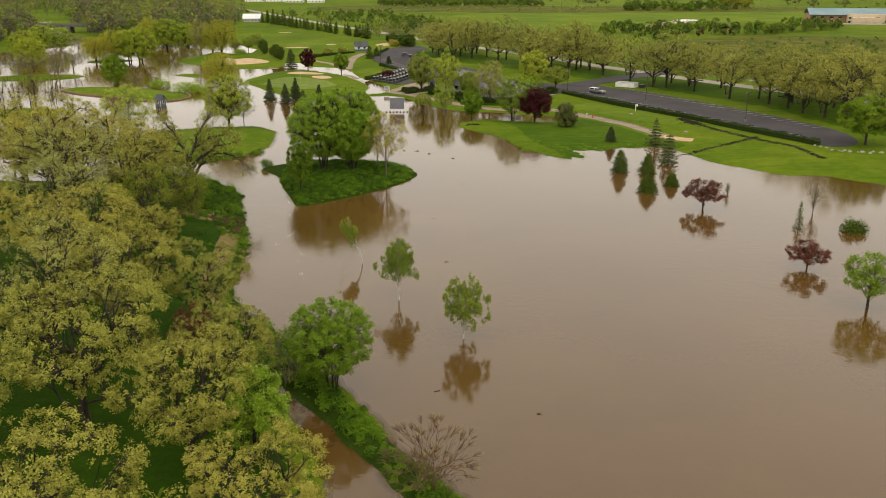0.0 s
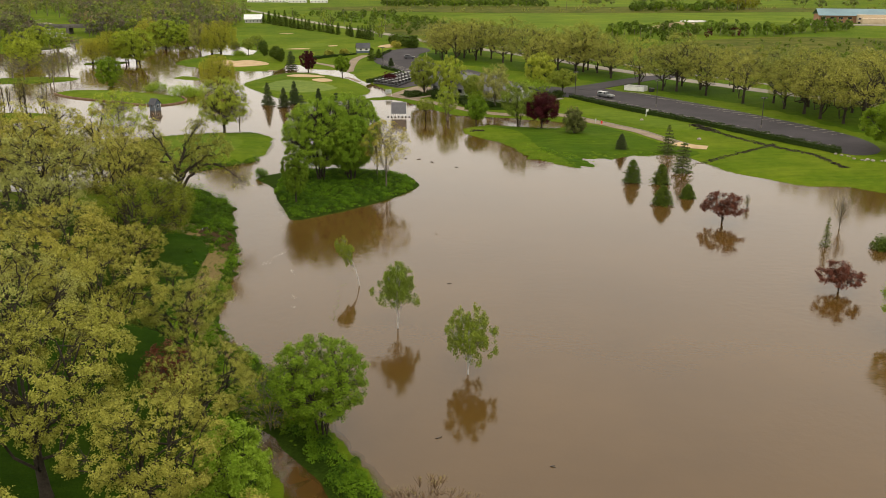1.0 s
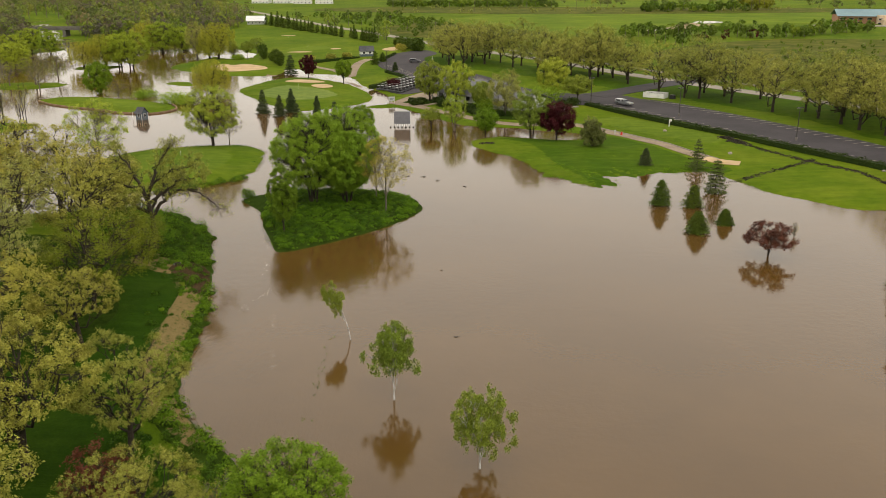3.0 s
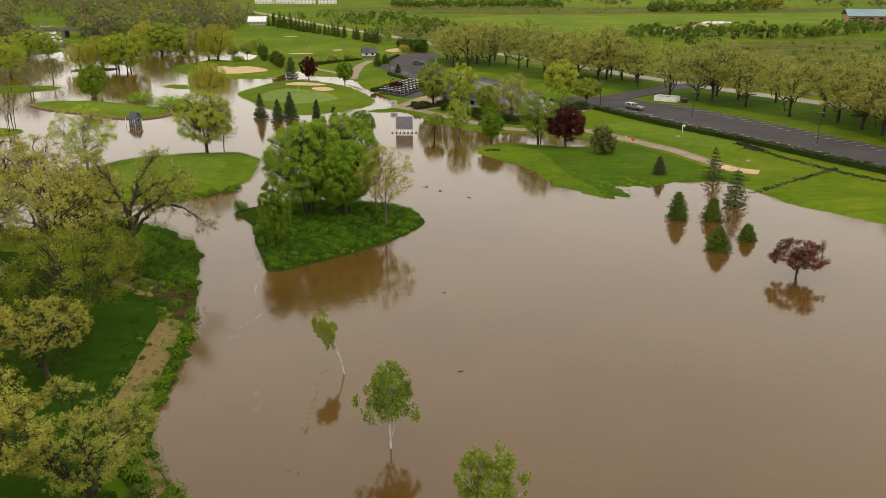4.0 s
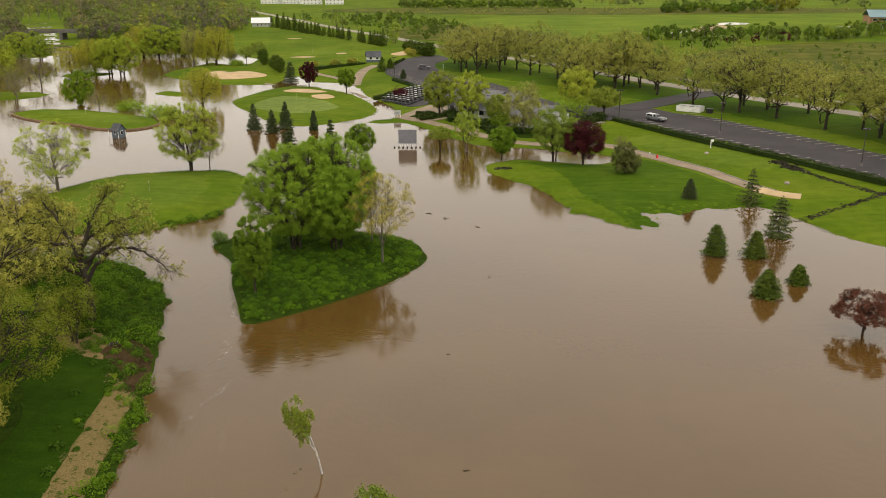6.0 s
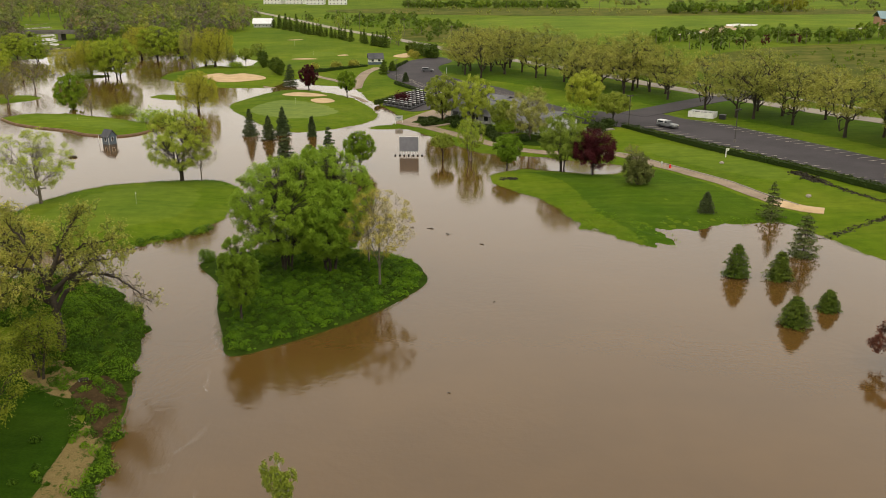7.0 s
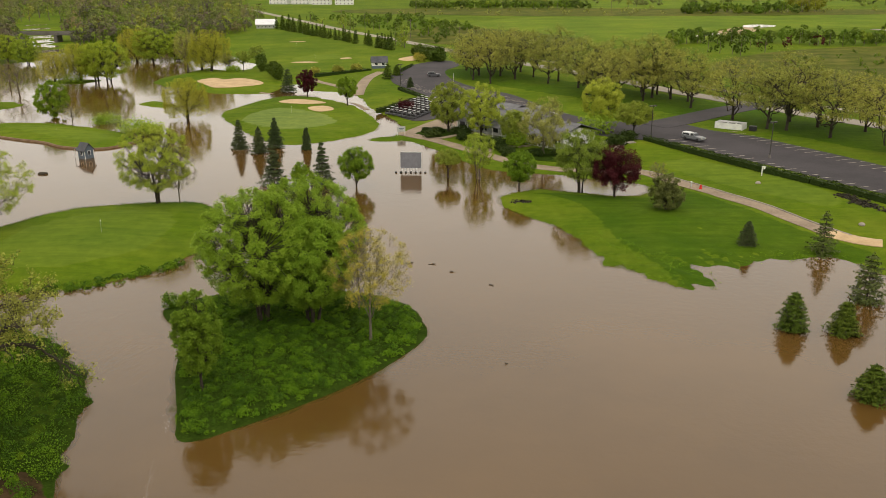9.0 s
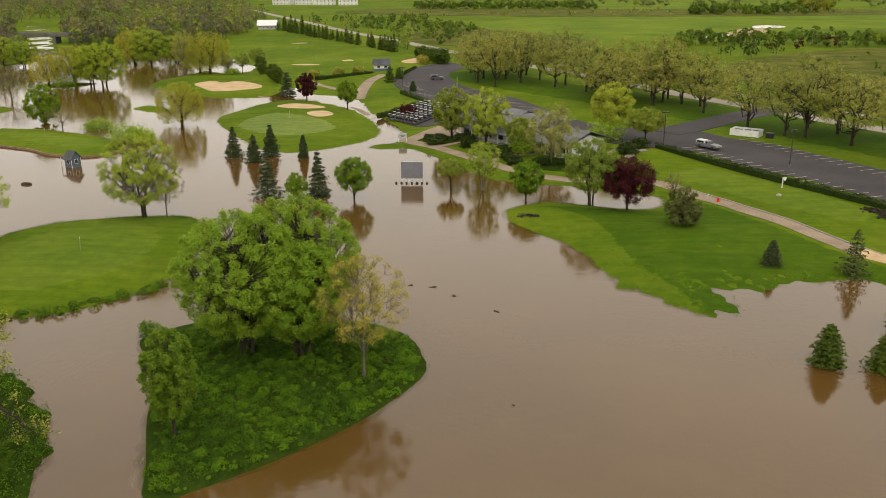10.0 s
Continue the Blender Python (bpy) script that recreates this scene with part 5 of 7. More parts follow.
oaks = [(80, 296), (104, 250), (109, 228), (45, 362), (34, 344), (8, 394), (-2, 384), (75, 284), (84, 288), (82, 275), (93, 282), (88, 258), (97, 258), (96, 247), (98, 238), (99, 230), (102, 223), (103, 214), (121, 249), (126, 254), (136, 261), (115, 256), (112, 240), (120, 225), (128, 238),
        (52, 350), (49, 331), (53, 338), (58, 335), (62, 330), (-5, 412), (6, 408), (4, 373), (11, 418), (13, 384), (16, 406), (24, 372), (28, 378), (37, 331), (48, 376), (40, 352), (33, 360), (20, 390), (44, 344), (0, 396), (108, 264), (60, 318)]
for k, (ox, oy) in enumerate(oaks):
    again((row, row2, row3, row2, row)[k % 5], ox, oy, 71 * k, 0.92 + 0.3 * ((k * 37) % 10) / 10)

plant("plum_tree", -24.6, 76.0, tree_meshes(206, 7.5, 5.0, 0.15, 130, 8, 0.18, 0.4, 26, 0.16), M_BARK, M_LEAF_RUST, label="dark red plum tree under the oaks", category="tree")
plant("green_tree", -15.6, 60.5, tree_meshes(207, 8.5, 6.5, 0.12, 240, 9, 0.2, 0.4, 40, 0.17), M_BARK, M_LEAF_GREEN, label="dense green tree at the inlet's edge", category="tree")

for tx, ty, tall, wide, seed, mat in ((8.4, 269.4, 8.0, 7.0, 224, M_LEAF_BIRCH),):
    plant("garden_tree", tx, ty, tree_meshes(seed, tall, wide, 0.14, 240, 8, 0.2, 0.45, 26, 0.24), M_BARK, mat, label="yellow-green tree standing close before the clubhouse", category="tree")


# ---- ground cover ----
def scatter_in(seed, loop, n, inset=0.0):
    r = np.random.default_rng(seed)
    lo, hi = loop.min(0), loop.max(0)
    p = r.uniform(lo, hi, (n, 2))
    return p[inside_distance(p[:, 0], p[:, 1], loop) > inset]


def weeds(name, seed, loop, per_m2, mat, size=0.1, tall=0.5, label="", inset=0.0, wet=-0.06):
    """Mounds of leafy plants over an area, thicker in drifts."""
    r = np.random.default_rng(seed)
    loop = np.asarray(loop, float)
    area = np.prod(loop.max(0) - loop.min(0))
    p = scatter_in(seed, loop, int(area * per_m2), inset)
    z = ground_height(p[:, 0], p[:, 1])
    p, z = p[z > wet], z[z > wet]
    drift = np.clip(0.6 + lumps(p[:, 0], p[:, 1] + 30, 3.0), 0.15, 1.5)
    keep_ = r.random(len(p)) < drift
    p, z, drift = p[keep_], z[keep_], drift[keep_]
    c = np.column_stack([p, z + tall * 0.35 * drift])
    v, f = leaves(r, c, np.array([0.30, 0.30, tall * 0.28]), 26, size, 0.5)
    return setting(name, mesh_np(name, v, f), mat, label, "weeds", "stuff")


def mounds(seed, loop, per_m2, radius, tall, label, wet=0.05, size=0.09, rim=None, bright=0.25, dark=0.4):
    """Leafy plants in rounded clumps; three kinds grow in drifts."""
    r = np.random.default_rng(seed)
    loop = np.asarray(loop, float)
    p = scatter_in(seed, loop, int(np.prod(loop.max(0) - loop.min(0)) * per_m2))
    z = ground_height(p[:, 0], p[:, 1])
    p, z = p[z > wet], z[z > wet]
    pick = r.random(len(p)) + 0.3 * lumps(p[:, 0] + 50, p[:, 1], 2.2)
    if rim is not None:
        pick += 0.35 * np.exp(-np.abs(inside_distance(p[:, 0], p[:, 1], rim)) / 2.2) - 0.1
    grow = r.uniform(0.45, 1.5, len(p)) ** 1.3 * (1 + 0.25 * lumps(p[:, 0], p[:, 1] + 9, 2.6))
    # Low sheet under the clumps; the shade of the gaps is in its colour.
    lo, hi = loop.min(0) - radius * 2.4, loop.max(0) + radius * 2.4
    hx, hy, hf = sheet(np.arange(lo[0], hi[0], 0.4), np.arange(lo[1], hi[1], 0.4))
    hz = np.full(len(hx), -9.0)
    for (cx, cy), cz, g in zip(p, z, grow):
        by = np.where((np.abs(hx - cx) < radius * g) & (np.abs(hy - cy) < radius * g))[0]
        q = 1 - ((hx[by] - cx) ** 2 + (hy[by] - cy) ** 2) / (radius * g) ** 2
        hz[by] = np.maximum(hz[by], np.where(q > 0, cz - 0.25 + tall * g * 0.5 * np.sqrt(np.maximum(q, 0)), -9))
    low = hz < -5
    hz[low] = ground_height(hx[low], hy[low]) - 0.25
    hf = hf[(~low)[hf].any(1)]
    setting("weeds", mesh_np("weeds", np.column_stack([hx, hy, hz]), hf, True), M_SOIL_GAP_SHADE, label, "weeds", "stuff")
    k = 125
    for mat, own in ((M_WEED_DARK, pick < dark), (M_WEED, (pick >= dark) & (pick < 1 - bright)), (M_WEED_BRIGHT, pick >= 1 - bright)):
        if not own.any():
            continue
        n = own.sum() * k
        d = r.normal(0, 1, (n, 3))
        d[:, 2] = np.abs(d[:, 2]) + 0.25
        d /= np.linalg.norm(d, axis=1)[:, None]
        g = np.repeat(grow[own], k)[:, None]
        c = np.repeat(np.column_stack([p[own], z[own]]), k, 0) + d * g * np.array([radius, radius, tall]) * r.uniform(0.88, 1.2, (n, 1))
        v, f = leaves(r, c, 0.03, 1, size * g * 0.5 + size * 0.55, 0.5, out=d)
        setting("weeds", mesh_np("weeds", v, f), mat, label, "weeds", "stuff")


isle_loop = smooth_loop([p for p in ISLE if p[0] > -34], step=2.0)
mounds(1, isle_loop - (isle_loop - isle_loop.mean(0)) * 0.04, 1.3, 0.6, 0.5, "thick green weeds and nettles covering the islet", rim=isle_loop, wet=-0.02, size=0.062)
rim_w = isle_loop + (isle_loop - isle_loop.mean(0)) * 0.005
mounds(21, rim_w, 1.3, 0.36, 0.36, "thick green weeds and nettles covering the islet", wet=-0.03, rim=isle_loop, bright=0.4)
bank_loop = np.array([(-43, 138.5), (-38.5, 136), (-35.5, 134.5), (-31.6, 132), (-33, 139), (-36.4, 150.8), (-41, 157), (-48, 162.5), (-58, 166), (-64, 160), (-56, 150), (-46, 141)])
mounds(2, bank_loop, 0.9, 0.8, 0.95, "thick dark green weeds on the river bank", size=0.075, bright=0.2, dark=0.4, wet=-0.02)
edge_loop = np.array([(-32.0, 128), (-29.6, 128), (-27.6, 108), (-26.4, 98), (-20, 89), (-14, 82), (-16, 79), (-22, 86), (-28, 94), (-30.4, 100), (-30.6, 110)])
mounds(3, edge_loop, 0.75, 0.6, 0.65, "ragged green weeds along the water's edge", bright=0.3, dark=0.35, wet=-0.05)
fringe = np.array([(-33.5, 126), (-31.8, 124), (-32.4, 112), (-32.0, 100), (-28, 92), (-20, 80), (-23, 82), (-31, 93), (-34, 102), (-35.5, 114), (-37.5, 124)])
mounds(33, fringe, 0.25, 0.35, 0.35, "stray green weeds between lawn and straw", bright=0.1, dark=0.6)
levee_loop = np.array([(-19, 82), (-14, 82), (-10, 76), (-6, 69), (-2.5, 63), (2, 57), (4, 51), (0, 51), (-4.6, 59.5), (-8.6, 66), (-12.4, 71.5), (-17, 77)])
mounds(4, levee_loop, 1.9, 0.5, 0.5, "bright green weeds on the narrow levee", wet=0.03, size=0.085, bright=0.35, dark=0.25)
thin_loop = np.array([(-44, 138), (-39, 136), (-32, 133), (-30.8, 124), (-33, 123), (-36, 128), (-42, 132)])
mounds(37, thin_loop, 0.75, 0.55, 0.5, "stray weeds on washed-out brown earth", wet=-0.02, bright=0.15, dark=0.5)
c_loop = smooth_loop(GREEN_C, step=2.0)
rim = np.concatenate([c_loop * 1.0 + (c_loop - c_loop.mean(0)) * 0.025, (c_loop - (c_loop - c_loop.mean(0)) * 0.06)[::-1]])
weeds("weeds", 5, rim[:], 0.7, M_WEED_DARK, size=0.09, tall=0.25, label="rough grass round the edge of a golf green")
reef = ribbon([(-72, 181.5), (-66, 178), (-58, 176.6), (-50.5, 179), (-45.5, 183.5), (-41, 188.5)], 2.4)
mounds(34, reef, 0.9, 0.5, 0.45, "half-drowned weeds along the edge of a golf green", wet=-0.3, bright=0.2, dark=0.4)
drowned = np.array([(14, 203), (19, 190), (24, 184), (30, 180), (36, 183), (46, 190), (54, 194), (48, 196), (36, 194), (30, 192), (25, 194), (19, 206)])
weeds("grass", 35, drowned, 1.3, M_WEED_BRIGHT, size=0.07, tall=0.4, wet=-0.1, label="drowned grass standing up through shallow water")
foot_loop = np.array([(-29, 92), (-22, 84), (-17.5, 78), (-19.5, 74), (-24, 78), (-29, 85)])
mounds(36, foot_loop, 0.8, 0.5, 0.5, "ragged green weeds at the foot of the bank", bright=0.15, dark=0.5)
straw_loop = np.array([(-43, 137), (-38, 137), (-34.5, 134), (-32, 126), (-31.0, 118), (-30.2, 108), (-30.0, 100), (-32.5, 100), (-33.5, 112), (-34.5, 124), (-38, 130), (-44, 134)])
M_STALK = leaf("straw_stalk", (0.12, 0.09, 0.035), (0.24, 0.185, 0.08), (0.36, 0.29, 0.15), 0.1)
weeds("straw", 6, straw_loop, 1.5, M_STALK, size=0.09, tall=0.1, label="loose flattened tan straw on the bank")
bed_loop = np.array([(-51, 128), (-44.5, 126), (-40.8, 120.5), (-39.4, 115.5), (-40.6, 110), (-48, 106), (-57, 112), (-57, 122)])
patch("bank", bed_loop, M_SOIL_GAP_SHADE, 0.08, 1.5, label="dark mulched bed under the oaks", category="flower bed")
weeds("weeds", 8, bed_loop, 0.8, M_WEED_DARK, size=0.12, label="leafy plants in a dark mulched bed")


def clods(name, seed, line, width, per_m, size, mat, label, category):
    """Broken lumps strewn along a line."""
    r = np.random.default_rng(seed)
    c = smooth_loop(line, closed=False, step=1.0)
    n = int(len(c) * per_m)
    p = c[r.integers(0, len(c), n)] + r.normal(0, width / 2.5, (n, 2))
    z = ground_height(p[:, 0], p[:, 1])
    v, f = leaves(r, np.column_stack([p, z + 0.06]), np.array([0.25, 0.25, 0.06]), 5, size, 0.8)
    return setting(name, mesh_np(name, v, f), mat, label, category, "stuff")


WRACK = "dark line of washed-up debris across the grass"
clods("debris", 11, [(64.2, 223.4), (66.1, 217.3), (69.1, 209.0), (71.6, 203.6), (74.8, 197.0), (78.1, 191.5), (80.5, 186.2), (81.9, 177.6)], 0.9, 7, 0.2, M_MUD, WRACK, "debris")
clods("debris", 12, [(52.6, 184.4), (57.0, 186.3), (61.8, 189.5), (68.5, 194.2), (75.3, 199.1)], 0.7, 6, 0.18, M_MUD, WRACK, "debris")
clods("debris", 13, [(64.2, 223.4), (66.1, 217.3)], 1.8, 22, 0.24, M_MUD, WRACK, "debris")
clods("debris", 14, [(7, 222), (9, 221.4)], 0.9, 12, 0.2, M_MUD, "dark patch of debris on the wet lawn", "debris")


def hedge(x0, y0, x1, y1, tall, wide, seed, label, step=0.0):
    """A clipped hedge: a dark woody core in a coat of leaves."""
    length = math.dist((x0, y0), (x1, y1))
    ob = thing("hedge", x0, y0, height((x0 + x1) / 2, (y0 + y1) / 2), math.degrees(math.atan2(y1 - y0, x1 - x0)), label=label, category="hedge")
    core = prism([(-wide * 0.36, -0.3), (wide * 0.36, -0.3), (wide * 0.3, tall * 0.85), (-wide * 0.3, tall * 0.85)], 0, length)
    part("core", core, M_HEDGE, ob)
    r = np.random.default_rng(seed)
    n = int(length * (wide + 2 * tall) * 5)
    a = r.uniform(-1, 1, n)
    px = r.uniform(0, length, n)
    wob = 1 + 0.12 * np.sin(px * 1.3 + seed) + 0.1 * np.sin(px * 3.1)
    py = np.clip(a * 1.6, -1, 1) * wide * 0.45 * wob
    pz = np.where(np.abs(a) > 0.62, r.uniform(0.05, 1, n), 1) * tall * wob
    v, f = leaves(r, np.column_stack([px, py, pz]), 0.1, 4, 0.16, 0.6)
    part("foliage", mesh_np("foliage", v, f), M_HEDGE, ob)
    return ob


hedge(39.0, 273.0, 62.0, 232.5, 1.2, 2.0, 1, "long dark clipped hedge along the car park")
hedge(62.2, 232.1, 86.0, 189.0, 1.2, 2.0, 2, "long dark clipped hedge along the car park")
hedge(-62, 397, -43, 415, 1.0, 1.4, 3, "low dark hedge below the driving range")
hedge(-27, 363, -17.5, 343, 0.9, 1.3, 4, "low dark hedge round the car park")
hedge(-31.5, 400, -27.5, 430, 0.9, 1.3, 5, "low dark hedge round the car park")
hedge(-29, 318, -20, 341, 0.9, 1.2, 6, "low dark hedge round the cart yard")


# ---- buildings ----
def gable(length, width, eave, ridge, over=0.4):
    """A gable roof slab along x."""
    h = width / 2 + over
    dz = (ridge - eave) * over / (width / 2)
    return prism([(-h, eave - dz), (0, ridge), (h, eave - dz), (h, eave - dz - 0.14), (0, ridge - 0.16), (-h, eave - dz - 0.14)], -length / 2 - over, length / 2 + over)


def walls(length, width, eave, ridge):
    return prism([(-width / 2, -0.6), (width / 2, -0.6), (width / 2, eave - 0.02), (0, ridge - 0.2), (-width / 2, eave - 0.02)], -length / 2, length / 2)


def window(parent, x, y, z, w, h, side="y", frame_mat=None):
    """A framed pane on a wall face: side y faces along y, side x along x."""
    d = 0.07
    f = frame_mat or M_WHITE
    if side == "y":
        fr = part("window", box((x - w / 2, y - d, z, x - w / 2 + 0.08, y + d, z + h), (x + w / 2 - 0.08, y - d, z, x + w / 2, y + d, z + h), (x - w / 2, y - d, z + h - 0.08, x + w / 2, y + d, z + h), (x - w / 2, y - d, z, x + w / 2, y + d, z + 0.08)), f, parent)
        part("pane", box((x - w / 2 + 0.08, y - d * 0.5, z + 0.08, x + w / 2 - 0.08, y + d * 0.5, z + h - 0.08)), M_GLASS, fr)
    else:
        fr = part("window", box((x - d, y - w / 2, z, x + d, y - w / 2 + 0.08, z + h), (x - d, y + w / 2 - 0.08, z, x + d, y + w / 2, z + h), (x - d, y - w / 2, z + h - 0.08, x + d, y + w / 2, z + h), (x - d, y - w / 2, z, x + d, y + w / 2, z + 0.08)), f, parent)
        part("pane", box((x - d * 0.5, y - w / 2 + 0.08, z + 0.08, x + d * 0.5, y + w / 2 - 0.08, z + h - 0.08)), M_GLASS, fr)


hut = thing("starter_hut", -86.6, 257.2, 0.0, -28, label="small slate-blue hut with a dark gable roof in the flood", category="hut")
part("wall", walls(2.9, 2.9, 2.5, 3.9), M_SIDING, hut)
part("roof", gable(2.9, 2.9, 2.5, 4.1, 0.35), M_ROOF_DARK, hut)
window(hut, 1.46, 0.0, 0.9, 1.0, 1.2, "x")
window(hut, 0.0, -1.46, 0.9, 1.0, 1.2)
part("corner_board", box((1.38, -1.5, -0.3, 1.5, -1.38, 2.5)), M_WHITE, hut)
part("corner_board", box((1.38, 1.38, -0.3, 1.5, 1.5, 2.5)), M_WHITE, hut)
part("porch_roof", box((-3.3, -1.5, 2.35, -1.5, 1.5, 2.47)), M_ROOF_DARK, hut)
for py in (-1.35, 1.35):
    part("porch_post", box((-3.15, py - 0.06, -0.6, -3.03, py + 0.06, 2.35)), M_WHITE, hut)

hut.scale = (0.78, 0.78, 0.85)

board = thing("scoreboard", -13.5, 245.7, 0.0, -2, label="large grey board on white legs standing in the flood", category="scoreboard")
part("panel", box((-2.1, -0.06, 0.85, 2.1, 0.06, 4.05), bevel=0.02), M_BOARD, board)
part("board_frame", box((-2.18, -0.09, 4.05, 2.18, 0.09, 4.15), (-2.18, -0.09, 0.76, 2.18, 0.09, 0.85), (-2.18, -0.09, 0.85, -2.1, 0.09, 4.05), (2.1, -0.09, 0.85, 2.18, 0.09, 4.05)), M_CREAM, board)
for k in range(7):
    x = -1.8 + 0.6 * k
    part("leg", box((x - 0.07, -0.07, -1.0, x + 0.07, 0.07, 0.76)), M_WHITE, board)
for k in range(7):
    x = -3.0 + k * 1.0
    pot = thing("planter", -13.5 + x, 244.9 + 0.1 * (k % 2), 0.0, 13 * k, label="dark half-drowned planter before the scoreboard", category="planter", group="planters")
    part("tub", rod(0, 0, -0.5, 0.22, 0.16, 0.22), M_BLACK, pot)
    part("soil", rod(0, 0, 0.22, 0.26, 0.17, 0.12), M_MUD, pot)

sign = thing("notice_sign", -19.0, 284.5, height(-19, 284.5), 8, label="cream notice board on two posts at the path junction", category="sign")
part("panel", box((-1.0, -0.05, 0.9, 1.0, 0.05, 2.2), bevel=0.02), M_CREAM, sign)
part("lettering_bar", box((-0.6, -0.065, 1.6, 0.6, -0.052, 1.75)), M_SIDING, sign)
part("lettering_bar", box((-0.4, -0.065, 1.3, 0.4, -0.052, 1.42)), M_SIDING, sign)
for px in (-0.9, 0.9):
    part("post", box((px - 0.06, 0.05, -0.3, px + 0.06, 0.17, 2.2)), M_WHITE, sign)

club = thing("clubhouse", 10.9, 280.5, height(11, 281) - 0.3, -47.5, label="long low clubhouse with a grey shingle roof and white porch", category="building")
part("wall", walls(36, 10.6, 2.9, 4.6), M_CREAM, club)
part("roof", gable(36, 15.0, 2.95, 5.3, 0.6), M_ROOF, club)
part("wing_roof", gable(14, 10, 2.9, 4.8, 0.5), M_ROOF, club).matrix_basis = pose(-9, 8, 0.05, 0, 0, 90)
part("wing_wall", walls(12, 8.4, 2.8, 4.4), M_CREAM, club).matrix_basis = pose(-9, 8, 0, 0, 0, 90)
for k in range(13):
    part("porch_post", box((-18 + 3 * k - 0.09, -7.3, -0.3, -18 + 3 * k + 0.09, -7.12, 2.8)), M_WHITE, club)
part("railing", box((-18, -7.28, 0.95, 18, -7.2, 1.03), (-18, -7.28, 0.2, 18, -7.2, 0.26), *[(-18 + 0.3 * k, -7.26, 0.24, -17.96 + 0.3 * k, -7.22, 0.96) for k in range(120)]), M_WHITE, club, "white porch railing")
part("porch_floor", box((-18.5, -7.5, -0.4, 18.5, -5.52, 0.12)), M_TIMBER, club)
for k in range(9):
    window(club, -16 + 4 * k, -5.33, 0.8, 2.2, 1.7)
porte = thing("entrance_canopy", 9.0, 303, height(9, 303), -47.5, label="low grey canopy over the clubhouse entrance", category="canopy")
part("roof", gable(7, 6, 3.0, 4.0, 0.3), M_ROOF, porte)
for px in (-3.2, 3.2):
    for py in (-2.7, 2.7):
        part("post", box((px - 0.12, py - 0.12, -0.3, px + 0.12, py + 0.12, 3.0)), M_WHITE, porte)

shed = thing("range_shed", -40.5, 423, height(-40.5, 423), 12, label="small white and blue shed with a dark roof by the range", category="shed")
part("wall", walls(6.0, 4.6, 2.7, 4.4), M_WHITE, shed)
part("roof", gable(6.0, 4.6, 2.7, 4.6, 0.4), M_ROOF_DARK, shed)
part("lower_cladding", box((-3.06, -2.36, -0.3, 3.06, 2.36, 1.0)), M_SIDING, shed)
window(shed, -1.4, -2.33, 1.2, 1.2, 1.0)
window(shed, 1.4, -2.33, 1.2, 1.2, 1.0)

bins = thing("bin_enclosure", 62.5, 287.0, height(61.5, 286), -33, label="white fenced bin enclosure beside the car park", category="enclosure")
for k in range(4):
    part("gate_panel", box((-4.4 + 2.2 * k + 0.06, -2.5, 0.05, -2.2 + 2.2 * k - 0.06, -2.42, 1.95), bevel=0.02), M_WHITE, bins)
part("side_panel", box((4.4, -2.5, 0.0, 4.48, 2.5, 1.95)), M_WHITE, bins)
part("side_panel", box((-4.48, -2.5, 0.0, -4.4, 2.5, 1.95)), M_WHITE, bins)
part("back_panel", box((-4.4, 2.42, 0.0, 4.4, 2.5, 1.95)), M_WHITE, bins)
for k in range(5):
    part("post", box((-4.46 + 2.2 * k, -2.54, -0.3, -4.34 + 2.2 * k, -2.40, 2.1)), M_WHITE, bins)
bins.scale = (0.75, 0.75, 0.78)
bin_ = thing("waste_bin", 66.8, 283.4, height(66.8, 283.4), -33, label="black waste bin beside the enclosure", category="bin", group="waste bins")
part("body", box((-0.8, -0.6, 0, 0.8, 0.6, 1.1), bevel=0.06), M_BLACK, bin_)
part("lid", box((-0.84, -0.64, 1.1, 0.84, 0.64, 1.22), bevel=0.04), M_DARKMETAL, bin_)
for bx, by in ((61.0, 288.2), (62.8, 287.1), (64.5, 285.9)):
    copy_thing(bin_, pose(bx, by, height(bx, by) + 0.05, 0, 0, -33))["label"] = "black waste bin inside the white enclosure"


# ---- lamps, posts, flags ----
def lamp_post(x, y, tall, turn):
    ob = thing("street_lamp", x, y, height(x, y), turn, label="dark metal lamp post in the car park", category="lamp", group="car park lamps")
    part("base", rod(0, 0, -0.3, 0.75, 0.28), M_CONCRETE, ob)
    part("pole", rod(0, 0, 0.75, tall, 0.11, 0.08), M_DARKMETAL, ob)
    part("arm", box((-0.5, -0.05, tall - 0.08, 0.5, 0.05, tall)), M_DARKMETAL, ob)
    for s in (-1, 1):
        head_ = part("lamp_head", box((s * 0.5 - 0.38, -0.25, tall - 0.14, s * 0.5 + 0.38, 0.25, tall + 0.1), bevel=0.03), M_DARKMETAL, ob)
        part("lens", box((s * 0.5 - 0.3, -0.2, tall - 0.16, s * 0.5 + 0.3, 0.2, tall - 0.142)), M_LAMP, head_)


for lx, ly in ((40.6, 274.5), (61.2, 253.5), (79.5, 219.0), (-27, 370)):
    lamp_post(lx, ly, 7.6, 25)
flag = thing("flagpole", -7.5, 330, height(-7.5, 330), 0, label="white flagpole with a hanging flag by the clubhouse", category="flagpole")
part("pole", rod(0, 0, -0.2, 9.0, 0.07, 0.04), M_WHITE, flag)
part("cloth", prism([(0.05, 6.9), (0.5, 6.2), (0.9, 6.5), (0.95, 8.0), (0.5, 7.9), (0.05, 8.8)], -0.03, 0.03), M_RED, flag)
post = thing("range_post", 54.9, 238.5, height(54.9, 238.5), 10, label="white wooden post with a short arm on the green", category="post")
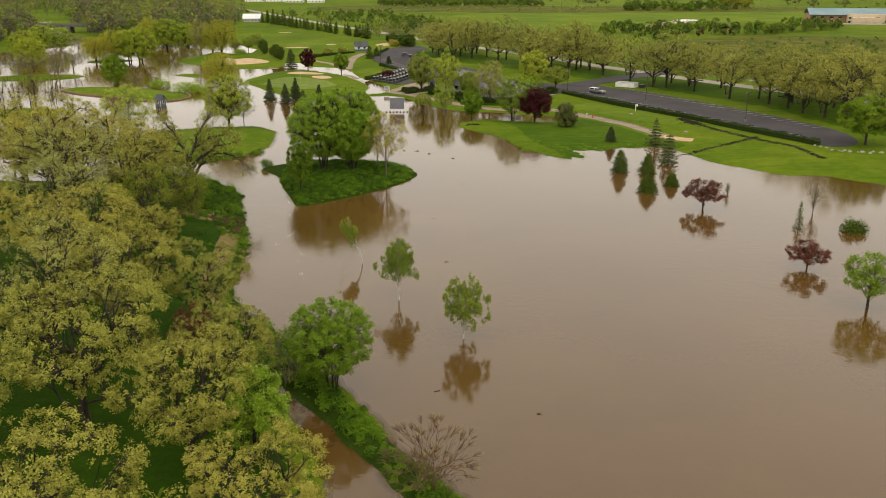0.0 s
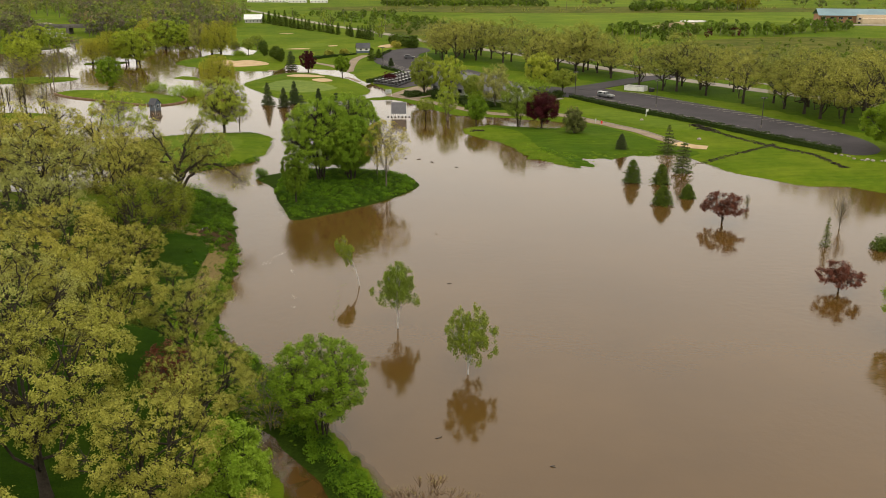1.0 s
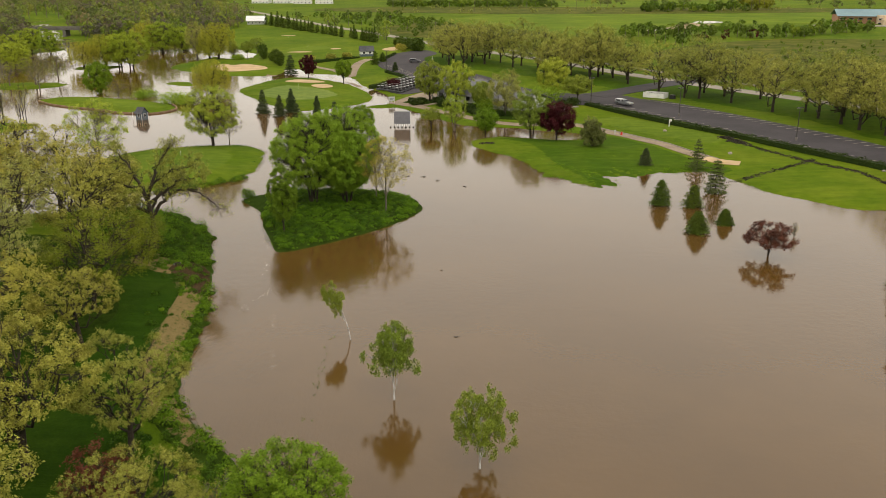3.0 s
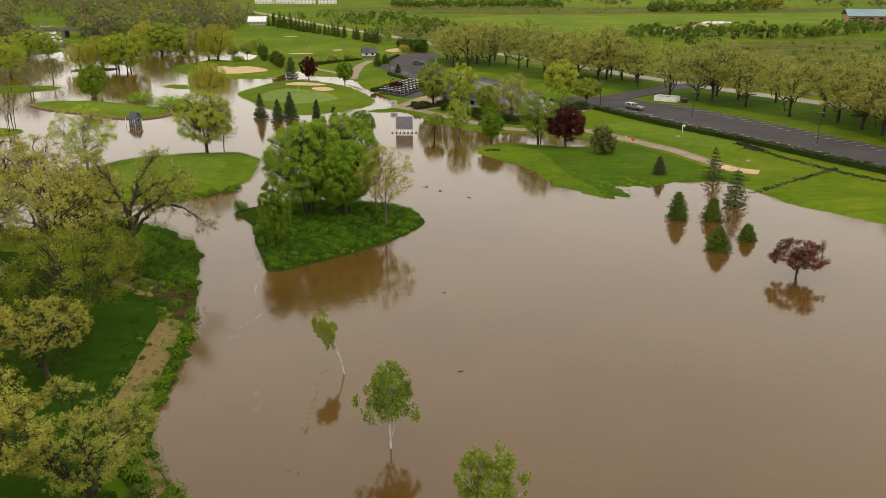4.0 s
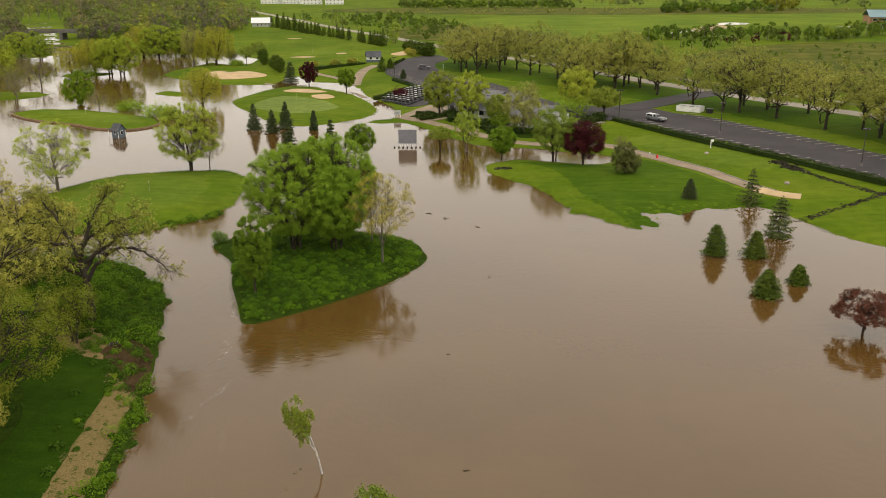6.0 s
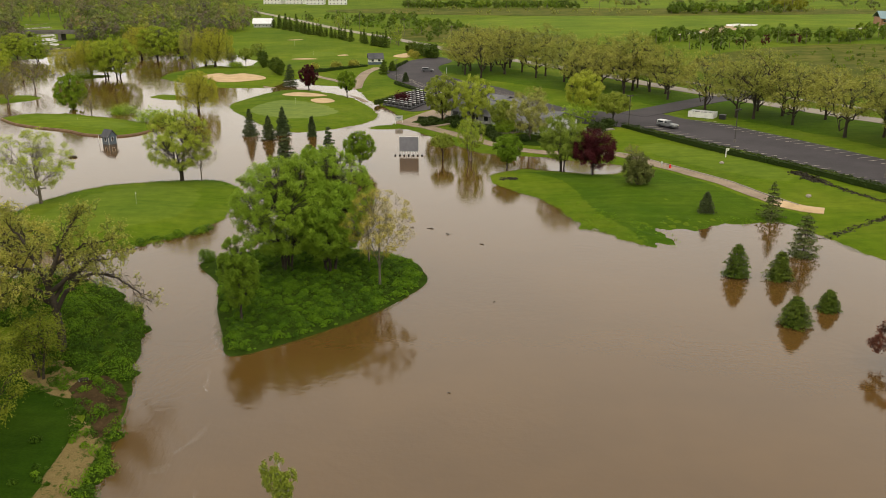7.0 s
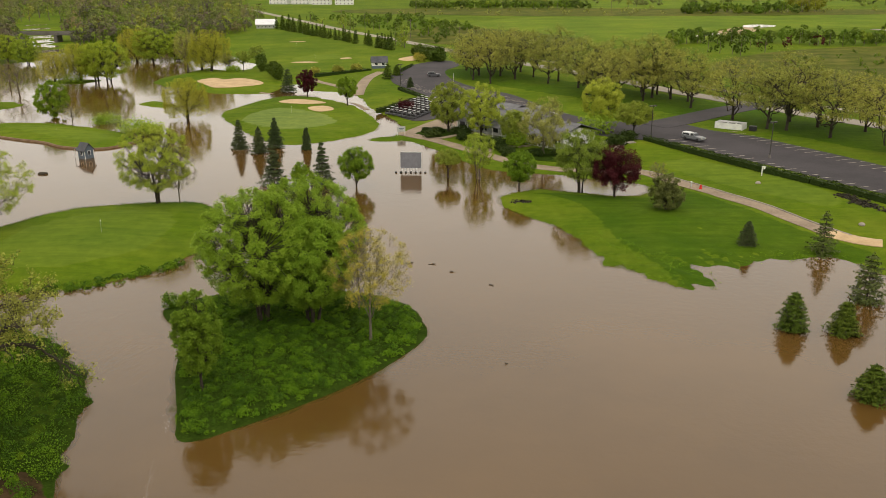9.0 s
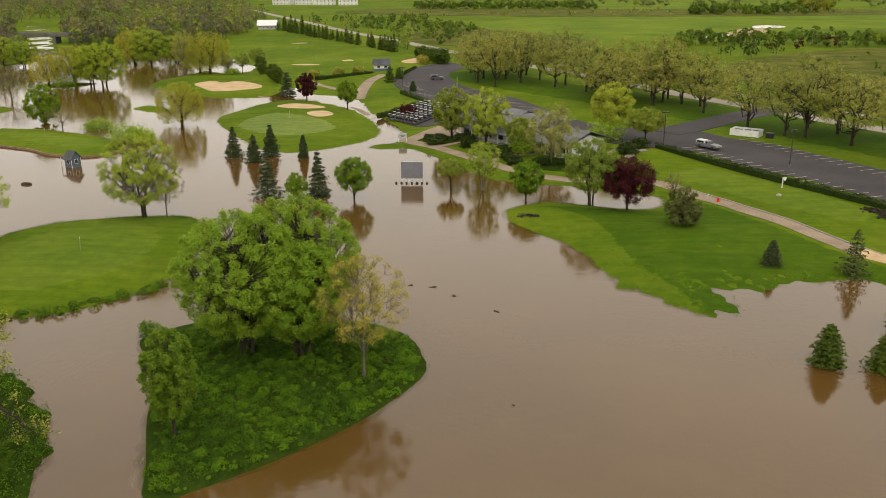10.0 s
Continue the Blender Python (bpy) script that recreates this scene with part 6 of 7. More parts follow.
part("post", box((-0.1, -0.1, -0.3, 0.1, 0.1, 2.5)), M_WHITE, post)
part("arm", box((-0.1, -0.08, 2.2, 0.8, 0.08, 2.5)), M_WHITE, post)
part("plate", box((0.3, -0.05, 1.75, 0.75, 0.05, 2.2)), M_WHITE, post)
post.scale = (0.8, 0.8, 0.8)
cone = thing("traffic_cone", 41.3, 230.2, height(41.3, 230.2), 0, label="red plastic marker beside the cart path", category="marker")
part("body", rod(0, 0, 0.05, 0.85, 0.28, 0.16), M_RED, cone)
part("foot", box((-0.35, -0.35, -0.05, 0.35, 0.35, 0.06), bevel=0.02), M_RED, cone)
stake = thing("marker_post", 40.0, 232.0, height(40, 232), 0, label="short grey post beside the cart path", category="post")
part("post", box((-0.12, -0.12, -0.3, 0.12, 0.12, 1.0), bevel=0.02), M_CREAM, stake)
part("cap", box((-0.15, -0.15, 1.0, 0.15, 0.15, 1.08)), M_WHITE, stake)
for fx, fy in ((-57.5, 199.0), (-52.5, 312.0), (-108, 287), (-75, 466), (-95, 520), (-108, 600)):
    pin = thing("golf_pin", fx, fy, height(fx, fy), 0, label="thin golf pin with a small white flag", category="golf pin", group="golf pins")
    part("pole", rod(0, 0, -0.1, 2.0, 0.012), M_CREAM, pin)
    part("cloth", prism([(0.02, 1.72), (0.26, 1.78), (0.26, 1.95), (0.02, 2.0)], -0.012, 0.012), M_WHITE, pin)


# ---- vehicles ----
def wheels(ob, axle, half, r):
    for x in axle:
        for s in (-1, 1):
            bm = bmesh.new()
            bmesh.ops.create_cone(bm, cap_ends=True, segments=14, radius1=r, radius2=r, depth=0.22, matrix=pose(x, s * half, r, 90, 0, 0))
            w = part("wheel", bm, M_BLACK, ob)
            bm = bmesh.new()
            bmesh.ops.create_cone(bm, cap_ends=True, segments=10, radius1=r * 0.6, radius2=r * 0.5, depth=0.24, matrix=pose(x, s * half, r, 90, 0, 0))
            part("rim", bm, M_CHROME, w)


def car(name, x, y, turn, paint, lower, label, pickup=False, long=4.9):
    ob = thing(name, x, y, height(x, y) + 0.08, turn, label=label, category="car")
    a, w = long / 2, 0.95
    body = prism([(-a, 0.45), (a, 0.45), (a, 0.8), (a - 0.15, 1.0), (a * 0.38, 1.12), (-a, 1.15)], -w, w)
    bmesh.ops.rotate(body, verts=body.verts[:], matrix=Matrix.Rotation(radians(-90), 3, "Z"))
    bmesh.ops.bevel(body, geom=body.edges[:], offset=0.06, segments=2, affect="EDGES")
    part("body", body, paint, ob)
    part("sill", box((-a + 0.02, -w - 0.01, 0.32, a - 0.02, w + 0.01, 0.62), bevel=0.03), lower, ob)
    cab0 = -a * 0.15 if pickup else -a + 0.12
    for k, (p0, p1, mat) in enumerate(((cab0, a * 0.36, paint),) + (((-a + 0.05, cab0 - 0.06, M_CARWHITE),) if pickup else ())):
        cab = prism([(p0, 1.1), (p1, 1.1), (p1 - (0.65 if k == 0 else 0.05), 1.72), (p0 + (0.1 if pickup else 0.35), 1.74)], -0.82, 0.82)
        bmesh.ops.rotate(cab, verts=cab.verts[:], matrix=Matrix.Rotation(radians(-90), 3, "Z"))
        bmesh.ops.bevel(cab, geom=cab.edges[:], offset=0.07, segments=2, affect="EDGES")
        c = part("cab" if k == 0 else "bed_cap", cab, mat, ob)
        for s in (-1, 1):
            part("side_window", box((p0 + 0.35, s * 0.83 - 0.012, 1.2, p1 - 0.75 if k == 0 else p1 - 0.2, s * 0.83 + 0.012, 1.58)), M_GLASS, c)
        if k == 0:
            ws = prism([(p1 - 0.06, 1.17), (p1 - 0.52, 1.62), (p1 - 0.48, 1.64), (p1 - 0.02, 1.19)], -0.74, 0.74)
            bmesh.ops.rotate(ws, verts=ws.verts[:], matrix=Matrix.Rotation(radians(-90), 3, "Z"))
            part("windscreen", ws, M_GLASS, c)
    for s in (-1, 1):
        part("headlight", box((a - 0.06, s * 0.7 - 0.18, 0.74, a + 0.02, s * 0.7 + 0.18, 0.9)), M_LAMP, ob)
        part("tail_light", box((-a - 0.02, s * 0.8 - 0.1, 0.8, -a + 0.05, s * 0.8 + 0.1, 1.05)), M_TAIL, ob)
    part("bumper", box((a - 0.02, -0.9, 0.42, a + 0.09, 0.9, 0.6), bevel=0.03), M_CHROME, ob)
    wheels(ob, (a * 0.62, -a * 0.6), 0.86, 0.38)
    return ob


car("pickup_truck", 49.8, 271.8, -52, M_SILVER, M_CARGREY, "silver pickup truck with a white bed cap in the car park", True, 5.7)
car("estate_car", -16.8, 393.0, 4, M_CARGREY, M_CARGREY, "dark grey estate car with a roof rack on the asphalt")
car("parked_car", 10.0, 299.5, 30, M_CARWHITE, M_CARGREY, "white car parked behind the clubhouse")
car("parked_car", 19.0, 303.5, 40, M_CARWHITE, M_CARWHITE, "white car parked behind the clubhouse")
car("road_car", 13.0, 445.5, -60, M_CARGREY, M_CARGREY, "dark car on the country road")

cart = thing("golf_cart", -17.5, 307.0, height(-17.5, 307) + 0.15, 66, label="small golf cart with a dark body and pale roof", category="golf cart", group="golf carts in the yard")
cart.scale = (1.0, 1.0, 0.88)
cb = prism([(-1.15, 0.25), (1.15, 0.25), (1.2, 0.6), (0.75, 0.85), (0.45, 0.4), (-0.15, 0.4), (-0.2, 0.65), (-1.15, 0.7)], -0.55, 0.55)
bmesh.ops.rotate(cb, verts=cb.verts[:], matrix=Matrix.Rotation(radians(-90), 3, "Z"))
part("body", cb, M_CARGREY, cart)
part("seat", box((-0.6, -0.5, 0.66, -0.1, 0.5, 0.85), (-0.72, -0.5, 0.8, -0.6, 0.5, 1.25), bevel=0.03), M_BLACK, cart)
part("roof", box((-0.55, -0.42, 1.74, 0.3, 0.42, 1.8), bevel=0.02), M_CREAM, cart)
for px in (-0.7, 0.45):
    for py in (-0.45, 0.45):
        part("post", box((px - 0.025, py - 0.025, 0.5, px + 0.025, py + 0.025, 1.78)), M_DARKMETAL, cart)
for px in (-0.75, 0.8):
    for py in (-0.5, 0.5):
        bm = bmesh.new()
        bmesh.ops.create_cone(bm, cap_ends=True, segments=10, radius1=0.23, radius2=0.23, depth=0.2, matrix=pose(px, py, 0.23, 90, 0, 0))
        part("wheel", bm, M_BLACK, cart)
for i in range(7):
    for j in range(9):
        if i or j:
            x, y = -17.5 - 9.5 * i / 7 + 8.5 * j / 8, 307.0 + 11.5 * i / 7 + 19.5 * j / 8
            copy_thing(cart, pose(x, y, height(x, y) + 0.15, 0, 0, 66 + 2 * ((i * 5 + j * 3) % 3)))


# ---- stones, edging, flood debris ----
def rock_mesh(seed, r0):
    bm = bmesh.new()
    bmesh.ops.create_icosphere(bm, subdivisions=2, radius=r0)
    r = np.random.default_rng(seed)
    k = r.normal(0, 1, (4, 3)) * 2 / r0
    for v in bm.verts:
        v.co *= 1 + 0.12 * sum(math.sin(k[i] @ np.array(v.co)) for i in range(4)) / 2
        v.co.z *= 0.7
    me = bpy.data.meshes.new("boulder")
    bm.to_mesh(me)
    bm.free()
    me.materials.append(M_STONE)
    return me


rocks = [rock_mesh(300 + k, 0.55) for k in range(3)]
r = np.random.default_rng(5)
for k, (x, y) in enumerate(smooth_loop([(85, 193), (87, 185), (91, 182), (99, 179), (108, 176)], False, 0.85)):
    ob = tagged(new("boulder", rocks[k % 3]), label="tan boulder in a row edging the bed", category="boulder", group="edging boulders")
    ob.matrix_basis = pose(x + r.normal(0, 0.5), y + r.normal(0, 0.5), height(x, y) + 0.08, 0, 0, 50 * k) @ Matrix.Scale(r.uniform(0.35, 0.95), 4)
for k, (x, y) in enumerate(smooth_loop([(25, 262), (28, 268), (31, 271)], False, 1.0)):
    ob = tagged(new("boulder", rocks[k % 3]), label="pale boulder in the clubhouse garden", category="boulder", group="garden boulders")
    ob.matrix_basis = pose(x, y, height(x, y) + 0.15, 0, 0, 50 * k) @ Matrix.Scale(r.uniform(0.7, 1.2), 4)
for x, y in ((60.5, 207), (52.5, 233)):
    ob = tagged(new("boulder", rocks[0]), label="white painted tee stone on the lawn", category="boulder")
    ob.matrix_basis = pose(x, y, height(x, y) + 0.2, 0, 0, x) @ Matrix.Scale(0.9, 4)


def edging(line, lo, hi, thick, mat, name, label):
    c = smooth_loop(line, False, 1.5)
    d = np.gradient(c, axis=0)
    nrm = np.stack([-d[:, 1], d[:, 0]], 1) / np.linalg.norm(d, axis=1)[:, None] * thick / 2
    n = len(c)
    ring = [np.column_stack([c + s * nrm, np.full(n, z)]) for s, z in ((1, lo), (1, hi), (-1, hi), (-1, lo))]
    v = np.concatenate(ring)
    i = np.arange(n - 1)
    f = np.concatenate([np.stack([a * n + i, a * n + i + 1, b * n + i + 1, b * n + i], 1) for a, b in ((0, 1), (1, 2), (2, 3))])
    setting(name, mesh_np(name, v, f), mat, label, "edging")


edging([(-132, 291.5), (-123.5, 283.2), (-114, 277.6), (-104.5, 273.4), (-97, 268), (-87, 266.6), (-82.8, 275), (-87, 284.6)], -0.9, 0.42, 0.3, M_TIMBER, "retaining_edge", "low brown timber edge holding up a golf green")
way("pavement", [(31, 246.8), (36, 243), (42, 233), (48, 221), (53, 210), (57, 202)], 0.3, M_ROAD, 0.14, 1.2, label="pale kerb line along the cart path", category="kerb")


stump = thing("cut_log", -38.0, 134.5, height(-38, 134.5), 35, label="short pale cut log lying on the weedy bank", category="log")
stump.scale = (0.7,) * 3
part("bark", mesh_np("bark", *tube([(-0.6, 0, 0.32), (0, 0.02, 0.34), (0.6, 0, 0.36)], [0.3, 0.28, 0.27], 12), True), M_BARK, stump)
for sx in (-0.61, 0.6):
    bm = bmesh.new()
    bmesh.ops.create_cone(bm, cap_ends=True, segments=12, radius1=0.285, radius2=0.275, depth=0.03, matrix=pose(sx, 0, 0.34 + 0.03 * sx, 0, 90, 0))
    part("cut_face", bm, M_CREAM, stump, "pale sawn end of the log")


def log(x, y, long, r0, turn, label="dark floating branch in the flood water"):
    ob = thing("floating_branch", x, y, 0.0, turn, label=label, category="debris", group="floating branches")
    rr = np.random.default_rng(int(abs(x * 10 + y)))
    p = np.column_stack([np.linspace(-long / 2, long / 2, 6), rr.normal(0, 0.08, 6), 0.03 + rr.normal(0, 0.05, 6)])
    part("stem", mesh_np("stem", *tube(p, r0 * np.array([0.5, 1, 1, 0.9, 0.7, 0.3]), 7), True), M_BARK, ob)
    q = np.array([p[2], p[2] + np.array([0.12, 0.2, 0.06]) * long, p[2] + np.array([0.2, 0.35, 0.1]) * long])
    part("fork", mesh_np("fork", *tube(q, np.array([0.6, 0.4, 0.15]) * r0, 5), True), M_BARK, ob)


for x, y, long, r0, turn in ((2.2, 181, 0.9, 0.10, -50), (-6, 189, 1.1, 0.08, -12), (-3, 186, 0.9, 0.07, -8), (-9, 189.5, 0.8, 0.08, 30), (-1.5, 134, 0.4, 0.04, 10), (3.5, 158, 0.4, 0.04, 40), (-88.5, 241.5, 2.0, 0.45, 10), (-0.5, 73.5, 0.7, 0.05, 30), (9, 69, 0.5, 0.05, -40), (0.5, 112, 0.6, 0.05, 10)):
    log(x, y, long, r0, turn)
r = np.random.default_rng(9)
fl = np.column_stack([r.uniform(-16, -13, 60), r.uniform(84, 112, 60)])
fl[:, 0] = -13.0 - 0.02 * (fl[:, 1] - 84) + r.normal(0, 0.25, 60)
setting("floating_weed", mesh_np("floating_weed", *leaves(r, np.column_stack([fl[::3], np.full(20, 0.02)]), np.array([0.1, 0.16, 0.015]), 7, 0.06)), M_WEED, "bits of green weed drifting in a line", "debris", "stuff")
spots = []
for fx0, fy0, fx1, fy1, bow, n_ in ((-25.6, 121.6, -23.4, 127.0, 0.5, 26), (-26.0, 119.6, -24.6, 120.6, 0.2, 12), (-25.6, 132.5, -26.8, 139.0, 0.3, 14), (-20.6, 112.0, -21.4, 117.5, 0.3, 14), (-18.6, 103.0, -19.6, 108.0, 0.3, 16), (-27.4, 143.0, -29.0, 149.0, 0.3, 14)):
    s_ = r.random(n_) ** 0.8
    spots.append(np.column_stack([fx0 + (fx1 - fx0) * s_ + bow * np.sin(np.pi * s_) + r.normal(0, 0.12, n_), fy0 + (fy1 - fy0) * s_ + r.normal(0, 0.15, n_), np.zeros(n_)]))
fv, ff = leaves(r, np.concatenate(spots), np.array([0.14, 0.4, 0.0]), 5, 0.036, 0.5)
fv[:, 2] = 0.012 + 0.01 * r.random(len(fv))
setting("foam", mesh_np("foam", fv, ff), M_WHITE, "flecks of white foam along the current", "foam", "stuff")

# bay lines of the car parks
line_mesh = bpy.data.meshes.new("bay_line")
bm = box((-2.1, -0.06, 0, 2.1, 0.06, 0.012))
bm.to_mesh(line_mesh)
bm.free()
line_mesh.materials.append(M_PAINT_LINE)


def bay_lines(x0, y0, x1, y1, turn, first=0):
    n = int(math.dist((x0, y0), (x1, y1)) / 2.75)
    for k in range(first, n):
        x, y = x0 + (x1 - x0) * k / n, y0 + (y1 - y0) * k / n
        ob = tagged(new("bay_line", line_mesh), label="worn white bay line on the asphalt", category="marking", kind="structure")
        ob.matrix_basis = pose(x, y, height(x, y) + 0.16, 0, 0, turn)


bay_lines(46.0, 272.5, 87.0, 194.0, 22)
bay_lines(61.0, 281.5, 96.0, 207.0, 22)
bay_lines(-5, 366, 24, 305, 22)
bay_lines(-28, 385, -15, 350, 22)


# ---- distance ----
def grove(name, seed, spots, mat, tall, wide, boughs, count, size, label, category="trees"):
    """Far trees: each a rounded crown of leafy boughs on a trunk, with a tone of its own."""
    rr = np.random.default_rng(seed)
    cs, outs, wood, tone = [], [], [], []
    for x, y in spots:
        h, w = tall * rr.uniform(0.7, 1.2), wide * rr.uniform(0.7, 1.25)
        d = rr.normal(0, 1, (boughs, 3))
        d[:, 2] = np.abs(d[:, 2]) * 1.3 - 0.75
        d /= np.linalg.norm(d, axis=1)[:, None]
        hub = d * rr.uniform(0.55, 0.72, (boughs, 1)) * [w / 2, w / 2, h * 0.5]
        q = rr.normal(0, 0.7, (boughs * count, 3)) + np.repeat(d + np.array([0, 0, 0.45]), count, 0)
        q /= np.linalg.norm(q, axis=1)[:, None]
        cs.append(np.repeat(hub, count, 0) + q * rr.uniform(0.75, 1.05, (boughs * count, 1)) * [w * 0.2, w * 0.2, h * 0.19] + [x, y, 2.0 + h * 0.5])
        outs.append(q)
        tone.append(np.full(3 * boughs * count, rr.random()))
        wood.append(tube([(x, y, 1.5), (x, y, 2 + h * 0.5), (x, y, 2 + h * 0.8)], [h * 0.022, h * 0.017, 0.05], 4))
    v, f = leaves(rr, np.concatenate(cs), size * 0.3, 1, size, 0.7, out=np.concatenate(outs))
    me = mesh_np(name, v, f)
    me.attributes.new("kind", "FLOAT", "POINT").data.foreach_set("value", np.concatenate(tone).astype(np.float32))
    setting(name, me, mat, label, category, "stuff")
    setting(name, mesh_np(name, *join(wood)), M_BARK_PALE, "trunks of the far trees", "trees", "stuff")


def spots_in(seed, loop, n):
    p = scatter_in(seed, np.array(loop, float), n)
    return [tuple(q) for q in p if height(*q) > 0.4]


WOOD_W = [(-150, 700), (-172, 560), (-190, 540), (-225, 540), (-235, 480), (-270, 400), (-420, 380), (-620, 700), (-700, 1200), (-330, 1300), (-260, 1000)]
far_tags = "far woods of mixed trees coming into leaf"
grove("woods", 401, spots_in(401, WOOD_W, 1000), M_WOODS, 14, 13, 9, 17, 0.72, far_tags)
grove("woods", 402, spots_in(402, WOOD_W, 560), M_WOODS_GREY, 14, 12, 9, 17, 0.62, far_tags)
grove("woods", 403, spots_in(403, WOOD_W, 240), M_WOODS_GREEN, 13, 12, 9, 18, 0.7, far_tags)
FRONT_W = [(-150, 640), (-155, 560), (-200, 535), (-222, 530), (-228, 560), (-240, 600), (-180, 680)]
grove("woods", 404, spots_in(404, FRONT_W, 170), M_WOODS_GREEN, 9, 8.5, 9, 22, 0.48, "mixed green trees on the far shore")
grove("woods", 417, spots_in(417, FRONT_W, 190), M_WOODS_GREY, 9, 8.5, 9, 22, 0.44, "greyish thicket on the far shore")
SIDE_W = [(-207, 464), (-215, 487), (-238, 524), (-266, 566), (-330, 690), (-420, 700), (-400, 440), (-260, 380), (-230, 410), (-224, 440)]
grove("woods", 418, spots_in(418, SIDE_W, 400), M_WOODS_GREY, 11, 9.5, 9, 20, 0.5, "greyish thicket beside the river")
grove("woods", 419, spots_in(419, SIDE_W, 200), M_WOODS_GREEN, 9, 8, 9, 20, 0.52, "mixed green trees beside the river")
grove("scrub", 405, spots_in(405, [(-45, 590), (-60, 625), (-140, 770), (-60, 800), (0, 650), (-20, 560), (-8, 530), (-16, 520)], 190), M_BELT, 6, 6.5, 8, 24, 0.5, "green scrub beyond the country road", "scrub")
grove("scrub", 406, spots_in(406, [(-90, 640), (-60, 590), (-48, 560), (-56, 600), (-90, 670), (-150, 790), (-160, 770)], 70), M_WOODS_GREEN, 9, 7, 8, 16, 0.5, "light green trees beside the country road", "trees")
grove("tree_line", 407, [(-70 + 4.2 * k + rng.normal(0, 2), 985 - 0.1 * k + rng.normal(0, 8)) for k in range(44)] + [(-72 + 4 * k, 991) for k in range(46)], M_BELT, 8, 9, 9, 22, 0.75, "line of trees between far fields")
grove("tree_line", 408, spots_in(408, [(180, 850), (190, 905), (290, 900), (280, 850)], 60), M_BELT, 9, 9, 9, 24, 0.75, "clump of trees between far fields")
grove("tree_line", 409, spots_in(409, [(285, 880), (285, 905), (320, 905), (318, 880)], 14), M_LEAF_ELM, 15, 12, 8, 22, 0.8, "tall pale trees between far fields")
grove("tree_line", 410, [(97 + 6.2 * k + rng.normal(0, 1.5), 520 + 1.4 * k + 16 * math.sin(k / 3.2) + rng.normal(0, 3)) for k in range(27)] + [(100 + 6.4 * k, 530 + 1.4 * k + 16 * math.sin(k / 3.2)) for k in range(27)], M_BELT, 8.0, 7.4, 11, 34, 0.5, "row of green trees along a far lane")
grove("tree_line", 411, [(140, 513), (153, 512), (172, 522), (204, 543)], M_LEAF_PURPLE, 6, 6, 8, 18, 0.45, "purple trees in the row along a far lane")
grove("tree_line", 412, [(112, 482), (118, 470), (116, 476), (124, 490), (130, 496), (108, 488), (134, 486)], M_NEEDLE, 8, 6, 8, 22, 0.45, "dark evergreens at the meadow's edge")
grove("scrub", 413, spots_in(413, [(120, 420), (140, 480), (260, 500), (260, 380), (190, 330)], 150), M_BELT, 2.4, 2.6, 5, 9, 0.35, "young shrubs dotted over the meadow", "scrub")
grove("scrub", 414, spots_in(414, [(-100, 830), (-40, 960), (300, 940), (470, 880), (330, 845), (60, 830)], 90), M_LEAF_OAK2, 4, 5, 5, 12, 0.6, "scattered shrubs on far rough land", "scrub")
grove("woods", 415, [(x + rng.normal(0, 20), 1350 + rng.normal(0, 60)) for x in range(-300, 900, 14)], M_WOODS, 13, 16, 7, 16, 1.2, "distant woods on the skyline")
grove("scrub", 416, spots_in(416, [(-100, 1050), (-60, 1300), (500, 1320), (560, 1000), (420, 930)], 160), M_WOODS, 7, 9, 6, 14, 0.9, "scattered trees between distant fields", "trees")

spruce_row = plant("spruce_tree", -43.5, 500, conifer_meshes(421, 8.5, 4.8, 11, 10, 0.36, dense=6), M_BARK, M_NEEDLE, label="dark spruce in a row along the driving range", category="tree", group="spruces along the range")
for k in range(1, 44):
    f = k / 43
    x, y = -43.5 - 82 * f ** 1.05, 500 + 138 * f
    if k not in (11, 12, 19):
        again(spruce_row, x + rng.normal(0, 0.8), y + rng.normal(0, 1.5), 40 * k, 0.62 + 0.25 * rng.random())
for k, (x, y) in enumerate(((-137, 655), (-132, 650), (-129, 658), (-124, 648), (-134, 662), (-121, 655))):
    again(spruce_row, x, y, 50 * k, 1.0 + 0.1 * (k % 3))
round_row = plant("clipped_yew", -28.5, 472, shrub_meshes(422, 5.0, 6.0, 160, 12, 0.4), M_BARK, M_NEEDLE, label="dark round clipped evergreen beside the car park", category="shrub", group="round evergreens")
for x, y, g in ((-25.5, 466, 1.0), (-22.5, 460, 1.05), (-19.4, 452, 1.15), (-17.5, 446, 1.15)):
    again(round_row, x, y, x * 20, g)
grove("tree_line", 423, [(-40, 520), (-38, 512), (-44, 528)], M_WOODS_GREEN, 11, 8, 9, 40, 0.42, "light green trees beside the road")
for x, y, tall, wide, m in ((-33.6, 389.5, 5.6, 4.4, M_NEEDLE), (-31, 398, 4.0, 4.4, M_NEEDLE), (-23.4, 367, 3.4, 2.8, M_NEEDLE_BLUE)):
    plant("evergreen_shrub", x, y, conifer_meshes(int(tall * 100), tall, wide, 9, 12, 0.3, power=0.6), M_BARK, m, label="dark evergreen shrub at the car park's corner", category="shrub")
for x, y in ((-63, 402), (-55, 407), (-48.5, 412), (-27, 452), (-25, 445)):
    plant("blossom_bush", x, y, shrub_meshes(int(-x), 3.0, 4.0, 80, 12, 0.3), M_BARK_PALE, M_LEAF_PALE, label="pale round bush in blossom beside the range", category="bush", group="pale bushes")
plant("purple_bush", -21, 320, shrub_meshes(430, 3.0, 5.0, 120, 12, 0.25), M_BARK, M_LEAF_PURPLE, label="dark purple bush beside the golf carts", category="bush")


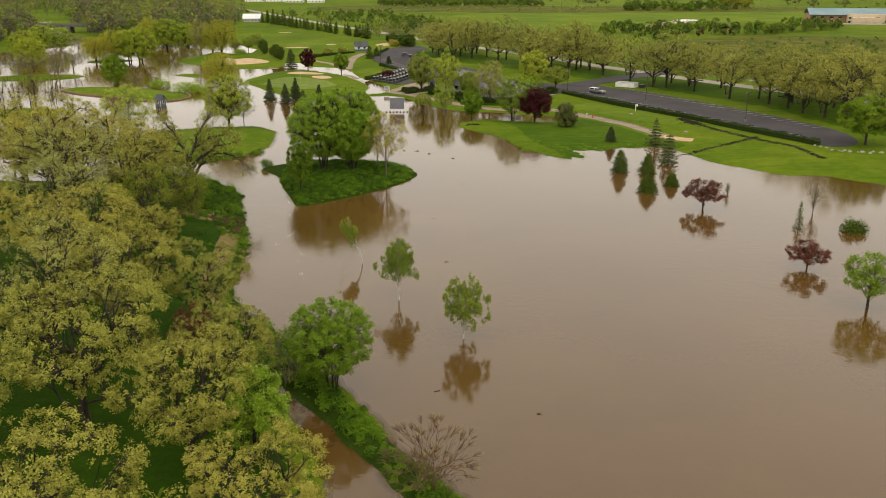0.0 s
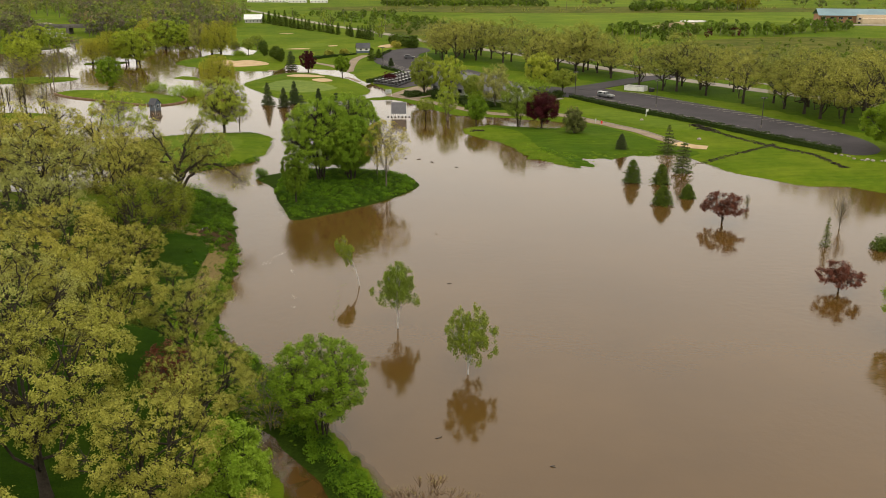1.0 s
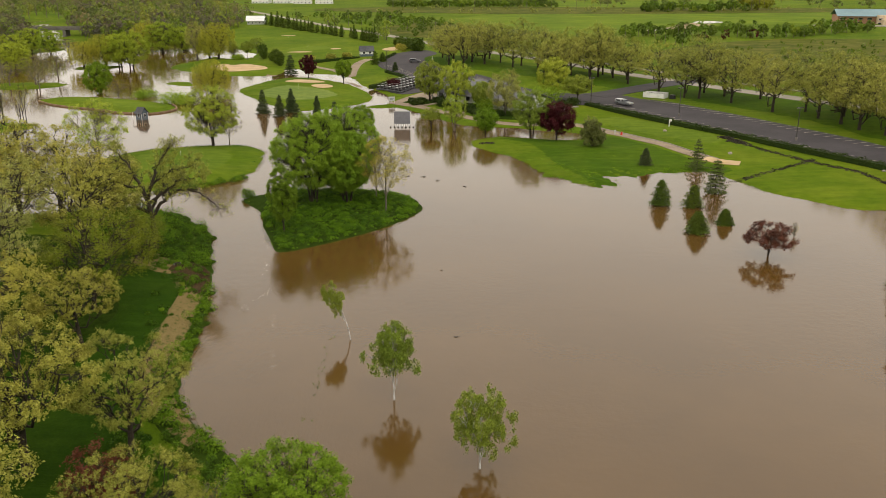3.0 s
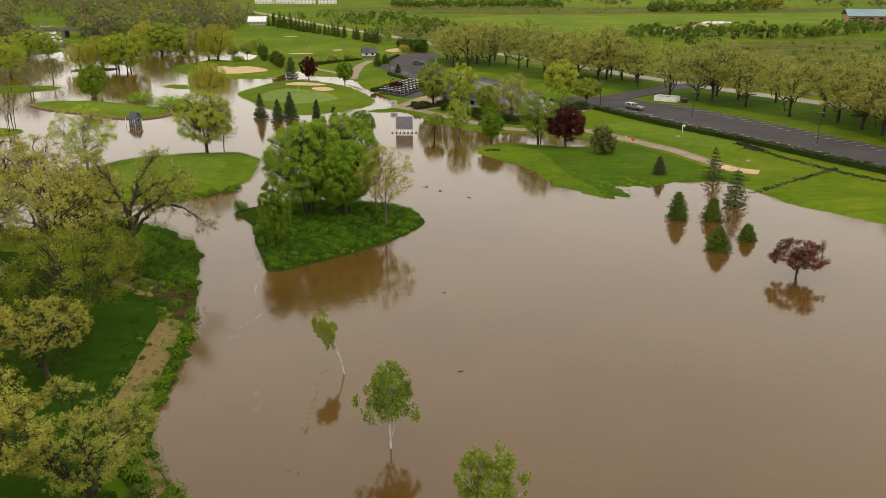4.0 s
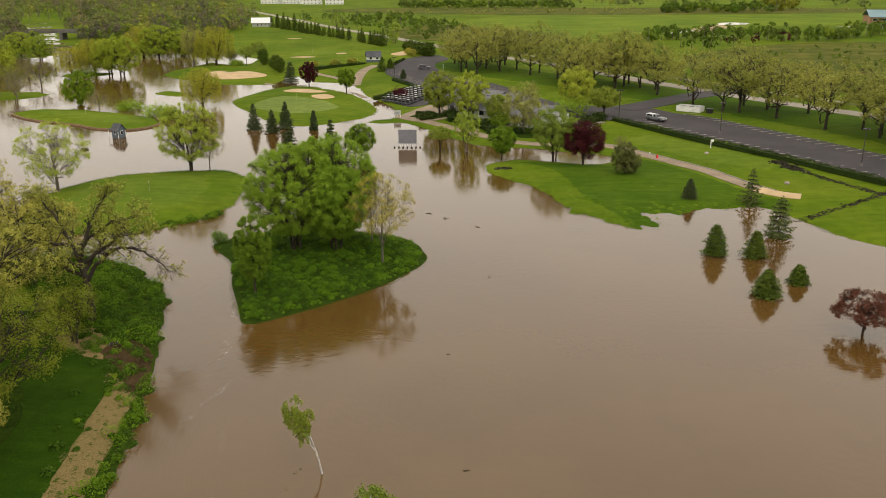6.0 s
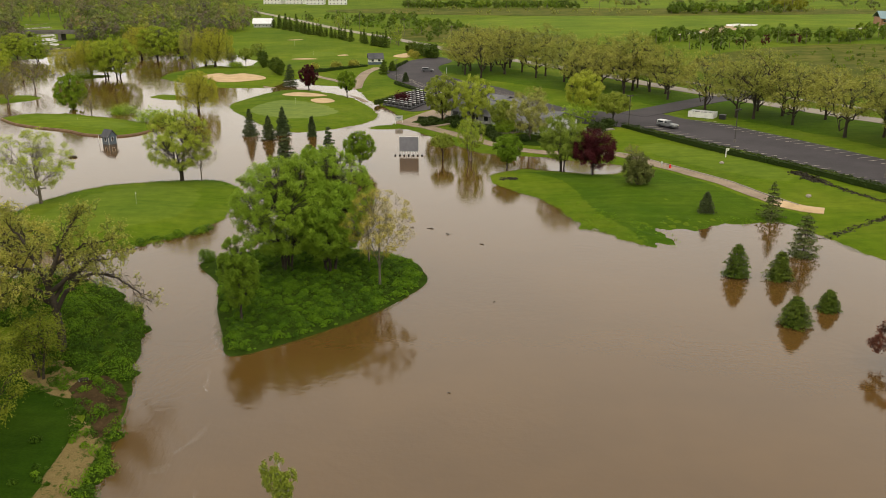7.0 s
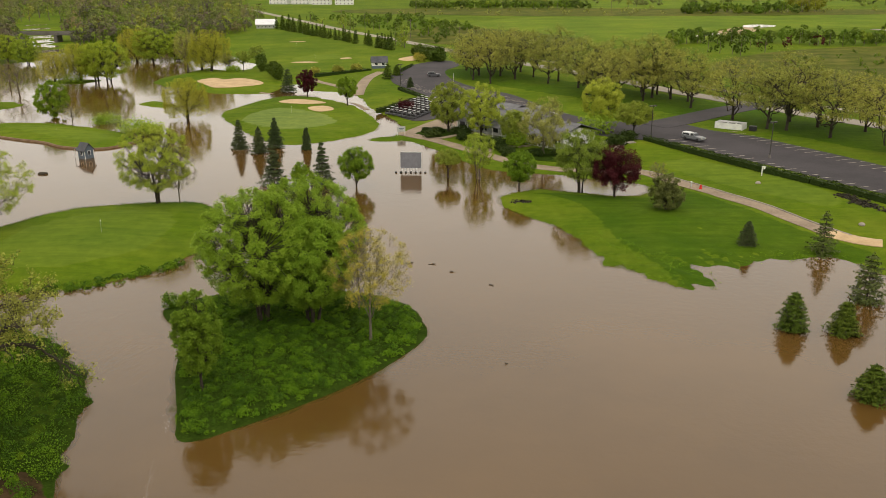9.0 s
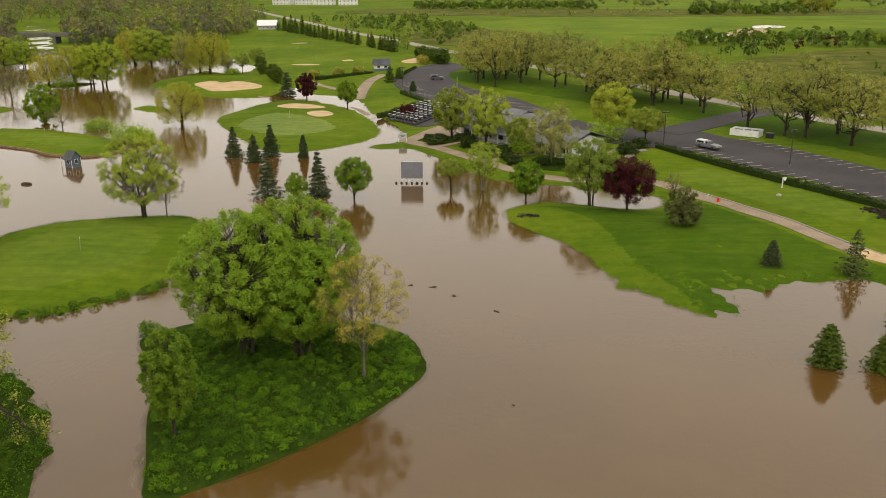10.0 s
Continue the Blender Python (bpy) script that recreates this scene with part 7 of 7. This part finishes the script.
def long_house(name, x, y, turn, length, width, eave, ridge, wall, roof, storeys, bays, label):
    ob = thing(name, x, y, 1.9, turn, label=label, category="building")
    part("wall", walls(length, width, eave, ridge), wall, ob)
    part("roof", gable(length, width, eave, ridge + 0.3, 0.8), roof, ob)
    for s in range(storeys):
        for k in range(bays):
            window(ob, -length / 2 + length * (k + 0.5) / bays, -width / 2 - 0.02, 0.9 + s * (eave - 0.4) / storeys, length / bays * 0.3, 1.3)
    return ob


long_house("white_barn", -147, 668, 8, 13, 9, 3.4, 6.0, M_CREAM, M_CARWHITE, 1, 5, "long white building with a white roof behind the range")
for k in range(4):
    long_house("apartment_house", -240 + 27 * k, 1112 - 9 * k + 6 * (k % 2), -10 + 6 * k, 22, 13, 7.2, 11.5, M_WHITE, M_ROOF, 2, 5, "white three-storey apartment house in the distance")
school = thing("office_building", 330, 672, 1.0, -14, label="large brick building with a teal metal roof", category="building")
part("wall", walls(88, 26, 6.6, 7.0), M_BRICK, school)
part("roof", gable(88, 28, 6.8, 11, 1.0), M_TEAL, school)
part("wing_wall", walls(24, 20, 5, 5.4), M_TAN, school).matrix_basis = pose(-6, -16, 0, 0, 0, 90)
part("wing_roof", gable(22, 22, 5.2, 8.6, 0.8), M_TEAL, school).matrix_basis = pose(22, -14, 0, 0, 0, 90)
part("wing_block", box((-18, -20, -0.5, 8, -13.5, 7.4)), M_TAN, school)
for s in range(2):
    for k in range(14):
        window(school, -41 + 6.2 * k, -13.06 if not (3 < k < 8) else -20.06, 1.0 + 2.9 * s, 3.2, 1.5)
patch("road", [(255, 640), (270, 652), (350, 632), (440, 608), (436, 594), (330, 622)], M_ROAD, 0.25, 8, label="pale drive before the brick building", category="road")
bridge = thing("bridge", -258, 574, 0.0, 2, label="dark road bridge over the swollen river", category="bridge")
part("deck", box((-26, -4, 4.2, 26, 4, 5.2), bevel=0.05), M_CONCRETE, bridge)
part("parapet", box((-26, -4.1, 5.2, 26, -3.8, 6.1)), M_CONCRETE, bridge)
part("parapet", box((-26, 3.8, 5.2, 26, 4.1, 6.1)), M_CONCRETE, bridge)
for px in (-10, 10):
    part("pier", box((px - 1, -3.6, -2, px + 1, 3.6, 4.2), bevel=0.1), M_CONCRETE, bridge)
for k, (x, y) in enumerate(((-75, 640), (-40, 575), (-10, 505), (-100, 700), (-60, 880), (20, 870), (120, 880))):
    ob = thing("utility_pole", x, y, 1.9, 20, label="wooden utility pole beside the road", category="pole", group="utility poles")
    part("pole", rod(0, 0, 0, 11, 0.16, 0.12, 8), M_BARK_PALE, ob)
    part("crossarm", box((-1.2, -0.07, 10.2, 1.2, 0.07, 10.36)), M_BARK_PALE, ob)
